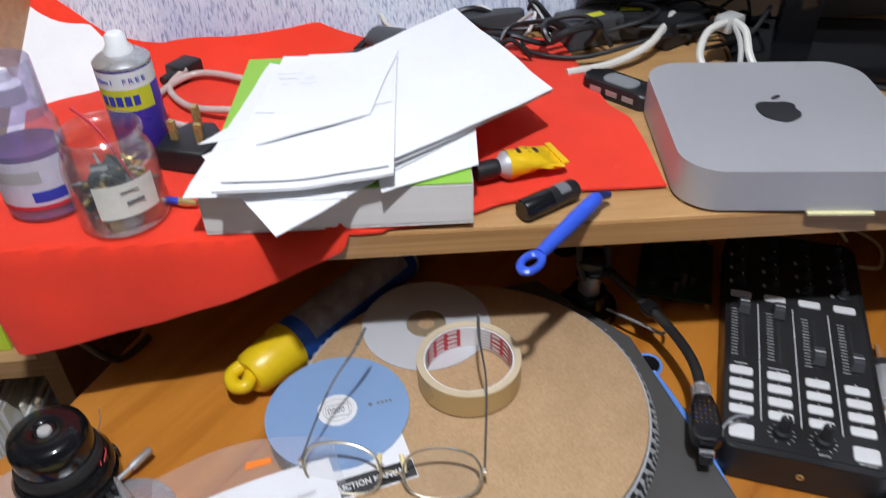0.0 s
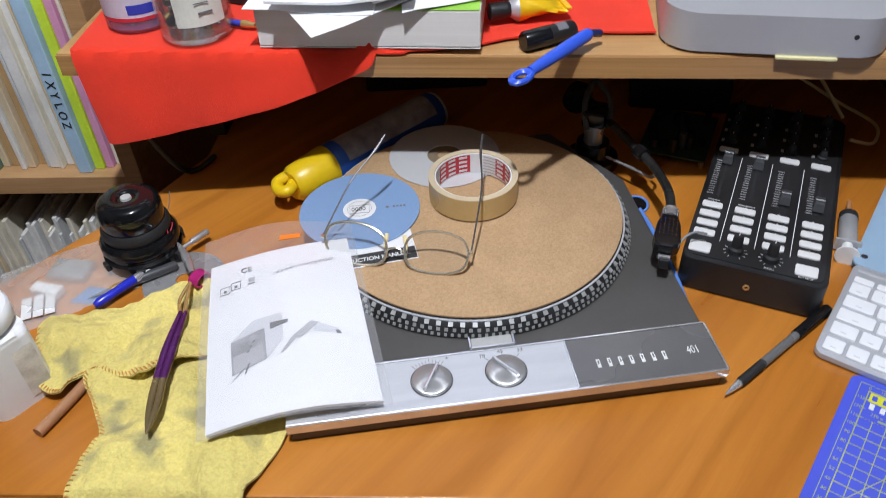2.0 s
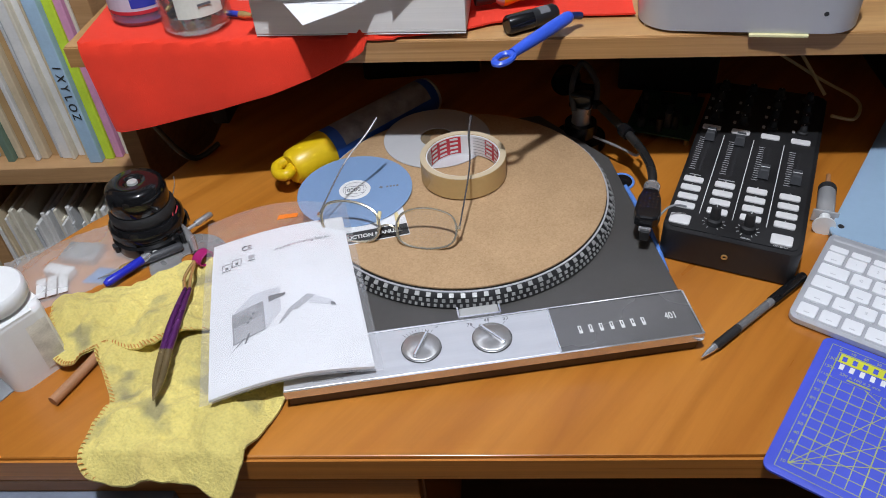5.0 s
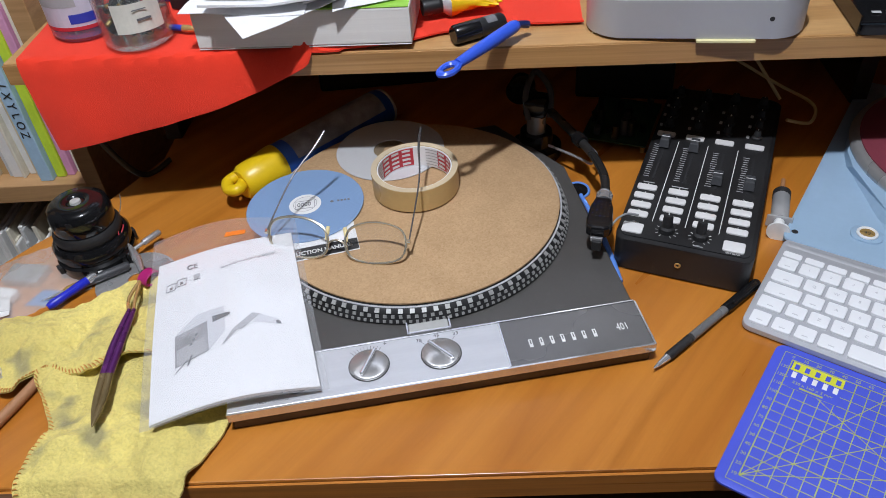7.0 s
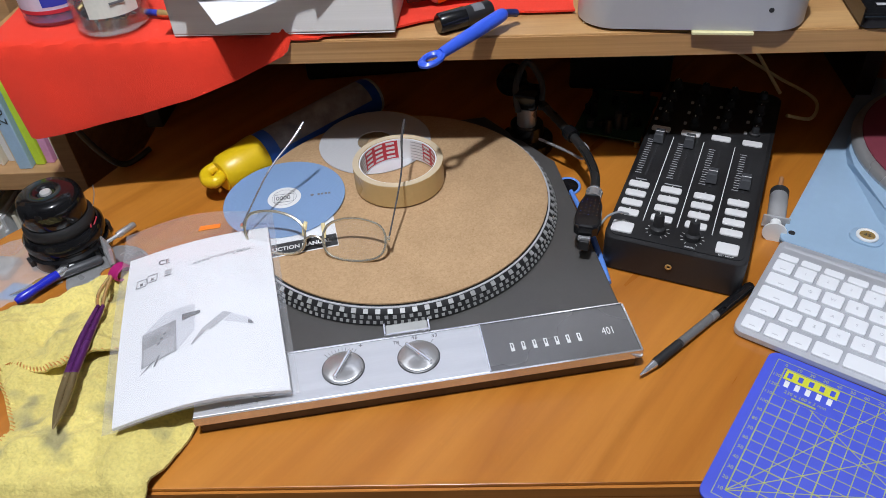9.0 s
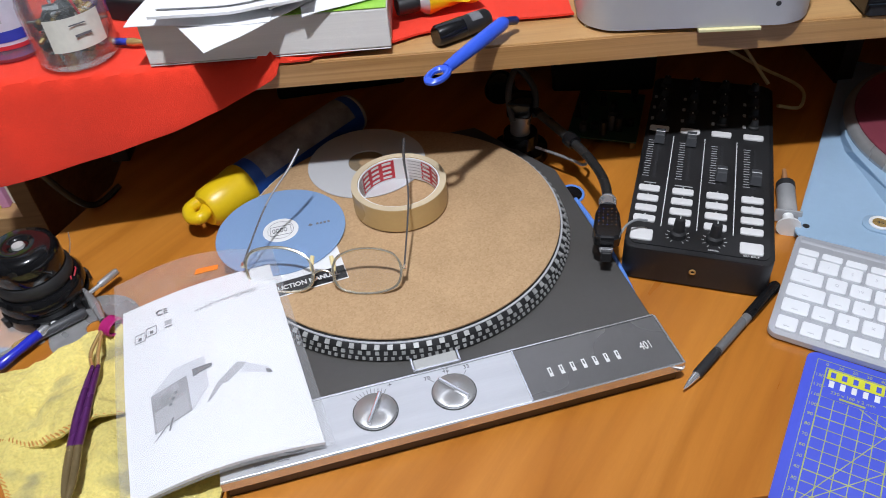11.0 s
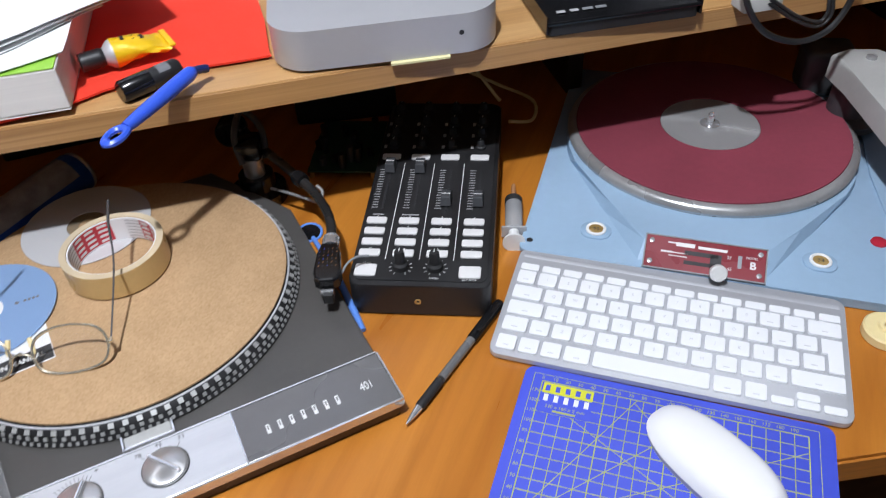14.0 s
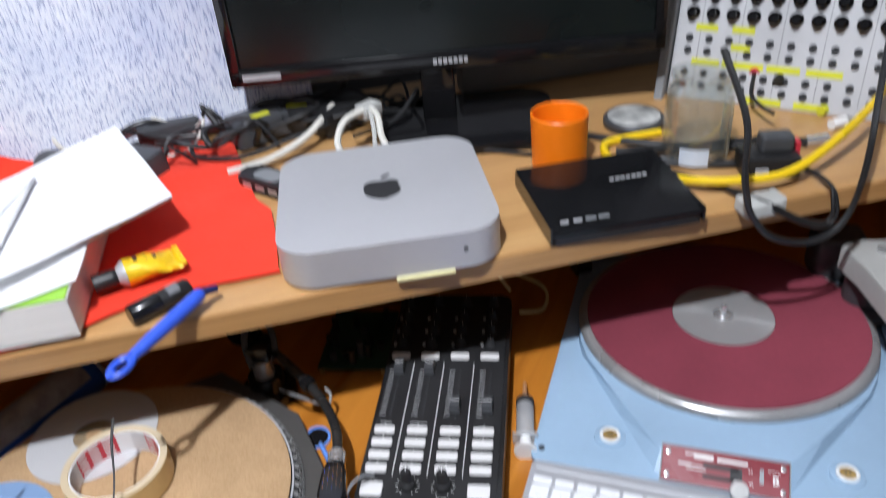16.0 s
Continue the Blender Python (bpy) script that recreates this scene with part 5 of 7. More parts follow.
# Post and housing are darkened to dark grey for the shelf's shade on them.
part("pivot_post", moved(lathe([(0, 0), (0.035, 0), (0.035, 0.008), (0.022, 0.012), (0.022, 0.052), (0, 0.052)], 32), pose(P0.x, P0.y, DZ + 0.0155)), DARK_GREY, ga, smooth=True)
part("rear_housing", moved(block(0.055, 0.045, 0.055, (0, 0, 0), 0.008, 3), pose(P0.x + 0.012, P0.y + 0.062, DZ + 0.018, 0, 0, -25)), DARK_GREY, ga, smooth=True)
hs = P0 + d * 0.212
part("cartridge_shell", moved(prism([(-0.010, -0.012), (0.010, -0.012), (0.009, 0.016), (-0.009, 0.016)], 0, 0.020, 0.002), pose(hs.x, hs.y, 0.812, 0, 0, -27)), LIGHT_GREY, ga)
part("cartridge", moved(prism([(-0.013, -0.016), (0.013, -0.016), (0.010, 0.006), (-0.010, 0.006)], 0, 0.014, 0.001), pose(hs.x + 0.002, hs.y - 0.012, 0.790, 0, 0, -27)), BLACK, ga)
part("cartridge_screw", moved(lathe([(0, 0), (0.0022, 0), (0.0018, 0.0012), (0, 0.0014)], 12), pose(hs.x, hs.y - 0.014, 0.804)), CHROME, ga)

# ---- desk left: can, motor, cloth, tools ----
can = thing("spray_can", pose(-0.0665, 0.4770, DZ + 0.0245, 0, 0, 46.3) @ Matrix.Diagonal((0.95, 0.92, 0.92, 1)), "dark blue spray can with a yellow cap, lying down", "spray can")
part("can", rod([(0, 0.045), (0.0245, 0.045), (0.026, 0.048), (0.026, 0.212), (0.022, 0.219), (0.0, 0.219)], 40), BLUE_CAN, can, smooth=True)
lab = bmesh.new()
rows_l = [[lab.verts.new((0.062 + 0.14 * i / 12, 0.0262 * math.cos(radians(a)), 0.0262 * math.sin(radians(a)))) for a in range(52, -70, -8)] for i in range(13)]
for i in range(12):
    for j in range(len(rows_l[0]) - 1):
        lab.faces.new((rows_l[i][j], rows_l[i + 1][j], rows_l[i + 1][j + 1], rows_l[i][j + 1]))
moved(lab, Matrix.Rotation(radians(104), 4, "X"))
part("label", lab, plain("grey_label", (0.30, 0.30, 0.33), 0.5, 0, 0.35, 240), can, smooth=True)
part("cap", rod([(0.0, -0.004), (0.0175, -0.006), (0.0225, 0.0), (0.0245, 0.02), (0.0268, 0.044), (0.0265, 0.047), (0, 0.047)], 40), YELLOW, can, smooth=True)
part("cap_spout", tube([(-0.002, 0, 0.002), (-0.016, -0.010, 0.004), (-0.022, 0.0, 0.002), (-0.016, 0.012, 0.004), (-0.002, 0.012, 0.006)], 0.0072, 12, 6), YELLOW, can, smooth=True)
part("rim", rod([(0.0, 0.216), (0.0235, 0.216), (0.0245, 0.218), (0.0235, 0.2205), (0, 0.2205)], 40), STEEL, can, smooth=True)

mo = thing("small_motor", pose(-0.2075, 0.3890, DZ) @ Matrix.Diagonal((0.92, 0.92, 0.90, 1)), "black bakelite motor housing with coil windings", "motor")
part("base", lathe([(0, 0), (0.040, 0), (0.042, 0.003), (0.042, 0.016), (0.039, 0.019), (0.039, 0.022), (0.0415, 0.025), (0.0415, 0.033), (0.038, 0.038), (0, 0.038)], 48), BLACK_GLOSS, mo, smooth=True)
part("collar", lathe([(0, 0.037), (0.034, 0.037), (0.036, 0.042), (0.036, 0.048), (0.0335, 0.052), (0, 0.052)], 48), RUBBER, mo, smooth=True)
part("cap", lathe([(0, 0.051), (0.0315, 0.051), (0.033, 0.055), (0.033, 0.070), (0.031, 0.078), (0.026, 0.082), (0.012, 0.083), (0.0095, 0.0815), (0.0085, 0.080), (0, 0.080)], 48), BLACK_GLOSS, mo, smooth=True)
part("boss", lathe([(0, 0.0795), (0.0062, 0.0795), (0.0055, 0.0825), (0, 0.0835)], 20), LIGHT_GREY, mo, smooth=True)
for k in range(6):
    part("lug", block(0.009, 0.006, 0.012, (0, 0.0425, 0.004), 0.001), BLACK, mo, mat=pose(0, 0, 0, 0, 0, 60 * k + 15))
part("red_lead", tube([(0.030, 0.016, 0.034), (0.037, 0.006, 0.040), (0.036, -0.008, 0.036), (0.034, 0.0, 0.044), (0.030, 0.012, 0.05)], 0.0007, 6, 6), PRINT_RED, mo, smooth=True)
part("contact", tube([(0.02, 0.03, 0.03), (0.028, 0.034, 0.05), (0.03, 0.036, 0.062)], 0.0006, 6, 4), STEEL, mo)


def drape(amp, f, base, edge_y=0.116, fall=None):
    def h(x, y):
        z = base + amp * (0.5 + noise.noise((x * f, y * f, 0.3)) + 0.4 * noise.noise((x * f * 2.3, y * f * 2.3, 4)) + 0.22 * noise.noise((x * f * 5, y * f * 5, 9)) - 0.5 * abs(noise.noise((x * f * 0.9 + 3, y * f * 0.9, 6))))
        if fall is not None and y < edge_y:
            z -= (edge_y - y) * fall
        return z
    return h


dust = thing("dust_cloth", pose(0, 0, 0), "stained yellow dusting cloth with stitched hem, folded over the desk edge", "cloth")
low_o = [(-0.203, 0.225), (-0.188, 0.195), (-0.172, 0.165), (-0.176, 0.135), (-0.174, 0.103), (-0.146, 0.098), (-0.119, 0.098), (-0.090, 0.100), (-0.056, 0.088), (-0.040, 0.122), (-0.021, 0.173), (-0.020, 0.235), (-0.06, 0.30), (-0.13, 0.30), (-0.18, 0.27)]
up_o = [(-0.263, 0.272), (-0.245, 0.285), (-0.225, 0.292), (-0.190, 0.302), (-0.145, 0.327), (-0.085, 0.335), (-0.050, 0.30), (-0.055, 0.255), (-0.107, 0.244), (-0.140, 0.226), (-0.170, 0.222), (-0.195, 0.228), (-0.206, 0.222), (-0.221, 0.203), (-0.240, 0.212), (-0.250, 0.240)]
lowf = drape(0.0085, 30, DZ + 0.0045, 0.116, 0.9)
upf = drape(0.010, 26, DZ + 0.013)
part("lower_fold", lump(low_o, lowf, 44, 0.0022, 12), DUSTER, dust, smooth=True)
part("upper_fold", lump(up_o, upf, 44, 0.0022, 12), DUSTER, dust, smooth=True)


def stitches(o, hf, a, b, step):
    pts = smooth_path([(x, y, 0) for x, y in o], 8, True)
    c = sum(pts, Vector()) / len(pts)
    out = []
    for k in range(int(a * len(pts)), int(b * len(pts)), step):
        p, q = pts[k], pts[(k + 1) % len(pts)]
        t = (q - p).normalized()
        inn = (c - p).normalized() * 0.0045 + t * 0.0025
        z = hf(p.x, p.y)
        out.append(tube([(p.x, p.y, z - 0.0012), (p.x + inn.x * 0.4, p.y + inn.y * 0.4, z + 0.0012), (p.x + inn.x, p.y + inn.y, z + 0.0004)], 0.0005, 4, 2))
    return join(*out)


THREAD = plain("orange_thread", (0.60, 0.27, 0.06), 0.8)
part("stitching", stitches(low_o, lowf, 0.0, 0.30, 1), THREAD, dust, kind="stuff")
part("stitching", stitches(up_o, upf, 0.50, 1.0, 1), THREAD, dust, kind="stuff")

tw = thing("tweezers", pose(0, 0, 0), "purple and brass tweezers with a magenta band", "tweezers")
zt = DZ + 0.024
for s in (-1, 1):
    part("jaw", tube([(-0.1258, 0.1560, zt - 0.003), (-0.1275 - 0.0026 * s, 0.180, zt - 0.001), (-0.1300 - 0.0026 * s, 0.207, zt + 0.001)], 0.002, 10, 6, False, (0.0006, 0.0026, 0.0032, 0.0031)), BROWN_STEEL, tw, smooth=True)
    part("arm", tube([(-0.1300 - 0.0026 * s, 0.206, zt + 0.001), (-0.1318 - 0.0028 * s, 0.245, zt + 0.002), (-0.1335 - 0.0022 * s, 0.284, zt)], 0.003, 10, 6, False, (0.0031, 0.0036, 0.0028, 0.0018)), PURPLE, tw, smooth=True)
    part("neck", tube([(-0.1335 - 0.0022 * s, 0.282, zt), (-0.138 - 0.0030 * s, 0.300, zt), (-0.1375, 0.326, zt)], 0.0017, 8, 6), BRASS, tw, smooth=True)
part("band", moved(lathe([(0.0085, 0), (0.0098, 0.001), (0.0098, 0.011), (0.0085, 0.012), (0.0075, 0.011), (0.0075, 0.001), (0.0085, 0)], 24, False), pose(-0.1365, 0.332, zt - 0.001, 90, 0, 60) @ Matrix.Diagonal((1, 0.7, 1, 1))), MAGENTA, tw, smooth=True)
part("tang", tube([(-0.140, 0.336, zt), (-0.150, 0.354, zt + 0.003), (-0.163, 0.372, zt + 0.006)], 0.003, 8, 5, False, (0.0025, 0.0045, 0.0012)), STEEL, tw, smooth=True)

sd = thing("screwdriver", pose(-0.2225, 0.3165, DZ + 0.0085, 0, -2.5, 51.3) @ Matrix.Diagonal((0.86, 0.62, 0.62, 1)), "small screwdriver with a clear blue handle", "screwdriver")
part("handle", rod([(0, -0.012), (0.0045, -0.012), (0.0075, -0.006), (0.0068, 0.012), (0.0075, 0.03), (0.0068, 0.040), (0, 0.040)], 12), plain("clear_blue_handle", (0.02, 0.03, 0.50), 0.12), sd, smooth=True)
part("ferrule", rod([(0, 0.039), (0.0068, 0.039), (0.0072, 0.043), (0.0055, 0.050), (0, 0.050)], 20), CHROME, sd, smooth=True)
part("shaft", rod([(0, 0.049), (0.0032, 0.049), (0.0032, 0.118), (0, 0.118)], 16), STEEL, sd, smooth=True)
part("socket", rod([(0, 0.116), (0.0052, 0.116), (0.0055, 0.120), (0.0055, 0.138), (0.0045, 0.140), (0, 0.140)], 20), STEEL, sd, smooth=True)
kn = thing("hobby_knife", pose(-0.222, 0.331, DZ + 0.007, 0, 0, 33.5), "slim hobby knife with a black and silver handle", "knife")
part("blade", prism([(-0.022, -0.0004), (0.0, -0.0028), (0.004, 0.0028), (0.0, 0.003)], -0.0004, 0.0004), STEEL, kn)
part("collet", rod([(0, 0.0), (0.0028, 0.0), (0.0042, 0.004), (0.0042, 0.016), (0, 0.016)], 16), BRASS, kn, smooth=True)
part("handle", rod([(0, 0.015), (0.0045, 0.015), (0.0048, 0.03), (0.0048, 0.062), (0.003, 0.065), (0, 0.065)], 16), DARK_GREY, kn, smooth=True)
single("steel_disc", ring(0.008, 0.040, 0.0016, 64, 0.0003), STEEL, pose(-0.158, 0.352, DZ + 0.0002), "plain grey metal disc on the desk", "disc", smooth=True)
single("wooden_stick", moved(tube([(-0.2225, 0.1680, 0), (-0.213, 0.192, 0.0), (-0.202, 0.222, 0.0)], 0.0048, 14, 4), Matrix.Identity(4)), STICK, pose(0, 0, DZ + 0.0049), "short brown wooden stick under the cloth", "stick", smooth=True)

bag = thing("zip_bag", pose(-0.277, 0.345, DZ + 0.0005, 0, 0, 34), "clear zip bag with a small eraser and a metal box", "plastic bag")
part("film", sheet(lambda u, v: (-0.062 + 0.124 * u, -0.048 + 0.098 * v, 0.001 + 0.013 * math.sin(math.pi * u) * math.sin(math.pi * v) + 0.003 * noise.noise((9 * u, 9 * v, 1))), 20, 16), BAG, bag, smooth=True).visible_shadow = False
part("eraser", block(0.031, 0.013, 0.009, (0, 0, 0), 0.0015), WHITE, bag, mat=pose(-0.014, -0.006, 0.0006, 0, 0, -48))
part("metal_box", block(0.040, 0.026, 0.007, (0, 0, 0), 0.0012), STEEL, bag, mat=pose(0.012, 0.012, 0.0006, 0, 0, -42))
for k in range(3):
    part("write_on_strip", block(0.009, 0.030, 0.0003, (-0.030 + 0.0105 * k, -0.030, 0.0043)), PRINT_WHITE, bag, mat=pose(0, 0, 0.002, 0, 0, -12))
single("blue_foil", prism([(-0.017, -0.010), (0.012, -0.012), (0.018, 0.008), (-0.006, 0.012)], 0, 0.0008), plain("blue_film", (0.10, 0.24, 0.50), 0.25), pose(-0.243, 0.330, DZ + 0.0003), "scrap of blue plastic film", "plastic film")

wb = thing("plastic_bottle", pose(-0.269, 0.2190, DZ, 0, 0, -36) @ Matrix.Diagonal((1, 1, 0.64, 1)), "white square plastic bottle with a screw cap, grimy at one side", "bottle")
part("body", prism(rrect(0.066, 0.054, 0.012, 6), 0, 0.112, 0.009, 4), WHITE, wb, smooth=True)
part("neck", lathe([(0, 0.110), (0.0235, 0.110), (0.0235, 0.122), (0, 0.122)], 36), WHITE, wb, smooth=True)
part("cap", lathe([(0, 0.118), (0.029, 0.118), (0.030, 0.120), (0.030, 0.138), (0.028, 0.141), (0, 0.1415)], 48), WHITE, wb, smooth=True)
part("residue", sheet(lambda u, v: (0.0336, 0.004 + 0.018 * u, 0.012 + 0.080 * v + 0.004 * noise.noise((4 * u, 3 * v, 1))), 6, 8), plain("dried_residue", (0.74, 0.72, 0.65), 0.5, 0, 0.3, 120, 0.8, 120), wb)
bb = thing("black_bottle", pose(-0.376, 0.288, DZ), "glossy black plastic bottle", "bottle")
part("body", lathe([(0, 0), (0.026, 0), (0.027, 0.003), (0.027, 0.068), (0.020, 0.080), (0.012, 0.084), (0, 0.084)], 40), BLACK_GLOSS, bb, smooth=True)
part("cap", lathe([(0, 0.083), (0.013, 0.083), (0.013, 0.102), (0.011, 0.104), (0, 0.104)], 28), BLACK, bb, smooth=True)

scrap = thing("plastic_scrap", pose(-0.286, 0.175, DZ + 0.0004, 0, 0, 62), "grey plastic scrap with an orange mark, on the desk", "plastic scrap")
part("sheet", prism([(-0.020, -0.012), (0.018, -0.014), (0.022, 0.010), (-0.016, 0.013)], 0, 0.0012, 0.0003), MID_GREY, scrap)
part("mark", block(0.010, 0.003, 0.0002, (0.002, -0.004, 0.0012)), ORANGE_STICKER, scrap)
tab = thing("index_tab", pose(-0.372, 0.6060, 0.548, 82, 0, -24), "pale green paper tab with dark handwriting, among the sleeves", "paper tab")
part("tab", block(0.058, 0.022, 0.0006), plain("pale_green_paper", (0.58, 0.68, 0.52), 0.8), tab)
part("strokes", bars([(-0.020 + 0.009 * k, 0.001 * (k % 2), 0.0016, 0.010, 12 * (k % 3) - 10) for k in range(5)]), PRINT_BLACK, tab, mat=pose(0, 0, 0.0007))

# ---- on the shelf: red cloth ----
desk_level = set(scene.objects)


def lerp_table(x, xs, ys):
    return float(np.interp(x, xs, ys))


def felt(u, v):
    x0 = -0.258 + 0.566 * u
    ye = 0.4546 - 0.061 * (x0 - 0.141)
    hang = lerp_table(x0, (-0.27, -0.252, -0.19, -0.129, -0.080, -0.020, 0.032, 0.05), (0.084, 0.088, 0.077, 0.064, 0.052, 0.0335, 0.011, 0.0))
    start = lerp_table(x0, (0.034, 0.05, 0.09, 0.131, 0.165, 0.198, 0.24, 0.308), (0.0, -0.002, 0.002, 0.010, 0.026, 0.033, 0.0395, 0.0396))
    back = lerp_table(x0, (-0.262, 0.0, 0.1, 0.2, 0.308), (0.915, 0.91, 0.89, 0.85, 0.79))
    s0 = -hang if x0 < 0.04 else start
    s1 = back - ye
    s = s0 + (s1 - s0) * v
    if s < 0:
        a = min(1.0, -s / 0.012)
        y, z = ye - 0.0035 * math.sin(a * math.pi / 2) - 0.0015 + 0.15 * s * a, S + 0.003 + 0.97 * s + 0.004 * (1 - a)
        y -= 0.008 * (noise.noise((x0 * 14, s * 6, 3)) + 0.4) * min(1, -s / 0.05)
        z = min(z, S + 0.0032)
    else:
        y = ye + s
        w = max(0.0, min(1.0, (y - 0.66) / 0.15))
        z = S + 0.0034 + 0.0012 * (1 + noise.noise((x0 * 20, y * 20, 1))) + w * 0.016 * max(0, noise.noise((x0 * 9, y * 9, 7)) + 0.25)
        hp = max(0.0, min(1.0, (y - 0.76) / 0.10)) * max(0.0, min(1.0, (0.16 - x0) / 0.10))
        z += 0.055 * hp * hp * (3 - 2 * hp) * (1 + 0.3 * noise.noise((x0 * 11, 2, 5)))
        fold = math.exp(-((x0 - 0.035) / 0.014) ** 2) * math.exp(-(s / 0.05) ** 2)
        z += 0.012 * fold
    xr = lerp_table(y, (0.43, 0.49, 0.55, 0.60, 0.63, 0.68, 0.78, 0.81, 0.95), (0.297, 0.2895, 0.2945, 0.2955, 0.2836, 0.279, 0.272, 0.252, 0.24))
    x = -0.258 + u * (xr + 0.258)
    if s < 0:
        x += 0.19 * -s * (1 - u)
    if y > 0.62:
        x -= 0.25 * (y - 0.62) * (1 - u)
    return (*onto(x, y), z)


red = sheet(felt, 110, 90, 0.0018)
single("felt_cloth", red, FELT, pose(0, 0, 0), "bright red felt cloth spread over the shelf, hanging over its edge", "cloth", smooth=True)
FZ = S + 0.0062

# book and loose papers
book = thing("book", pose(0.0329, 0.4412, FZ, 0, 0, -4.3) @ Matrix.Diagonal((0.919, 1, 1.1, 1)), "thick paperback with green covers under loose papers", "book")
part("page_block", block(0.213, 0.229, 0.030, (0, 0.115, 0.0012), 0.0012), PAPER_EDGE, book)
part("back_cover", block(0.2125, 0.2285, 0.0008, (0, 0.115, 0), 0.0003), PAPER_EDGE, book)
part("front_cover", block(0.2110, 0.2290, 0.0008, (0, 0.115, 0.0314), 0.0003), GREEN_CARD, book)
BZ = FZ + 0.0365


def loose(name, corners, z, sag, label, thick=0.0006, cat="paper", curl=0.0):
    a, b, c, d = [Vector(((SHELF_PLAN.inverted() @ Vector((x, y, ST))).xy.to_tuple() + (0,))) for x, y in corners]

    def f(u, v):
        q = a.lerp(b, u).lerp(d.lerp(c, u), v)
        q.z = z - sag * max(0, 0.449 - q.y) * 8 + curl * (u - 0.5) ** 2 + 0.0022 * noise.noise((q.x * 13, q.y * 13, z * 90)) + 0.0008 * noise.noise((q.x * 40, q.y * 40, z * 50))
        return q
    return single(name, sheet(f, 14, 14, thick), PAPER, pose(0, 0, 0), label, cat, "papers on the book", True), f


loose("paper_sheet", ((-0.010, 0.411), (0.169, 0.552), (0.105, 0.661), (-0.075, 0.520)), BZ + 0.003, 0.010, "plain white sheet of paper, askew on the book")
loose("paper_sheet", ((-0.080, 0.461), (0.039, 0.446), (0.049, 0.638), (-0.035, 0.688)), BZ + 0.0042, 0.012, "white sheet with pencil notes lying on the book")
loose("paper_sheet", ((0.064, 0.452), (0.139, 0.480), (0.148, 0.580), (0.051, 0.578)), BZ + 0.0014, 0.008, "plain white sheet of paper on the book")
pad, f1 = loose("paper_pad", ((0.039, 0.453), (0.216, 0.579), (0.153, 0.780), (0.005, 0.640)), BZ + 0.0085, 0.0, "thin pile of white paper over the book", 0.0012, "paper")
for k in range(3):
    part("sheet", sheet(lambda u, v: f1(0.010 * k - 0.006 + u * (1.0 - 0.006 * k), 0.012 - 0.010 * k + v) + Vector((0, 0, 0.0012 * (k + 1) + 0.0012 * math.sin(3 * u + 2 * v + k))), 10, 10, 0.0005), PAPER, pad, smooth=True)
env, f2 = loose("envelope", ((-0.055, 0.447), (0.074, 0.451), (0.087, 0.666), (-0.018, 0.666)), BZ + 0.0150, 0.012, "folded white letter on top of the pile", 0.0022, "letter", 0.012)
part("flap", sheet(lambda u, v: f2(0.02 + 0.96 * u, 0.50 + 0.46 * v) + Vector((0, 0, 0.0012 + 0.003 * v * math.sin(math.pi * u))), 10, 8, 0.0006), PAPER, env, smooth=True)
part("inner_sheet", sheet(lambda u, v: f2(0.04 + 0.93 * u, 0.03 + 0.42 * v) + Vector((0, 0, 0.0010 + 0.0016 * (1 - v))), 10, 8, 0.0005), PAPER, env, smooth=True)
loose("paper_sheet", ((-0.028, 0.501), (0.059, 0.539), (0.088, 0.658), (0.006, 0.659)), BZ + 0.0205, 0.0, "small folded white note on the pile", 0.0012)
loose("paper_sheet", ((-0.081, 0.538), (-0.026, 0.545), (-0.016, 0.591), (-0.062, 0.560)), BZ + 0.0046, 0.0, "torn corner of white paper")
scrawl = thing("handwriting", pose(-0.0082, 0.5717, BZ + 0.0235), "faint pencilled notes on white paper", "notes")
part("strokes", bars([(0.008 * k % 0.03, -0.010 * (k // 3) + 0.012, 0.006 + 0.003 * (k % 2), 0.0008, 15 * (k % 4) - 20) for k in range(9)]), PRINT_FAINT, scrawl)

# glass jar of screws
jar = thing("glass_jar", pose(-0.1281, 0.4835, FZ), "clear glass jar half full of screws, with a paper label", "jar")
part("glass", lathe([(0.0, 0.0), (0.028, 0.0), (0.032, 0.003), (0.033, 0.008), (0.033, 0.050), (0.031, 0.058), (0.0275, 0.063), (0.0275, 0.068), (0.0295, 0.070), (0.0295, 0.074), (0.028, 0.0755), (0.0262, 0.074), (0.0258, 0.062), (0.029, 0.057), (0.0312, 0.049), (0.0312, 0.008), (0.027, 0.0045), (0.0, 0.004)], 56, False), GLASS, jar, smooth=True)
rs = random.Random(8)
screw_bm = join(lathe([(0, 0), (0.0030, 0), (0.0030, 0.0012), (0.0014, 0.003), (0.0013, 0.014), (0, 0.0165)], 8))
sc0 = part("screw", screw_bm, STEEL, jar, mat=pose(0, 0, 0.01, 90, 0, 0))
sc1 = part("screw", lathe([(0, 0), (0.0042, 0), (0.0042, 0.002), (0.0022, 0.0025), (0.0022, 0.018), (0, 0.019)], 8), BRASS, jar, mat=pose(0.004, 0, 0.02, 70, 20, 0))
sc2 = part("spacer", lathe([(0, 0), (0.0048, 0), (0.0048, 0.012), (0, 0.012)], 8), DARK_GREY, jar, mat=pose(-0.008, 0.002, 0.018, 70, 20, 50))
for k in range(110):
    r, a = 0.016 * math.sqrt(rs.random()), rs.uniform(0, 6.28)
    o = again((sc0, sc1, sc2, sc0)[k % 4], pose(r * math.cos(a), r * math.sin(a), 0.008 + 0.034 * rs.random(), rs.uniform(60, 120), rs.uniform(-20, 20), rs.uniform(0, 360)))
bm = bmesh.new()
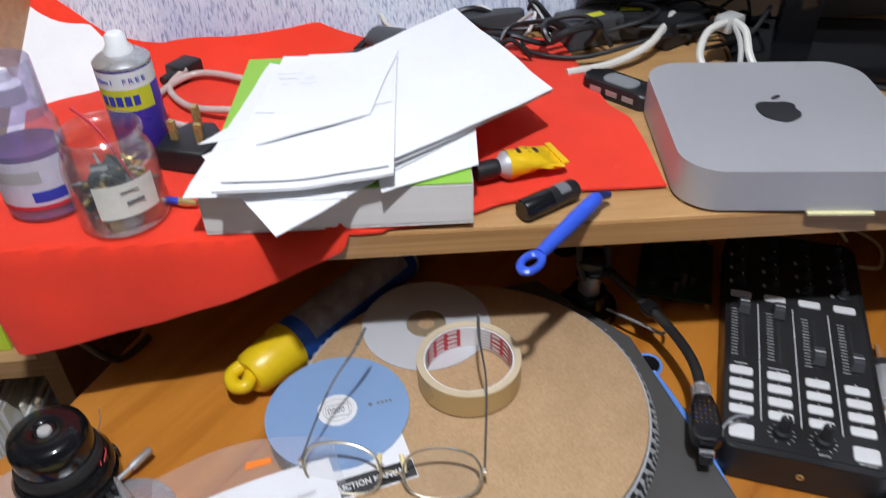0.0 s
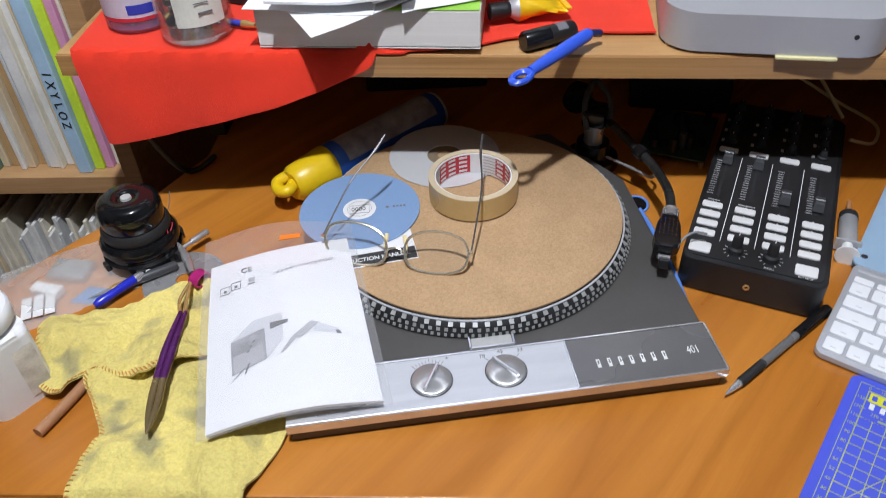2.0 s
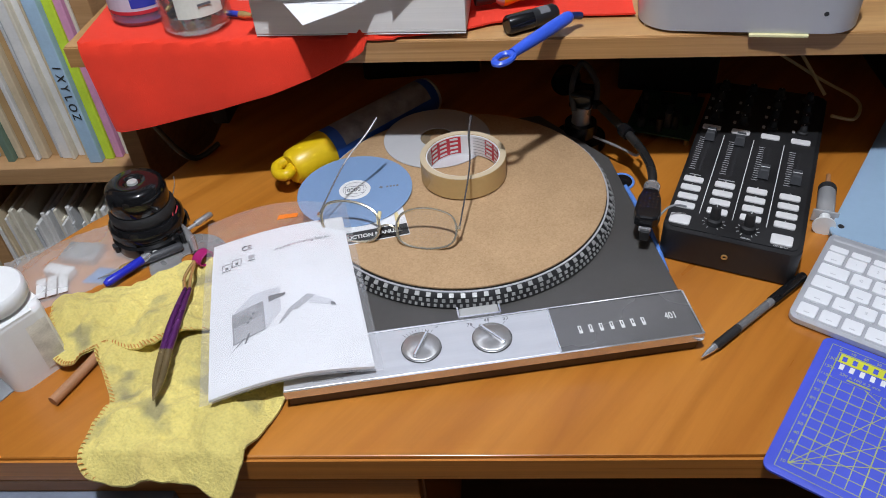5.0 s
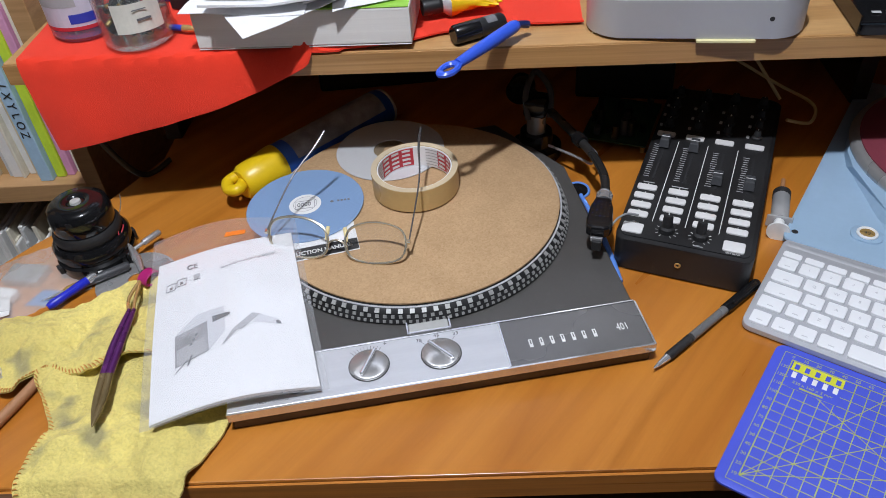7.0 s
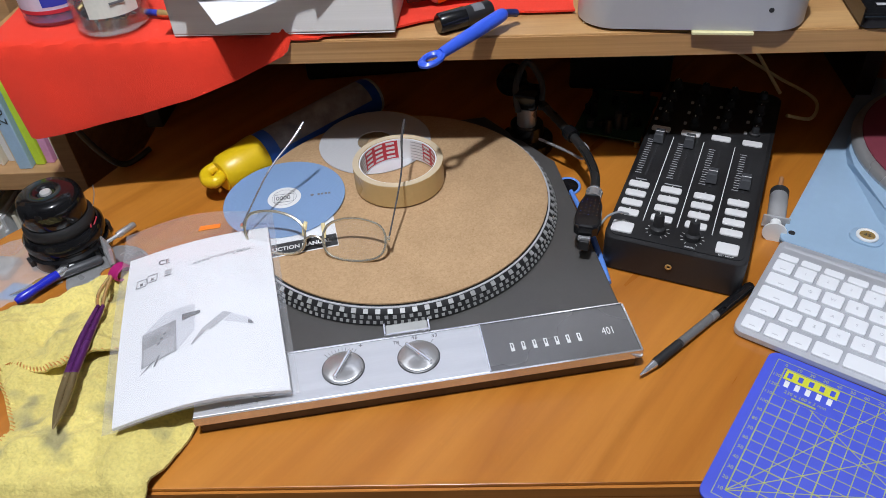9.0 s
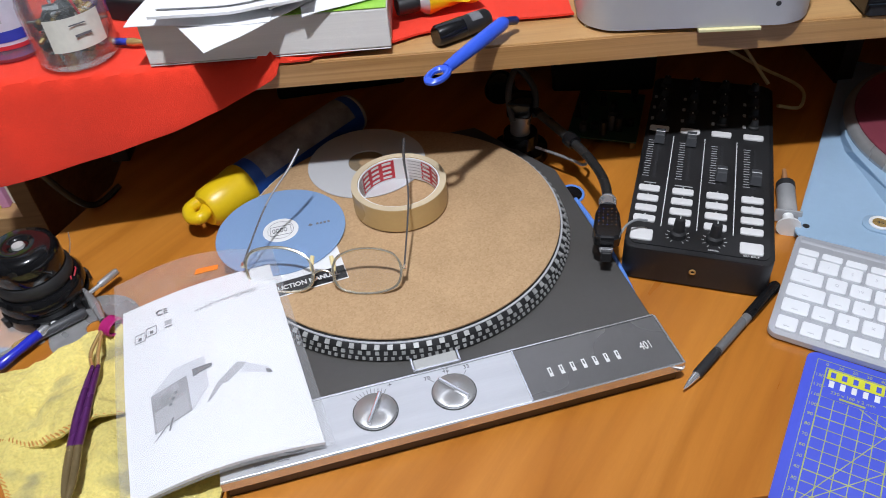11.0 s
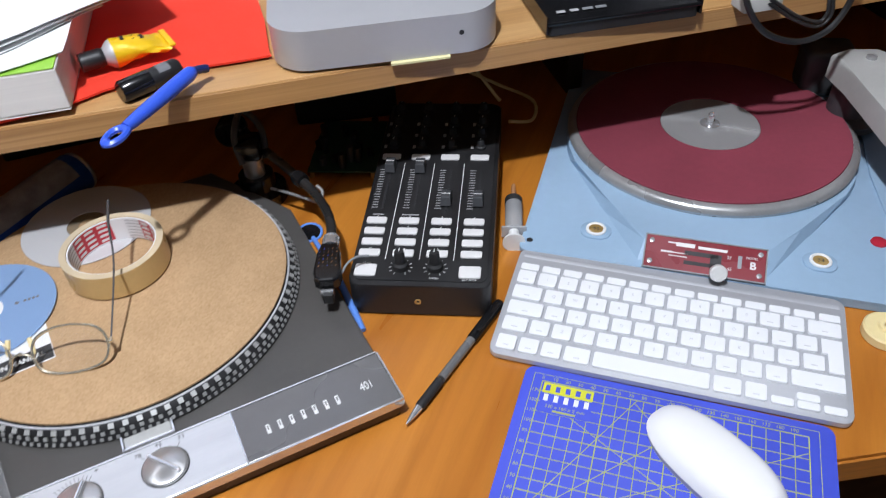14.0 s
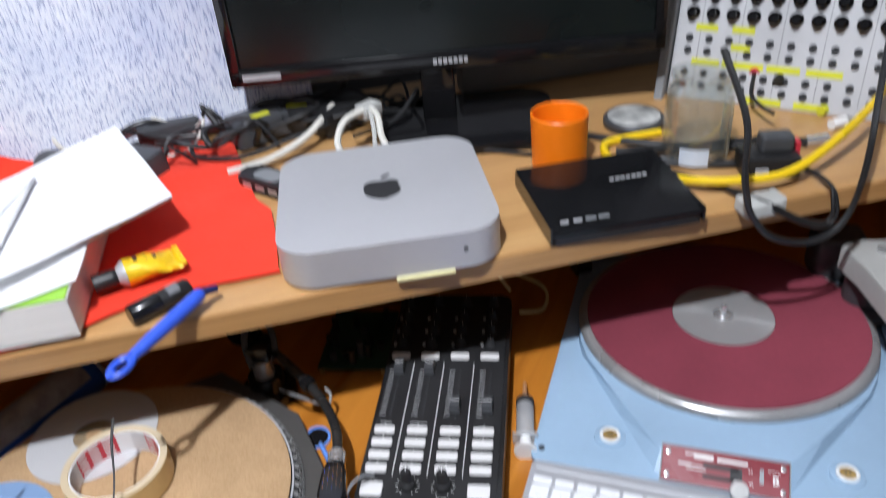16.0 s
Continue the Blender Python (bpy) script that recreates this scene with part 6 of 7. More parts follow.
lab = [[bm.verts.new((0.0334 * math.cos(radians(a)), 0.0334 * math.sin(radians(a)), z)) for z in (0.019, 0.046)] for a in range(-100, -19, 6)]
for p, q in zip(lab, lab[1:]):
    bm.faces.new((p[0], q[0], q[1], p[1]))
jl = part("label", bm, plain("cream_label", (0.74, 0.72, 0.64), 0.7), jar, "cream paper label")
for z, w, a in ((0.0395, 0.013, -58), (0.030, 0.013, -54)):
    part("print_bar", moved(block(w, 0.0003, 0.0009 if z > 0.035 else 0.0020), pose(0.0342 * math.cos(radians(a)), 0.0342 * math.sin(radians(a)), z, 0, 0, a + 90)), PRINT_GREY, jar)

# violet bottle with a pump cap
vb = thing("cleaner_bottle", pose(-0.1922, 0.5073, FZ, 0, 0, -5) @ Matrix.Diagonal((1.08, 0.9, 1, 1)), "clear bottle of violet liquid with a label", "bottle")
part("bottle", lathe([(0, 0), (0.024, 0), (0.0265, 0.003), (0.0265, 0.070), (0.022, 0.082), (0.013, 0.089), (0.012, 0.094), (0, 0.094)], 48), VIOLET_PET, vb, smooth=True)
part("liquid", lathe([(0, 0.002), (0.0245, 0.003), (0.0245, 0.056), (0, 0.056)], 40), VIOLET_FLUID, vb, smooth=True)
part("cap", lathe([(0, 0.090), (0.0135, 0.090), (0.0135, 0.102), (0.009, 0.106), (0.008, 0.112), (0, 0.112)], 32), WHITE, vb, smooth=True)
part("overcap", ring(0.0225, 0.0235, 0.040, 48, 0.0004, 0.080), VIOLET_PET, vb, smooth=True)


def wrap(r, a0, a1, z0, z1, n=14):
    b = bmesh.new()
    c = [[b.verts.new((r * math.cos(radians(a0 + (a1 - a0) * i / n)), r * math.sin(radians(a0 + (a1 - a0) * i / n)), z)) for z in (z0, z1)] for i in range(n + 1)]
    for p, q in zip(c, c[1:]):
        b.faces.new((p[0], q[0], q[1], p[1]))
    return b


part("label", wrap(0.0267, -150, -20, 0.014, 0.052), plain("lilac_label", (0.60, 0.58, 0.68), 0.4), vb)
part("label_blue", wrap(0.0269, -80, -30, 0.018, 0.027), PRINT_BLUE, vb)
part("label_red", wrap(0.0269, -150, -30, 0.0115, 0.0150), PRINT_RED, vb)
part("label_grey", wrap(0.0269, -140, -60, 0.034, 0.044), PRINT_LIGHT, vb)

# spray lubricant can
sp = thing("spray_can", pose(-0.1330, 0.590, FZ, 0, 0, -8) @ Matrix.Diagonal((0.85, 0.85, 0.72, 1)), "white, yellow and blue spray can with a white nozzle", "spray can")
part("can", lathe([(0, 0), (0.0255, 0), (0.0265, 0.002), (0.0265, 0.108), (0.024, 0.112), (0, 0.112)], 48), plain("violet_blue_can", (0.05, 0.03, 0.32), 0.3), sp, smooth=True)
part("yellow_band", wrap(0.0267, -170, -20, 0.062, 0.088), PRINT_YELLOW, sp)
part("white_band", wrap(0.0267, -180, 180, 0.088, 0.1078, 40), PRINT_WHITE, sp)
part("dome", lathe([(0, 0.110), (0.0268, 0.110), (0.0268, 0.113), (0.022, 0.118), (0.016, 0.121), (0, 0.121)], 48), STEEL, sp, smooth=True)
part("nozzle", lathe([(0, 0.119), (0.0135, 0.119), (0.0135, 0.125), (0.010, 0.130), (0.0095, 0.140), (0.007, 0.143), (0, 0.143)], 32), WHITE, sp, smooth=True)
def curved_words(txt, r, z, size, amid, step, material, parent):
    for k, ch in enumerate(txt):
        if ch == " ":
            continue
        a = amid + (k - (len(txt) - 1) / 2) * step
        words(ch, size, material, parent, pose(r * math.cos(radians(a)), r * math.sin(radians(a)), z, 90, 0, a + 90))


curved_words("20ml FREE", 0.0269, 0.0975, 0.0085, -85, 13, PRINT_BLUE, sp)
for k in range(5):
    a = -125 + 17 * k
    part("name_mark", moved(block(0.0058, 0.0004, 0.0115), pose(0.0269 * math.cos(radians(a)), 0.0269 * math.sin(radians(a)), 0.069, 0, 0, a + 90)), PRINT_BLUE, sp)

# red straw in the jar
single("straw", tube([(-0.1488, 0.5018, FZ + 0.083), (-0.1276, 0.4855, FZ + 0.070), (-0.1084, 0.4710, FZ + 0.030)], 0.0011, 8, 6), PRINT_RED, pose(0, 0, 0), "thin red plastic straw leaning in the jar", "straw", smooth=True)

# white cardboard box with a dark opening, leaning at the back
cb = thing("card_sleeve", pose(-0.2478, 0.7686, FZ + 0.012, 0, 0, 38), "white card box with an arched cut-out", "card box")
arch = [(0.075, -0.16), (0.075, 0.17), (-0.075, 0.17), (-0.075, -0.16)]
part("panel", moved(prism(arch, 0, 0.0015), pose(0, 0, 0.02, 28, 0, 0)), WHITE, cb)
part("panel", moved(prism([(0.062, -0.15), (0.062, 0.17), (-0.08, 0.17), (-0.08, -0.15)], 0, 0.0015), pose(-0.03, 0.02, 0.035, 30, -6, 6)), WHITE, cb)
part("opening", moved(prism([(0.034 * math.cos(t), 0.07 * math.sin(t)) for t in np.linspace(0, 6.1, 30)], 0, 0.0008), pose(-0.02, 0.075, 0.063, 30, -3, 0)), DARK_GREY, cb)

# mains plug with clear flex
pg = thing("mains_plug", pose(-0.0870, 0.5644, FZ, 0, 0, -18), "black three-pin mains plug lying pins up", "plug")
part("body", prism([(-0.024, -0.022), (0.022, -0.026), (0.026, 0.006), (0.008, 0.028), (-0.014, 0.026), (-0.026, 0.004)], 0, 0.020, 0.004, 3), BLACK, pg, smooth=True)
for px, py in ((-0.012, -0.006), (0.012, -0.008)):
    part("pin", block(0.0064, 0.004, 0.018, (px, py, 0.019), 0.0006), BRASS, pg)
part("pin", block(0.004, 0.008, 0.022, (0.0, 0.014, 0.019), 0.0006), BRASS, pg)
CLEAR = plain("clear_flex", (0.55, 0.42, 0.38), 0.25)
single("flex_cable", tube([(-0.0793, 0.5856, FZ + 0.012), (-0.1370, 0.6385, FZ + 0.006), (-0.1351, 0.6867, FZ + 0.006), (-0.1033, 0.7127, FZ + 0.010), (-0.0552, 0.6934, FZ + 0.008), (-0.0504, 0.6722, FZ + 0.012)], 0.0034, 10, 8), CLEAR, pose(0, 0, 0), "clear plastic mains flex", "cable", smooth=True)
single("flex_cable", tube([(-0.1159, 0.7156, FZ + 0.014), (-0.1293, 0.6915, FZ + 0.006), (-0.1033, 0.6482, FZ + 0.006), (-0.0600, 0.6222, FZ + 0.012), (-0.0407, 0.6145, FZ + 0.012)], 0.0034, 10, 8), CLEAR, pose(0, 0, 0), "clear plastic mains flex", "cable", smooth=True)
ip = thing("appliance_connector", pose(-0.1197, 0.7271, FZ, 0, 0, -35), "black appliance connector on the cloth", "connector")
part("body", block(0.024, 0.03, 0.018, (0, 0, 0), 0.003), BLACK, ip, smooth=True)
part("neck", moved(lathe([(0, 0), (0.006, 0), (0.0045, 0.016), (0, 0.016)], 14), pose(0, -0.014, 0.009, 90, 0, 0)), BLACK, ip, smooth=True)
pc = thing("ballpoint_refill", pose(-0.0889, 0.4912, FZ + 0.004, 0, 0, 160), "blue and brass connector pin beside the book", "connector")
part("blue_sleeve", rod([(0, 0.0), (0.003, 0.0), (0.003, 0.014), (0, 0.014)], 12), PRINT_BLUE, pc)
part("brass_end", rod([(0, -0.014), (0.0022, -0.014), (0.0036, -0.006), (0.0036, 0.0), (0, 0.0)], 12), BRASS, pc, smooth=True)

# glue tube
gt = thing("glue_tube", pose(0.1393, 0.4859, FZ + 0.011, 0, 0, 15) @ Matrix.Diagonal((0.84, 0.9, 0.9, 1)), "squeezed yellow glue tube with a black cap", "glue tube")
part("cap", rod([(0, 0), (0.0085, 0)] + [(0.0088 if k % 2 else 0.0082, 0.002 + 0.0018 * k) for k in range(11)] + [(0.0075, 0.023), (0, 0.023)], 20), BLACK, gt, smooth=True)
part("shoulder", rod([(0, 0.022), (0.007, 0.022), (0.0125, 0.029), (0.0128, 0.032), (0, 0.032)], 28), ALU, gt, smooth=True)


def tube_body(u, v):
    a = 2 * math.pi * u
    w = 0.0128 + 0.006 * v
    h = 0.0128 * (1 - v) ** 0.8 + 0.0012
    cr = 0.0025 * noise.noise((3 * math.cos(a), 3 * math.sin(a), 6 * v)) * v * 1.6
    return (0.031 + 0.052 * v, (w + cr) * math.cos(a), (h + cr) * math.sin(a) + 0.003 * v * math.sin(5 * v))


part("tube", sheet(tube_body, 32, 14), YELLOW_FOIL, gt, smooth=True)
part("crimp", block(0.006, 0.037, 0.0022, (0.0845, 0, -0.001), 0.0006), YELLOW_FOIL, gt)
part("print_band", moved(wrap(0.0133, 30, 150, 0.004, 0.007), pose(0.031, 0, 0, 0, 90, 0)), PRINT_RED, gt)
for k in range(3):
    part("name_mark", block(0.004, 0.008, 0.0004, (0.043 + 0.009 * k, 0.0, 0.0118 - 0.0018 * k)), PRINT_BLACK, gt)

# marker pen and blue spoon tool
mk = thing("marker_pen", pose(0.1670, 0.4400, S + 0.0092, 0, 0, 27) @ Matrix.Diagonal((0.85, 1, 1, 1)), "fat black marker pen on the shelf edge", "marker pen")
part("cap", rod([(0, 0), (0.0075, 0), (0.0088, 0.002), (0.009, 0.03), (0, 0.03)], 24), BLACK_GLOSS, mk, smooth=True)
part("barrel", rod([(0, 0.03), (0.0085, 0.03), (0.0085, 0.058), (0.007, 0.061), (0, 0.061)], 24), BLACK, mk, smooth=True)
part("label", moved(wrap(0.0087, 130, 230, 0.038, 0.050), pose(0, 0, 0, 0, 90, 0)), PRINT_GREY, mk)
st = thing("plastic_spoon", pose(0, 0, 0), "blue plastic tool handle with an eyelet, over the shelf edge", "tool handle")
e0, e1 = Vector((0.1623, 0.3822, 0.9516)), Vector((0.2200, 0.4363, 0.9602))
dd = (e1 - e0).normalized()
part("eyelet", moved(ring(0.0038, 0.0086, 0.0052, 36, 0.0016, -0.0026), Matrix.Translation(e0) @ dd.to_track_quat("X", "Z").to_matrix().to_4x4() @ Matrix.Diagonal((1.5, 1, 1, 1))), BLUE, st, smooth=True)
part("stem", tube([e0 + dd * 0.0105, e0.lerp(e1, 0.35), e0.lerp(e1, 0.7), e1, e1 + dd * 0.006], 0.006, 14, 6, False, (0.0042, 0.0052, 0.0060, 0.0058, 0.0036)), BLUE, st, smooth=True)
part("shank", tube([e1 + dd * 0.004, e1 + dd * 0.009 + Vector((0.002, 0.001, -0.002)), e1 + dd * 0.014 + Vector((0.004, 0.002, -0.005))], 0.0034, 10, 5), plain("dark_blue_plastic", (0.01, 0.02, 0.10), 0.35), st, smooth=True)

# small computer
mini = thing("mini_computer", pose(0.3908, 0.5095, S, 0, 0, -8.9) @ Matrix.Diagonal((0.948, 0.948, 0.948, 1)), "square silver aluminium mini computer", "computer")
part("foot", lathe([(0, 0), (0.080, 0), (0.082, 0.003), (0, 0.003)], 64), BLACK, mini, smooth=True)
part("case", prism(rrect(0.197, 0.197, 0.034, 14), 0.003, 0.0385, 0.0016, 3), ALU, mini, smooth=True)
blob = [(0.0205 * (1 - 0.13 * math.cos(2 * t)) * math.cos(t) * (1.0 + 0.05 * math.sin(t)), 0.0185 * math.sin(t) - 0.0030 * abs(math.sin(t)) * math.exp(-(math.cos(t) / 0.35) ** 2)) for t in np.linspace(0, 2 * math.pi, 48, False)]
bite = [(x if not (x > 0 and math.hypot(x - 0.0255, y - 0.004) < 0.0100) else 0.0255 - math.sqrt(max(0, 0.0100 ** 2 - (y - 0.004) ** 2)), y) for x, y in blob]
part("emblem", prism(bite, 0, 0.00012), PRINT_BLACK, mini, mat=pose(0.0, 0.0, 0.0386))
part("emblem_leaf", moved(prism([(0.0062 * math.cos(t), 0.0024 * math.sin(t)) for t in np.linspace(0, 6.0, 18)], 0, 0.00012), pose(0.0045, 0.0245, 0.0386, 0, 0, 42)), PRINT_BLACK, mini)
part("sensor", moved(lathe([(0, 0), (0.0022, 0), (0.0022, 0.0003), (0, 0.0003)], 16), pose(0.0625, -0.0986, 0.022, 90, 0, 0)), PRINT_BLACK, mini)
single("sticky_note_pad", block(0.065, 0.05, 0.0022, (0, 0, 0), 0.0003), plain("pale_yellow_paper", (0.72, 0.66, 0.36), 0.8), pose(0.4030, 0.4300, S + 0.0003, 0, 0, -8) @ Matrix.Diagonal((0.75, 0.8, 1, 1)), "pale yellow sticky note pad under the computer", "sticky notes")
single("sticky_note", block(0.009, 0.014, 0.0012), plain("buff_paper", (0.70, 0.60, 0.38), 0.8), pose(0.297, 0.452, S + 0.0003, 0, 0, -8), "buff paper slip under the cloth", "paper slip")

# optical drive
dv = thing("optical_drive", pose(0.5858, 0.4600, S, 0, 0, -6.5) @ Matrix.Diagonal((0.946, 0.80, 1.15, 1)), "glossy black slim external disc drive", "disc drive")
wedge = sheet(lambda u, v: (-0.0725 + 0.145 * u, -0.073 + 0.142 * v, 0.0105 + 0.0065 * math.sin(min(1, v * 1.25) * math.pi / 2)), 4, 14, 0.0)
part("lid", wedge, BLACK_GLOSS, dv, smooth=True)
part("body", prism(rrect(0.143, 0.140, 0.006, 5, 0, -0.002), 0.0, 0.0104, 0.0008), BLACK, dv, smooth=True)
part("rim", tube([(-0.0725, -0.073, 0.0098), (0.0725, -0.073, 0.0098)], 0.0016, 8, 2), BLACK_GLOSS, dv)
part("left_side", prism([(-0.0735, -0.073), (-0.0715, -0.073), (-0.0715, 0.069), (-0.0735, 0.069)], 0.002, 0.0155), BLACK_GLOSS, dv)
part("right_side", prism([(0.0735, -0.073), (0.0715, -0.073), (0.0715, 0.069), (0.0735, 0.069)], 0.002, 0.0135), BLACK_GLOSS, dv)
for k, w in enumerate((0.008, 0.008, 0.010, 0.010)):
    part("badge", block(w, 0.0055, 0.0002, (-0.056 + 0.0125 * k, -0.056, 0.0128)), PRINT_LIGHT if k < 2 else MID_GREY, dv)
for k in range(7):
    part("name_mark", block(0.0042, 0.0050, 0.0002, (0.010 + 0.0056 * k, 0.010, 0.01665)), PRINT_LIGHT, dv)

# orange cup, jar, coin-like disc
cup = single("plastic_cup", lathe([(0, 0), (0.0255, 0), (0.027, 0.0015), (0.0285, 0.056), (0.0275, 0.057), (0.0262, 0.056), (0.0250, 0.003), (0, 0.003)], 56, False), ORANGE, pose(0.5811, 0.5491, S + 0.0003), "bright orange plastic cup on the shelf", "cup", smooth=True)
j2 = thing("glass_jar", pose(0.7093, 0.5073, S), "empty clear glass jar with a torn label", "jar")
part("glass", lathe([(0.0, 0.0), (0.028, 0.0), (0.0315, 0.003), (0.032, 0.008), (0.032, 0.066), (0.030, 0.073), (0.0265, 0.078), (0.0265, 0.083), (0.0285, 0.085), (0.0285, 0.089), (0.0265, 0.090), (0.0252, 0.088), (0.0248, 0.078), (0.028, 0.072), (0.030, 0.065), (0.030, 0.008), (0.027, 0.0045), (0.0, 0.004)], 56, False), GLASS, j2, smooth=True)
part("torn_label", wrap(0.0322, -60, 10, 0.008, 0.05, 8), glassy("torn_label_film", (0.80, 0.86, 0.80), 0.3, 0.5), j2)
part("lower_label", wrap(0.0322, -150, -100, 0.004, 0.022, 8), plain("pale_blue_label", (0.60, 0.66, 0.74), 0.6), j2)
wt = thing("round_dial", pose(0.6937, 0.6014, S), "round silver dial with a dark rim", "dial")
part("case", lathe([(0, 0), (0.031, 0), (0.033, 0.003), (0.033, 0.009), (0.031, 0.0115), (0, 0.0115)], 48), DARK_GREY, wt, smooth=True)
part("face", lathe([(0, 0.0114), (0.0285, 0.0114), (0.027, 0.0124), (0, 0.0124)], 48), plain("speckled_dial", (0.50, 0.50, 0.48), 0.4, 0.2, 0.5, 240, 0), wt, smooth=True)
pa = thing("power_adaptor", pose(0.7009, 0.3927, S, 0, 0, -4) @ Matrix.Diagonal((0.46, 0.8, 0.8, 1)), "light grey flat plug adaptor at the shelf edge", "adaptor")
part("body", prism(rrect(0.075, 0.03, 0.004, 4), 0, 0.015, 0.002), LIGHT_GREY, pa, smooth=True)
part("end", block(0.012, 0.026, 0.017, (0.038, 0, 0), 0.002), LIGHT_GREY, pa)
fan = thing("connector_block", pose(0.7511, 0.4507, S, 0, 0, -20), "black plastic connector block with leads", "connector")
part("body", block(0.052, 0.036, 0.022, (0, 0, 0), 0.003), BLACK, fan, smooth=True)
part("clip", block(0.03, 0.02, 0.016, (0.006, 0.004, 0.022), 0.003), DARK_GREY, fan)
part("white_tab", block(0.012, 0.003, 0.006, (-0.01, -0.0185, 0.006)), PRINT_LIGHT, fan)
part("red_tab", block(0.004, 0.012, 0.012, (0.026, 0.004, 0.018)), PRINT_RED, fan)
for name, m, mat_, lab_ in (("jack_plug", pose(0.8789, 0.5326, S + 0.006, 0, 0, 12), PRINT_YELLOW, "yellow phono plug lying on the shelf"), ("jack_plug", pose(0.8645, 0.4989, S + 0.006, 0, 0, 5), WHITE, "white phono plug lying on the shelf"), ("jack_plug", pose(0.9107, 0.5230, S + 0.006, 0, 0, -5), WHITE, "white phono plug lying on the shelf")):
    jp = thing(name, m, lab_, "plug", "phono plugs on the shelf")
    part("sleeve", rod([(0, 0), (0.0055, 0), (0.0055, 0.018), (0, 0.018)], 16), mat_, jp, smooth=True)
    part("tip", rod([(0, 0.018), (0.0045, 0.018), (0.0045, 0.026), (0.0016, 0.026), (0.0016, 0.036), (0, 0.036)], 16), STEEL, jp, smooth=True)

# monitor
mn = thing("monitor", pose(0.5126, 0.6867, S, 0, 0, -14) @ Matrix.Diagonal((0.9, 0.9, 1, 1)), "black flat monitor, switched off, on a stand", "monitor")
part("stand_base", prism(rrect(0.22, 0.17, 0.03, 8, 0.02, 0.0), 0, 0.010, 0.004, 3), BLACK_GLOSS, mn, smooth=True)
part("stand_neck", block(0.042, 0.022, 0.10, (-0.015, 0.012, 0.008), 0.004), BLACK_GLOSS, mn, smooth=True)
part("housing", block(0.524, 0.026, 0.32, (0.0, 0.018, 0.072), 0.006, 3), BLACK, mn, smooth=True)
part("bezel", join(block(0.526, 0.010, 0.020, (0, 0, 0.070), 0.002), block(0.526, 0.010, 0.014, (0, 0, 0.378), 0.002), block(0.014, 0.010, 0.322, (-0.256, 0, 0.070), 0.002), block(0.014, 0.010, 0.322, (0.256, 0, 0.070), 0.002)), BLACK_GLOSS, mn, smooth=True)
part("screen", block(0.50, 0.004, 0.292, (0, 0.0025, 0.088)), SCREEN, mn)
for k in range(7):
    part("name_mark", block(0.0046, 0.0006, 0.0055, (-0.0165 + 0.0062 * k, -0.0054, 0.0775)), PRINT_LIGHT, mn)
part("sticker", block(0.046, 0.0006, 0.006, (-0.225, -0.0053, 0.078)), PRINT_LIGHT, mn)

# mixing desk standing in the corner
MA = -47.5
mx = thing("mixing_desk", pose(0.7667, 0.6571, S, 0, 0, MA) @ Matrix.Scale(0.86, 4), "grey mixing desk set on edge with rows of sockets", "mixer")
tilt = pose(0, 0, 0, 74, 0, 0)
MXW, MXH = 0.46, 0.34
part("panel", moved(block(MXW, MXH, 0.045, (MXW / 2, MXH / 2, -0.045), 0.004), tilt), plain("pale_grey_panel", (0.50, 0.50, 0.51), 0.45, 0, 0.06, 40, 0.05), mx)
part("side_cheek", moved(block(0.012, MXH + 0.02, 0.07, (-0.007, MXH / 2, -0.055), 0.003), tilt), MID_GREY, mx)
sock = None
for i in range(17):
    for j, yy in enumerate((0.020, 0.036, 0.064, 0.080)):
        m = tilt @ pose(0.020 + 0.0252 * i, yy, 0.0005)
        if sock is None:
            sock = part("socket", ring(0.0026, 0.0048, 0.0030, 18, 0.0004), DARK_GREY, mx, smooth=True, mat=m)
            hole = part("socket_hole", lathe([(0, 0), (0.0027, 0), (0.0027, 0.0006), (0, 0.0006)], 12), PRINT_BLACK, mx, mat=m)
        else:
            again(sock, m)
            again(hole, m)
knob0 = None
for i in range(17):
    for j in range(9):
        m = tilt @ pose(0.020 + 0.0252 * i, 0.112 + 0.024 * j, 0.0)
        if knob0 is None:
            knob0 = part("knob", lathe([(0, 0), (0.0085, 0), (0.0085, 0.003), (0.006, 0.005), (0.0052, 0.014), (0, 0.014)], 16), BLACK_GLOSS, mx, smooth=True, mat=m)
        else:
            again(knob0, m)
for (a, b, w) in ((0.040, 0.094, 0.028), (0.086, 0.094, 0.028), (0.086, 0.072, 0.024), (0.045, 0.050, 0.036), (0.092, 0.050, 0.052), (0.142, 0.050, 0.040), (0.190, 0.050, 0.042), (0.125, 0.008, 0.044), (0.182, 0.008, 0.040)):
    part("marker_tape", moved(block(w, 0.0085, 0.0006, (a, b, 0.0002)), tilt), PRINT_YELLOW, mx, "yellow marking tape")
for k in range(8):
    part("channel_line", moved(block(0.0006, MXH - 0.03, 0.0003, (0.0326 + 0.0504 * k, MXH / 2, 0.0002)), tilt), PRINT_GREY, mx)
tp = thing("test_lead", pose(0, 0, 0), "red and black test lead plugged in the mixing desk", "test lead")
part("red_plug", tube([(0.8529, 0.6145, S + 0.040), (0.8471, 0.6068, S + 0.042), (0.8375, 0.5952, S + 0.034)], 0.006, 12, 4), PRINT_RED, tp, smooth=True)
part("black_plug", tube([(0.8741, 0.5933, S + 0.036), (0.8645, 0.5837, S + 0.036), (0.8510, 0.5721, S + 0.028)], 0.006, 12, 4), BLACK, tp, smooth=True)
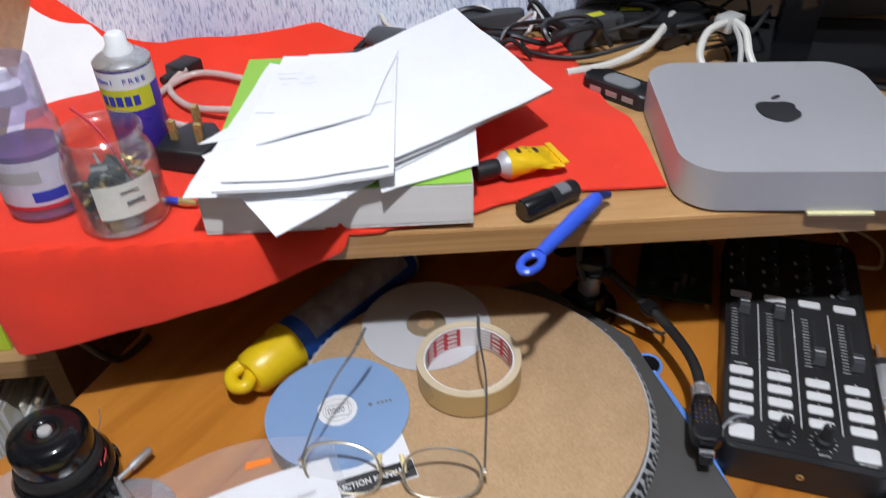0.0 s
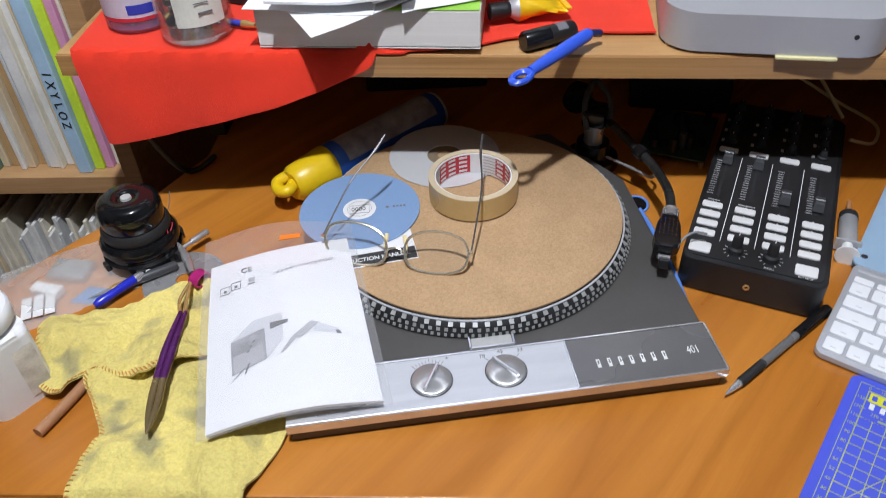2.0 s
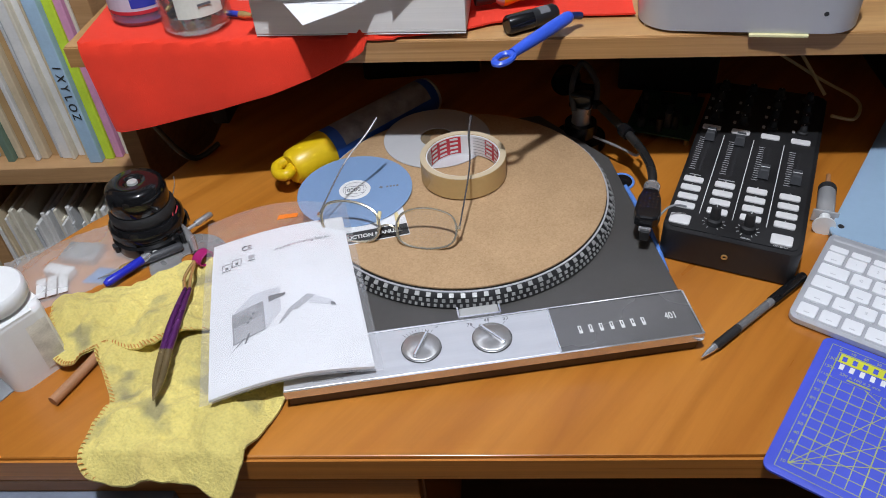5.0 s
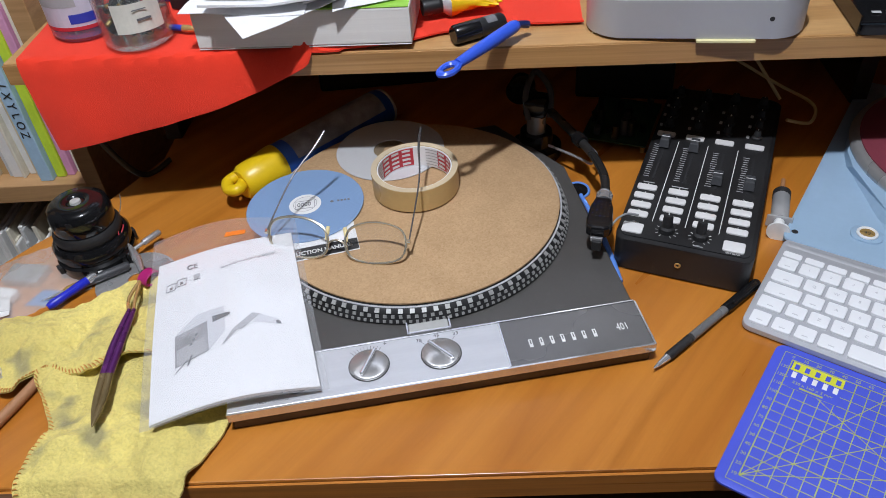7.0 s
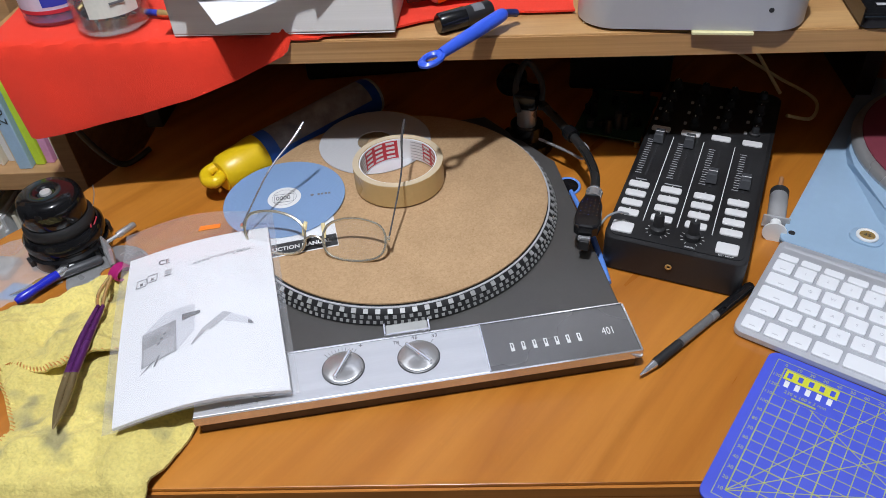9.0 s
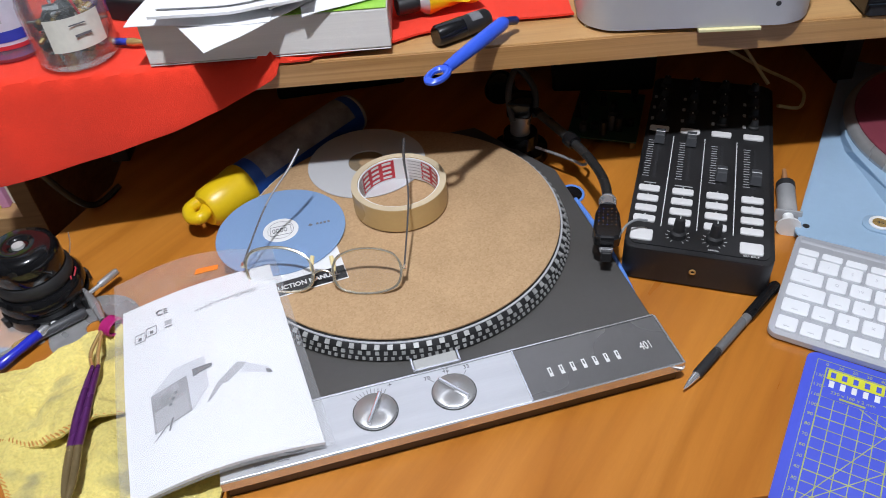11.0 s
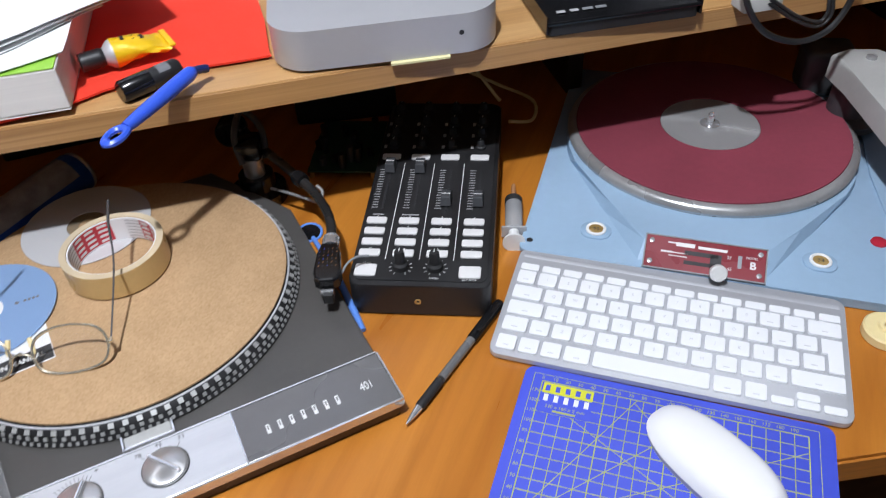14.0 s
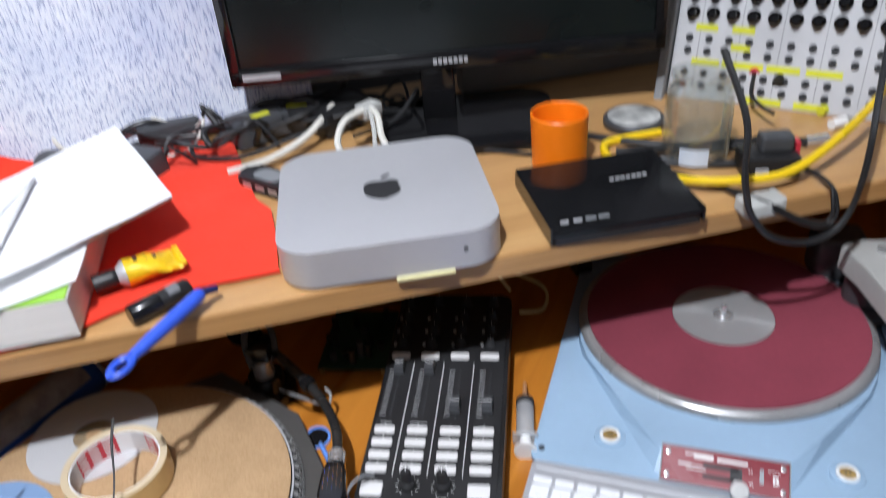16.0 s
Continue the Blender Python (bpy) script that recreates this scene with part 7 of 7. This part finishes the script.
part("lead", tube([(0.8375, 0.5952, S + 0.034), (0.8221, 0.5759, S + 0.02), (0.8144, 0.5471, S + 0.018), (0.8105, 0.5230, S + 0.02)], 0.0022, 8, 6), CABLE, tp, smooth=True)

# ---- cables ----
YEL = plain("yellow_cable", (0.82, 0.55, 0.01), 0.35, 0, 0.06, 60, 0)
OFFW = plain("white_cable", (0.66, 0.64, 0.58), 0.4, 0, 0.06, 60, 0)


def cable(pts, r, mat_, label, per=8):
    return single("cable", tube(pts, r, 8, per), mat_, pose(0, 0, 0), label, "cable", "", True)


cable([(0.7036, 0.5624, S + 0.005), (0.6657, 0.5658, S + 0.005), (0.6381, 0.5596, S + 0.006), (0.6273, 0.5333, S + 0.006), (0.6324, 0.4990, S + 0.007), (0.6611, 0.4550, S + 0.010), (0.6976, 0.4260, S + 0.014), (0.7496, 0.4147, S + 0.018), (0.8296, 0.4410, S + 0.032), (0.9262, 0.4925, S + 0.045), (1.0113, 0.5395, S + 0.050)], 0.0042, YEL, "yellow cable looped across the shelf")
cable([(0.6045, 0.6241, S + 0.004), (0.6478, 0.5759, S + 0.004), (0.6815, 0.5422, S + 0.005), (0.7393, 0.5037, S + 0.005), (0.7778, 0.4941, S + 0.012)], 0.004, CABLE, "black cable lying on the shelf")
cable([(0.6478, 0.5230, S + 0.004), (0.6863, 0.4912, S + 0.004), (0.7393, 0.4662, S + 0.005), (0.7971, 0.4700, S + 0.006)], 0.0035, CABLE, "black cable lying on the shelf")
cable([(0.672, 0.430, 1.085), (0.671, 0.388, 1.040), (0.668, 0.377, 1.000), (0.672, 0.375, 0.975), (0.681, 0.375, 0.953), (0.704, 0.375, 0.927), (0.740, 0.375, 0.911), (0.769, 0.375, 0.914), (0.786, 0.376, 0.931), (0.794, 0.378, 0.961), (0.801, 0.385, 0.996), (0.818, 0.405, 1.031), (0.87, 0.46, 1.09)], 0.0029, CABLE, "black cable drooping over the shelf edge")
for off in (0.0, 0.0042):
    cable([(0.640, 0.515, S + 0.004), (0.670, 0.476 + off, S + 0.004), (0.690, 0.440 + off, S + 0.004), (0.697, 0.409, S + 0.005 + off), (0.705, 0.382, 0.951 + off), (0.736, 0.379, 0.931 + off), (0.762, 0.379, 0.920 + off), (0.774 - off, 0.379, 0.926 + off), (0.774 - off, 0.380, 0.940), (0.775, 0.393, S + 0.008), (0.780, 0.435 - off, S + 0.005), (0.757, 0.452 + off, S + 0.004), (0.729, 0.472 + off, S + 0.004), (0.674, 0.510 + off, S + 0.004)], 0.0019, CABLE, "thin black lead looping over the shelf edge")
lead = cable([(0.64, 0.54, S + 0.006), (0.681, 0.522, S + 0.008), (0.762, 0.501, S + 0.008), (0.816, 0.476, S + 0.0065)], 0.0044, CABLE, "black audio lead with a silver plug")
part("plug", tube([(0.815, 0.4765, S + 0.0065), (0.826, 0.4745, S + 0.0065), (0.838, 0.474, S + 0.0065)], 0.0058, 14, 4), CHROME, lead, smooth=True)
cable([(0.4600, 0.6357, S + 0.004), (0.5178, 0.6097, S + 0.004), (0.5611, 0.5779, S + 0.004), (0.5852, 0.5403, S + 0.02)], 0.0022, CABLE, "thin black cable behind the computer")
for k, (xa, ya) in enumerate(((0.383, 0.640), (0.430, 0.634))):
    xa, ya = onto(xa, ya)
    cable([(xa, ya, S + 0.020), (xa - 0.004, ya + 0.016, S + 0.034), (xa + 0.010 - 0.012 * k, ya + 0.036, S + 0.048), (0.4157, 0.6674, S + 0.050)], 0.0036, OFFW, "thick white cable behind the computer")
cable([(0.4157, 0.6674, S + 0.05), (0.4119, 0.6337, S + 0.04), (0.4070, 0.6164, S + 0.02)], 0.0026, LIGHT_GREY, "grey cable behind the computer")
hubw = thing("cable_plug", pose(0.4157, 0.6722, S + 0.038, 0, 0, 30), "translucent grey plug where white cables meet", "plug")
part("body", block(0.026, 0.02, 0.016, (0, 0, 0), 0.004), LIGHT_GREY, hubw, smooth=True)
uh = thing("usb_hub", pose(0.2982, 0.6260, S, 0, 0, -52), "small black hub with silver sockets", "hub")
part("body", prism(rrect(0.075, 0.03, 0.010, 6), 0, 0.015, 0.004, 3), BLACK, uh, smooth=True)
part("badge", prism(rrect(0.035, 0.02, 0.008, 6), 0.015, 0.0162), MID_GREY, uh)
for k in range(3):
    part("socket", block(0.012, 0.0012, 0.005, (-0.018 + 0.018 * k, -0.0152, 0.005)), STEEL, uh)

rc = random.Random(21)
for k in range(34):
    cx0, cy0 = rc.uniform(0.09, 0.46), rc.uniform(0.745, 0.89)
    if cx0 < 0.20 and cy0 < 0.78:
        cy0 += 0.07
    pts = []
    a = rc.uniform(0, 6.28)
    R = rc.uniform(0.02, 0.06)
    for j in range(7):
        a += rc.uniform(0.5, 1.1) * (1 if k % 2 else -1)
        pts.append((*onto(cx0 + R * 1.5 * math.cos(a) + 0.012 * j - 0.04, cy0 + R * 0.7 * math.sin(a)), S + 0.006 + rc.uniform(0.0, 0.035) * (0.3 if j in (0, 6) else 1)))
    light = k % 6 == 0
    cable(pts, rc.choice((0.0018, 0.0024, 0.003, 0.0036)), OFFW if light else CABLE, ("off-white" if light else "black") + " cable in the tangle at the back of the shelf", 6)
cable([(0.115, 0.815, S + 0.01), (0.118, 0.82, S + 0.05), (0.15, 0.825, S + 0.072), (0.215, 0.82, S + 0.066), (0.25, 0.785, S + 0.03), (0.262, 0.765, S + 0.008)], 0.0034, CABLE, "black cable arching over the tangle")
cable([(0.2578, 0.6722, S + 0.006), (0.3059, 0.6771, S + 0.01), (0.3493, 0.6963, S + 0.02), (0.3878, 0.7445, S + 0.03)], 0.0042, OFFW, "off-white cable lying across the tangle")
for k, (x, y, a, c) in enumerate(((0.16, 0.745, -40, DARK_GREY), (0.305, 0.79, 20, DARK_GREY), (0.355, 0.80, -10, BLACK), (0.20, 0.83, 10, DARK_GREY), (0.40, 0.78, 30, BLACK))):
    sup = thing("power_supply", pose(*onto(x, y), S + 0.004, 4, 0, a), "dark plug-in power supply among the cables", "power supply", "power supplies on the shelf")
    part("body", prism(rrect(0.07, 0.042, 0.006, 4), 0, 0.028, 0.005, 2), c, sup, smooth=True)
    if k in (1, 2):
        part("tag", block(0.024, 0.009, 0.0004, (0.0, -0.006, 0.0281)), PRINT_YELLOW, sup)
rt = thing("handset", pose(0.1470, 0.6867, FZ + 0.004, 0, 0, 138), "dark grey rounded hand tool with a pale stripe", "hand tool")
part("body", moved(lathe([(0, 0), (0.014, 0.004), (0.019, 0.03), (0.02, 0.07), (0.015, 0.10), (0, 0.108)], 24), pose(0, 0, 0.014, 0, 90, 0) @ Matrix.Diagonal((0.7, 1, 1, 1))), DARK_GREY, rt, smooth=True)
part("stripe", tube([(0.01, -0.014, 0.016), (0.05, -0.0205, 0.016), (0.095, -0.0165, 0.016)], 0.0018, 8, 6), LIGHT_GREY, rt)
bt = thing("black_plug_lead", pose(0.0411, 0.7060, FZ, 0, 0, 25), "black cable end behind the papers", "cable end")
part("body", moved(lathe([(0, 0), (0.008, 0), (0.011, 0.02), (0.010, 0.07), (0.006, 0.085), (0, 0.085)], 20), pose(-0.04, 0, 0.012, 0, 90, 0)), BLACK, bt, smooth=True)

for ob in [o for o in scene.objects if o not in desk_level and o.parent is None]:
    ob.matrix_basis = SHELF_PLAN @ ob.matrix_basis

# ---- in the shade under the shelf ----
cable([(0.505, 0.66, DZ + 0.05), (0.56, 0.64, DZ + 0.02), (0.592, 0.60, DZ + 0.012), (0.578, 0.566, DZ + 0.008), (0.545, 0.555, DZ + 0.02)], 0.002, CREAM, "thin cream cable behind the controller")
cable([(0.545, 0.585, DZ + 0.03), (0.50, 0.66, DZ + 0.09), (0.44, 0.74, DZ + 0.12)], 0.002, CREAM, "thin cream cable behind the controller")
cb2 = thing("circuit_board", pose(0.365, 0.590, DZ, 0, 0, -22), "bare circuit board with tall components", "circuit board")
part("board", block(0.075, 0.10, 0.0018, (0, 0, 0.008)), plain("green_board", (0.02, 0.06, 0.035), 0.4), cb2)
# components only in blacks, so the under-shelf shade is part of their colour
for k in range(14):
    h = rc.uniform(0.006, 0.022)
    part("component", moved(lathe([(0, 0), (0.004, 0), (0.004, h), (0, h)], 12), pose(rc.uniform(-0.032, 0.032), rc.uniform(-0.045, 0.045), 0.0098)), rc.choice((BLACK, DARK_GREY, BLACK, DARK_GREY)), cb2)
for sx in (-0.034, 0.034):
    for sy in (-0.046, 0.046):
        part("spacer", moved(lathe([(0, 0), (0.003, 0), (0.003, 0.008), (0, 0.008)], 10), pose(sx, sy, 0)), BRASS, cb2)
bx = thing("black_box", pose(0.385, 0.70, DZ, 0, 0, -10), "black box in the shade under the shelf", "box")
part("body", block(0.12, 0.09, 0.07, (0, 0, 0), 0.004), BLACK, bx)
sp2 = thing("black_box", pose(0.06, 0.755, DZ, 0, 0, 4), "small black box in the shade under the shelf", "box")
part("body", block(0.16, 0.07, 0.10, (0, 0, 0), 0.004), BLACK, sp2)
cable([(-0.235, 0.505, DZ + 0.13), (-0.228, 0.515, DZ + 0.06), (-0.205, 0.53, DZ + 0.006), (-0.18, 0.56, DZ + 0.006)], 0.0034, CABLE, "black cable hanging down behind the cloth")
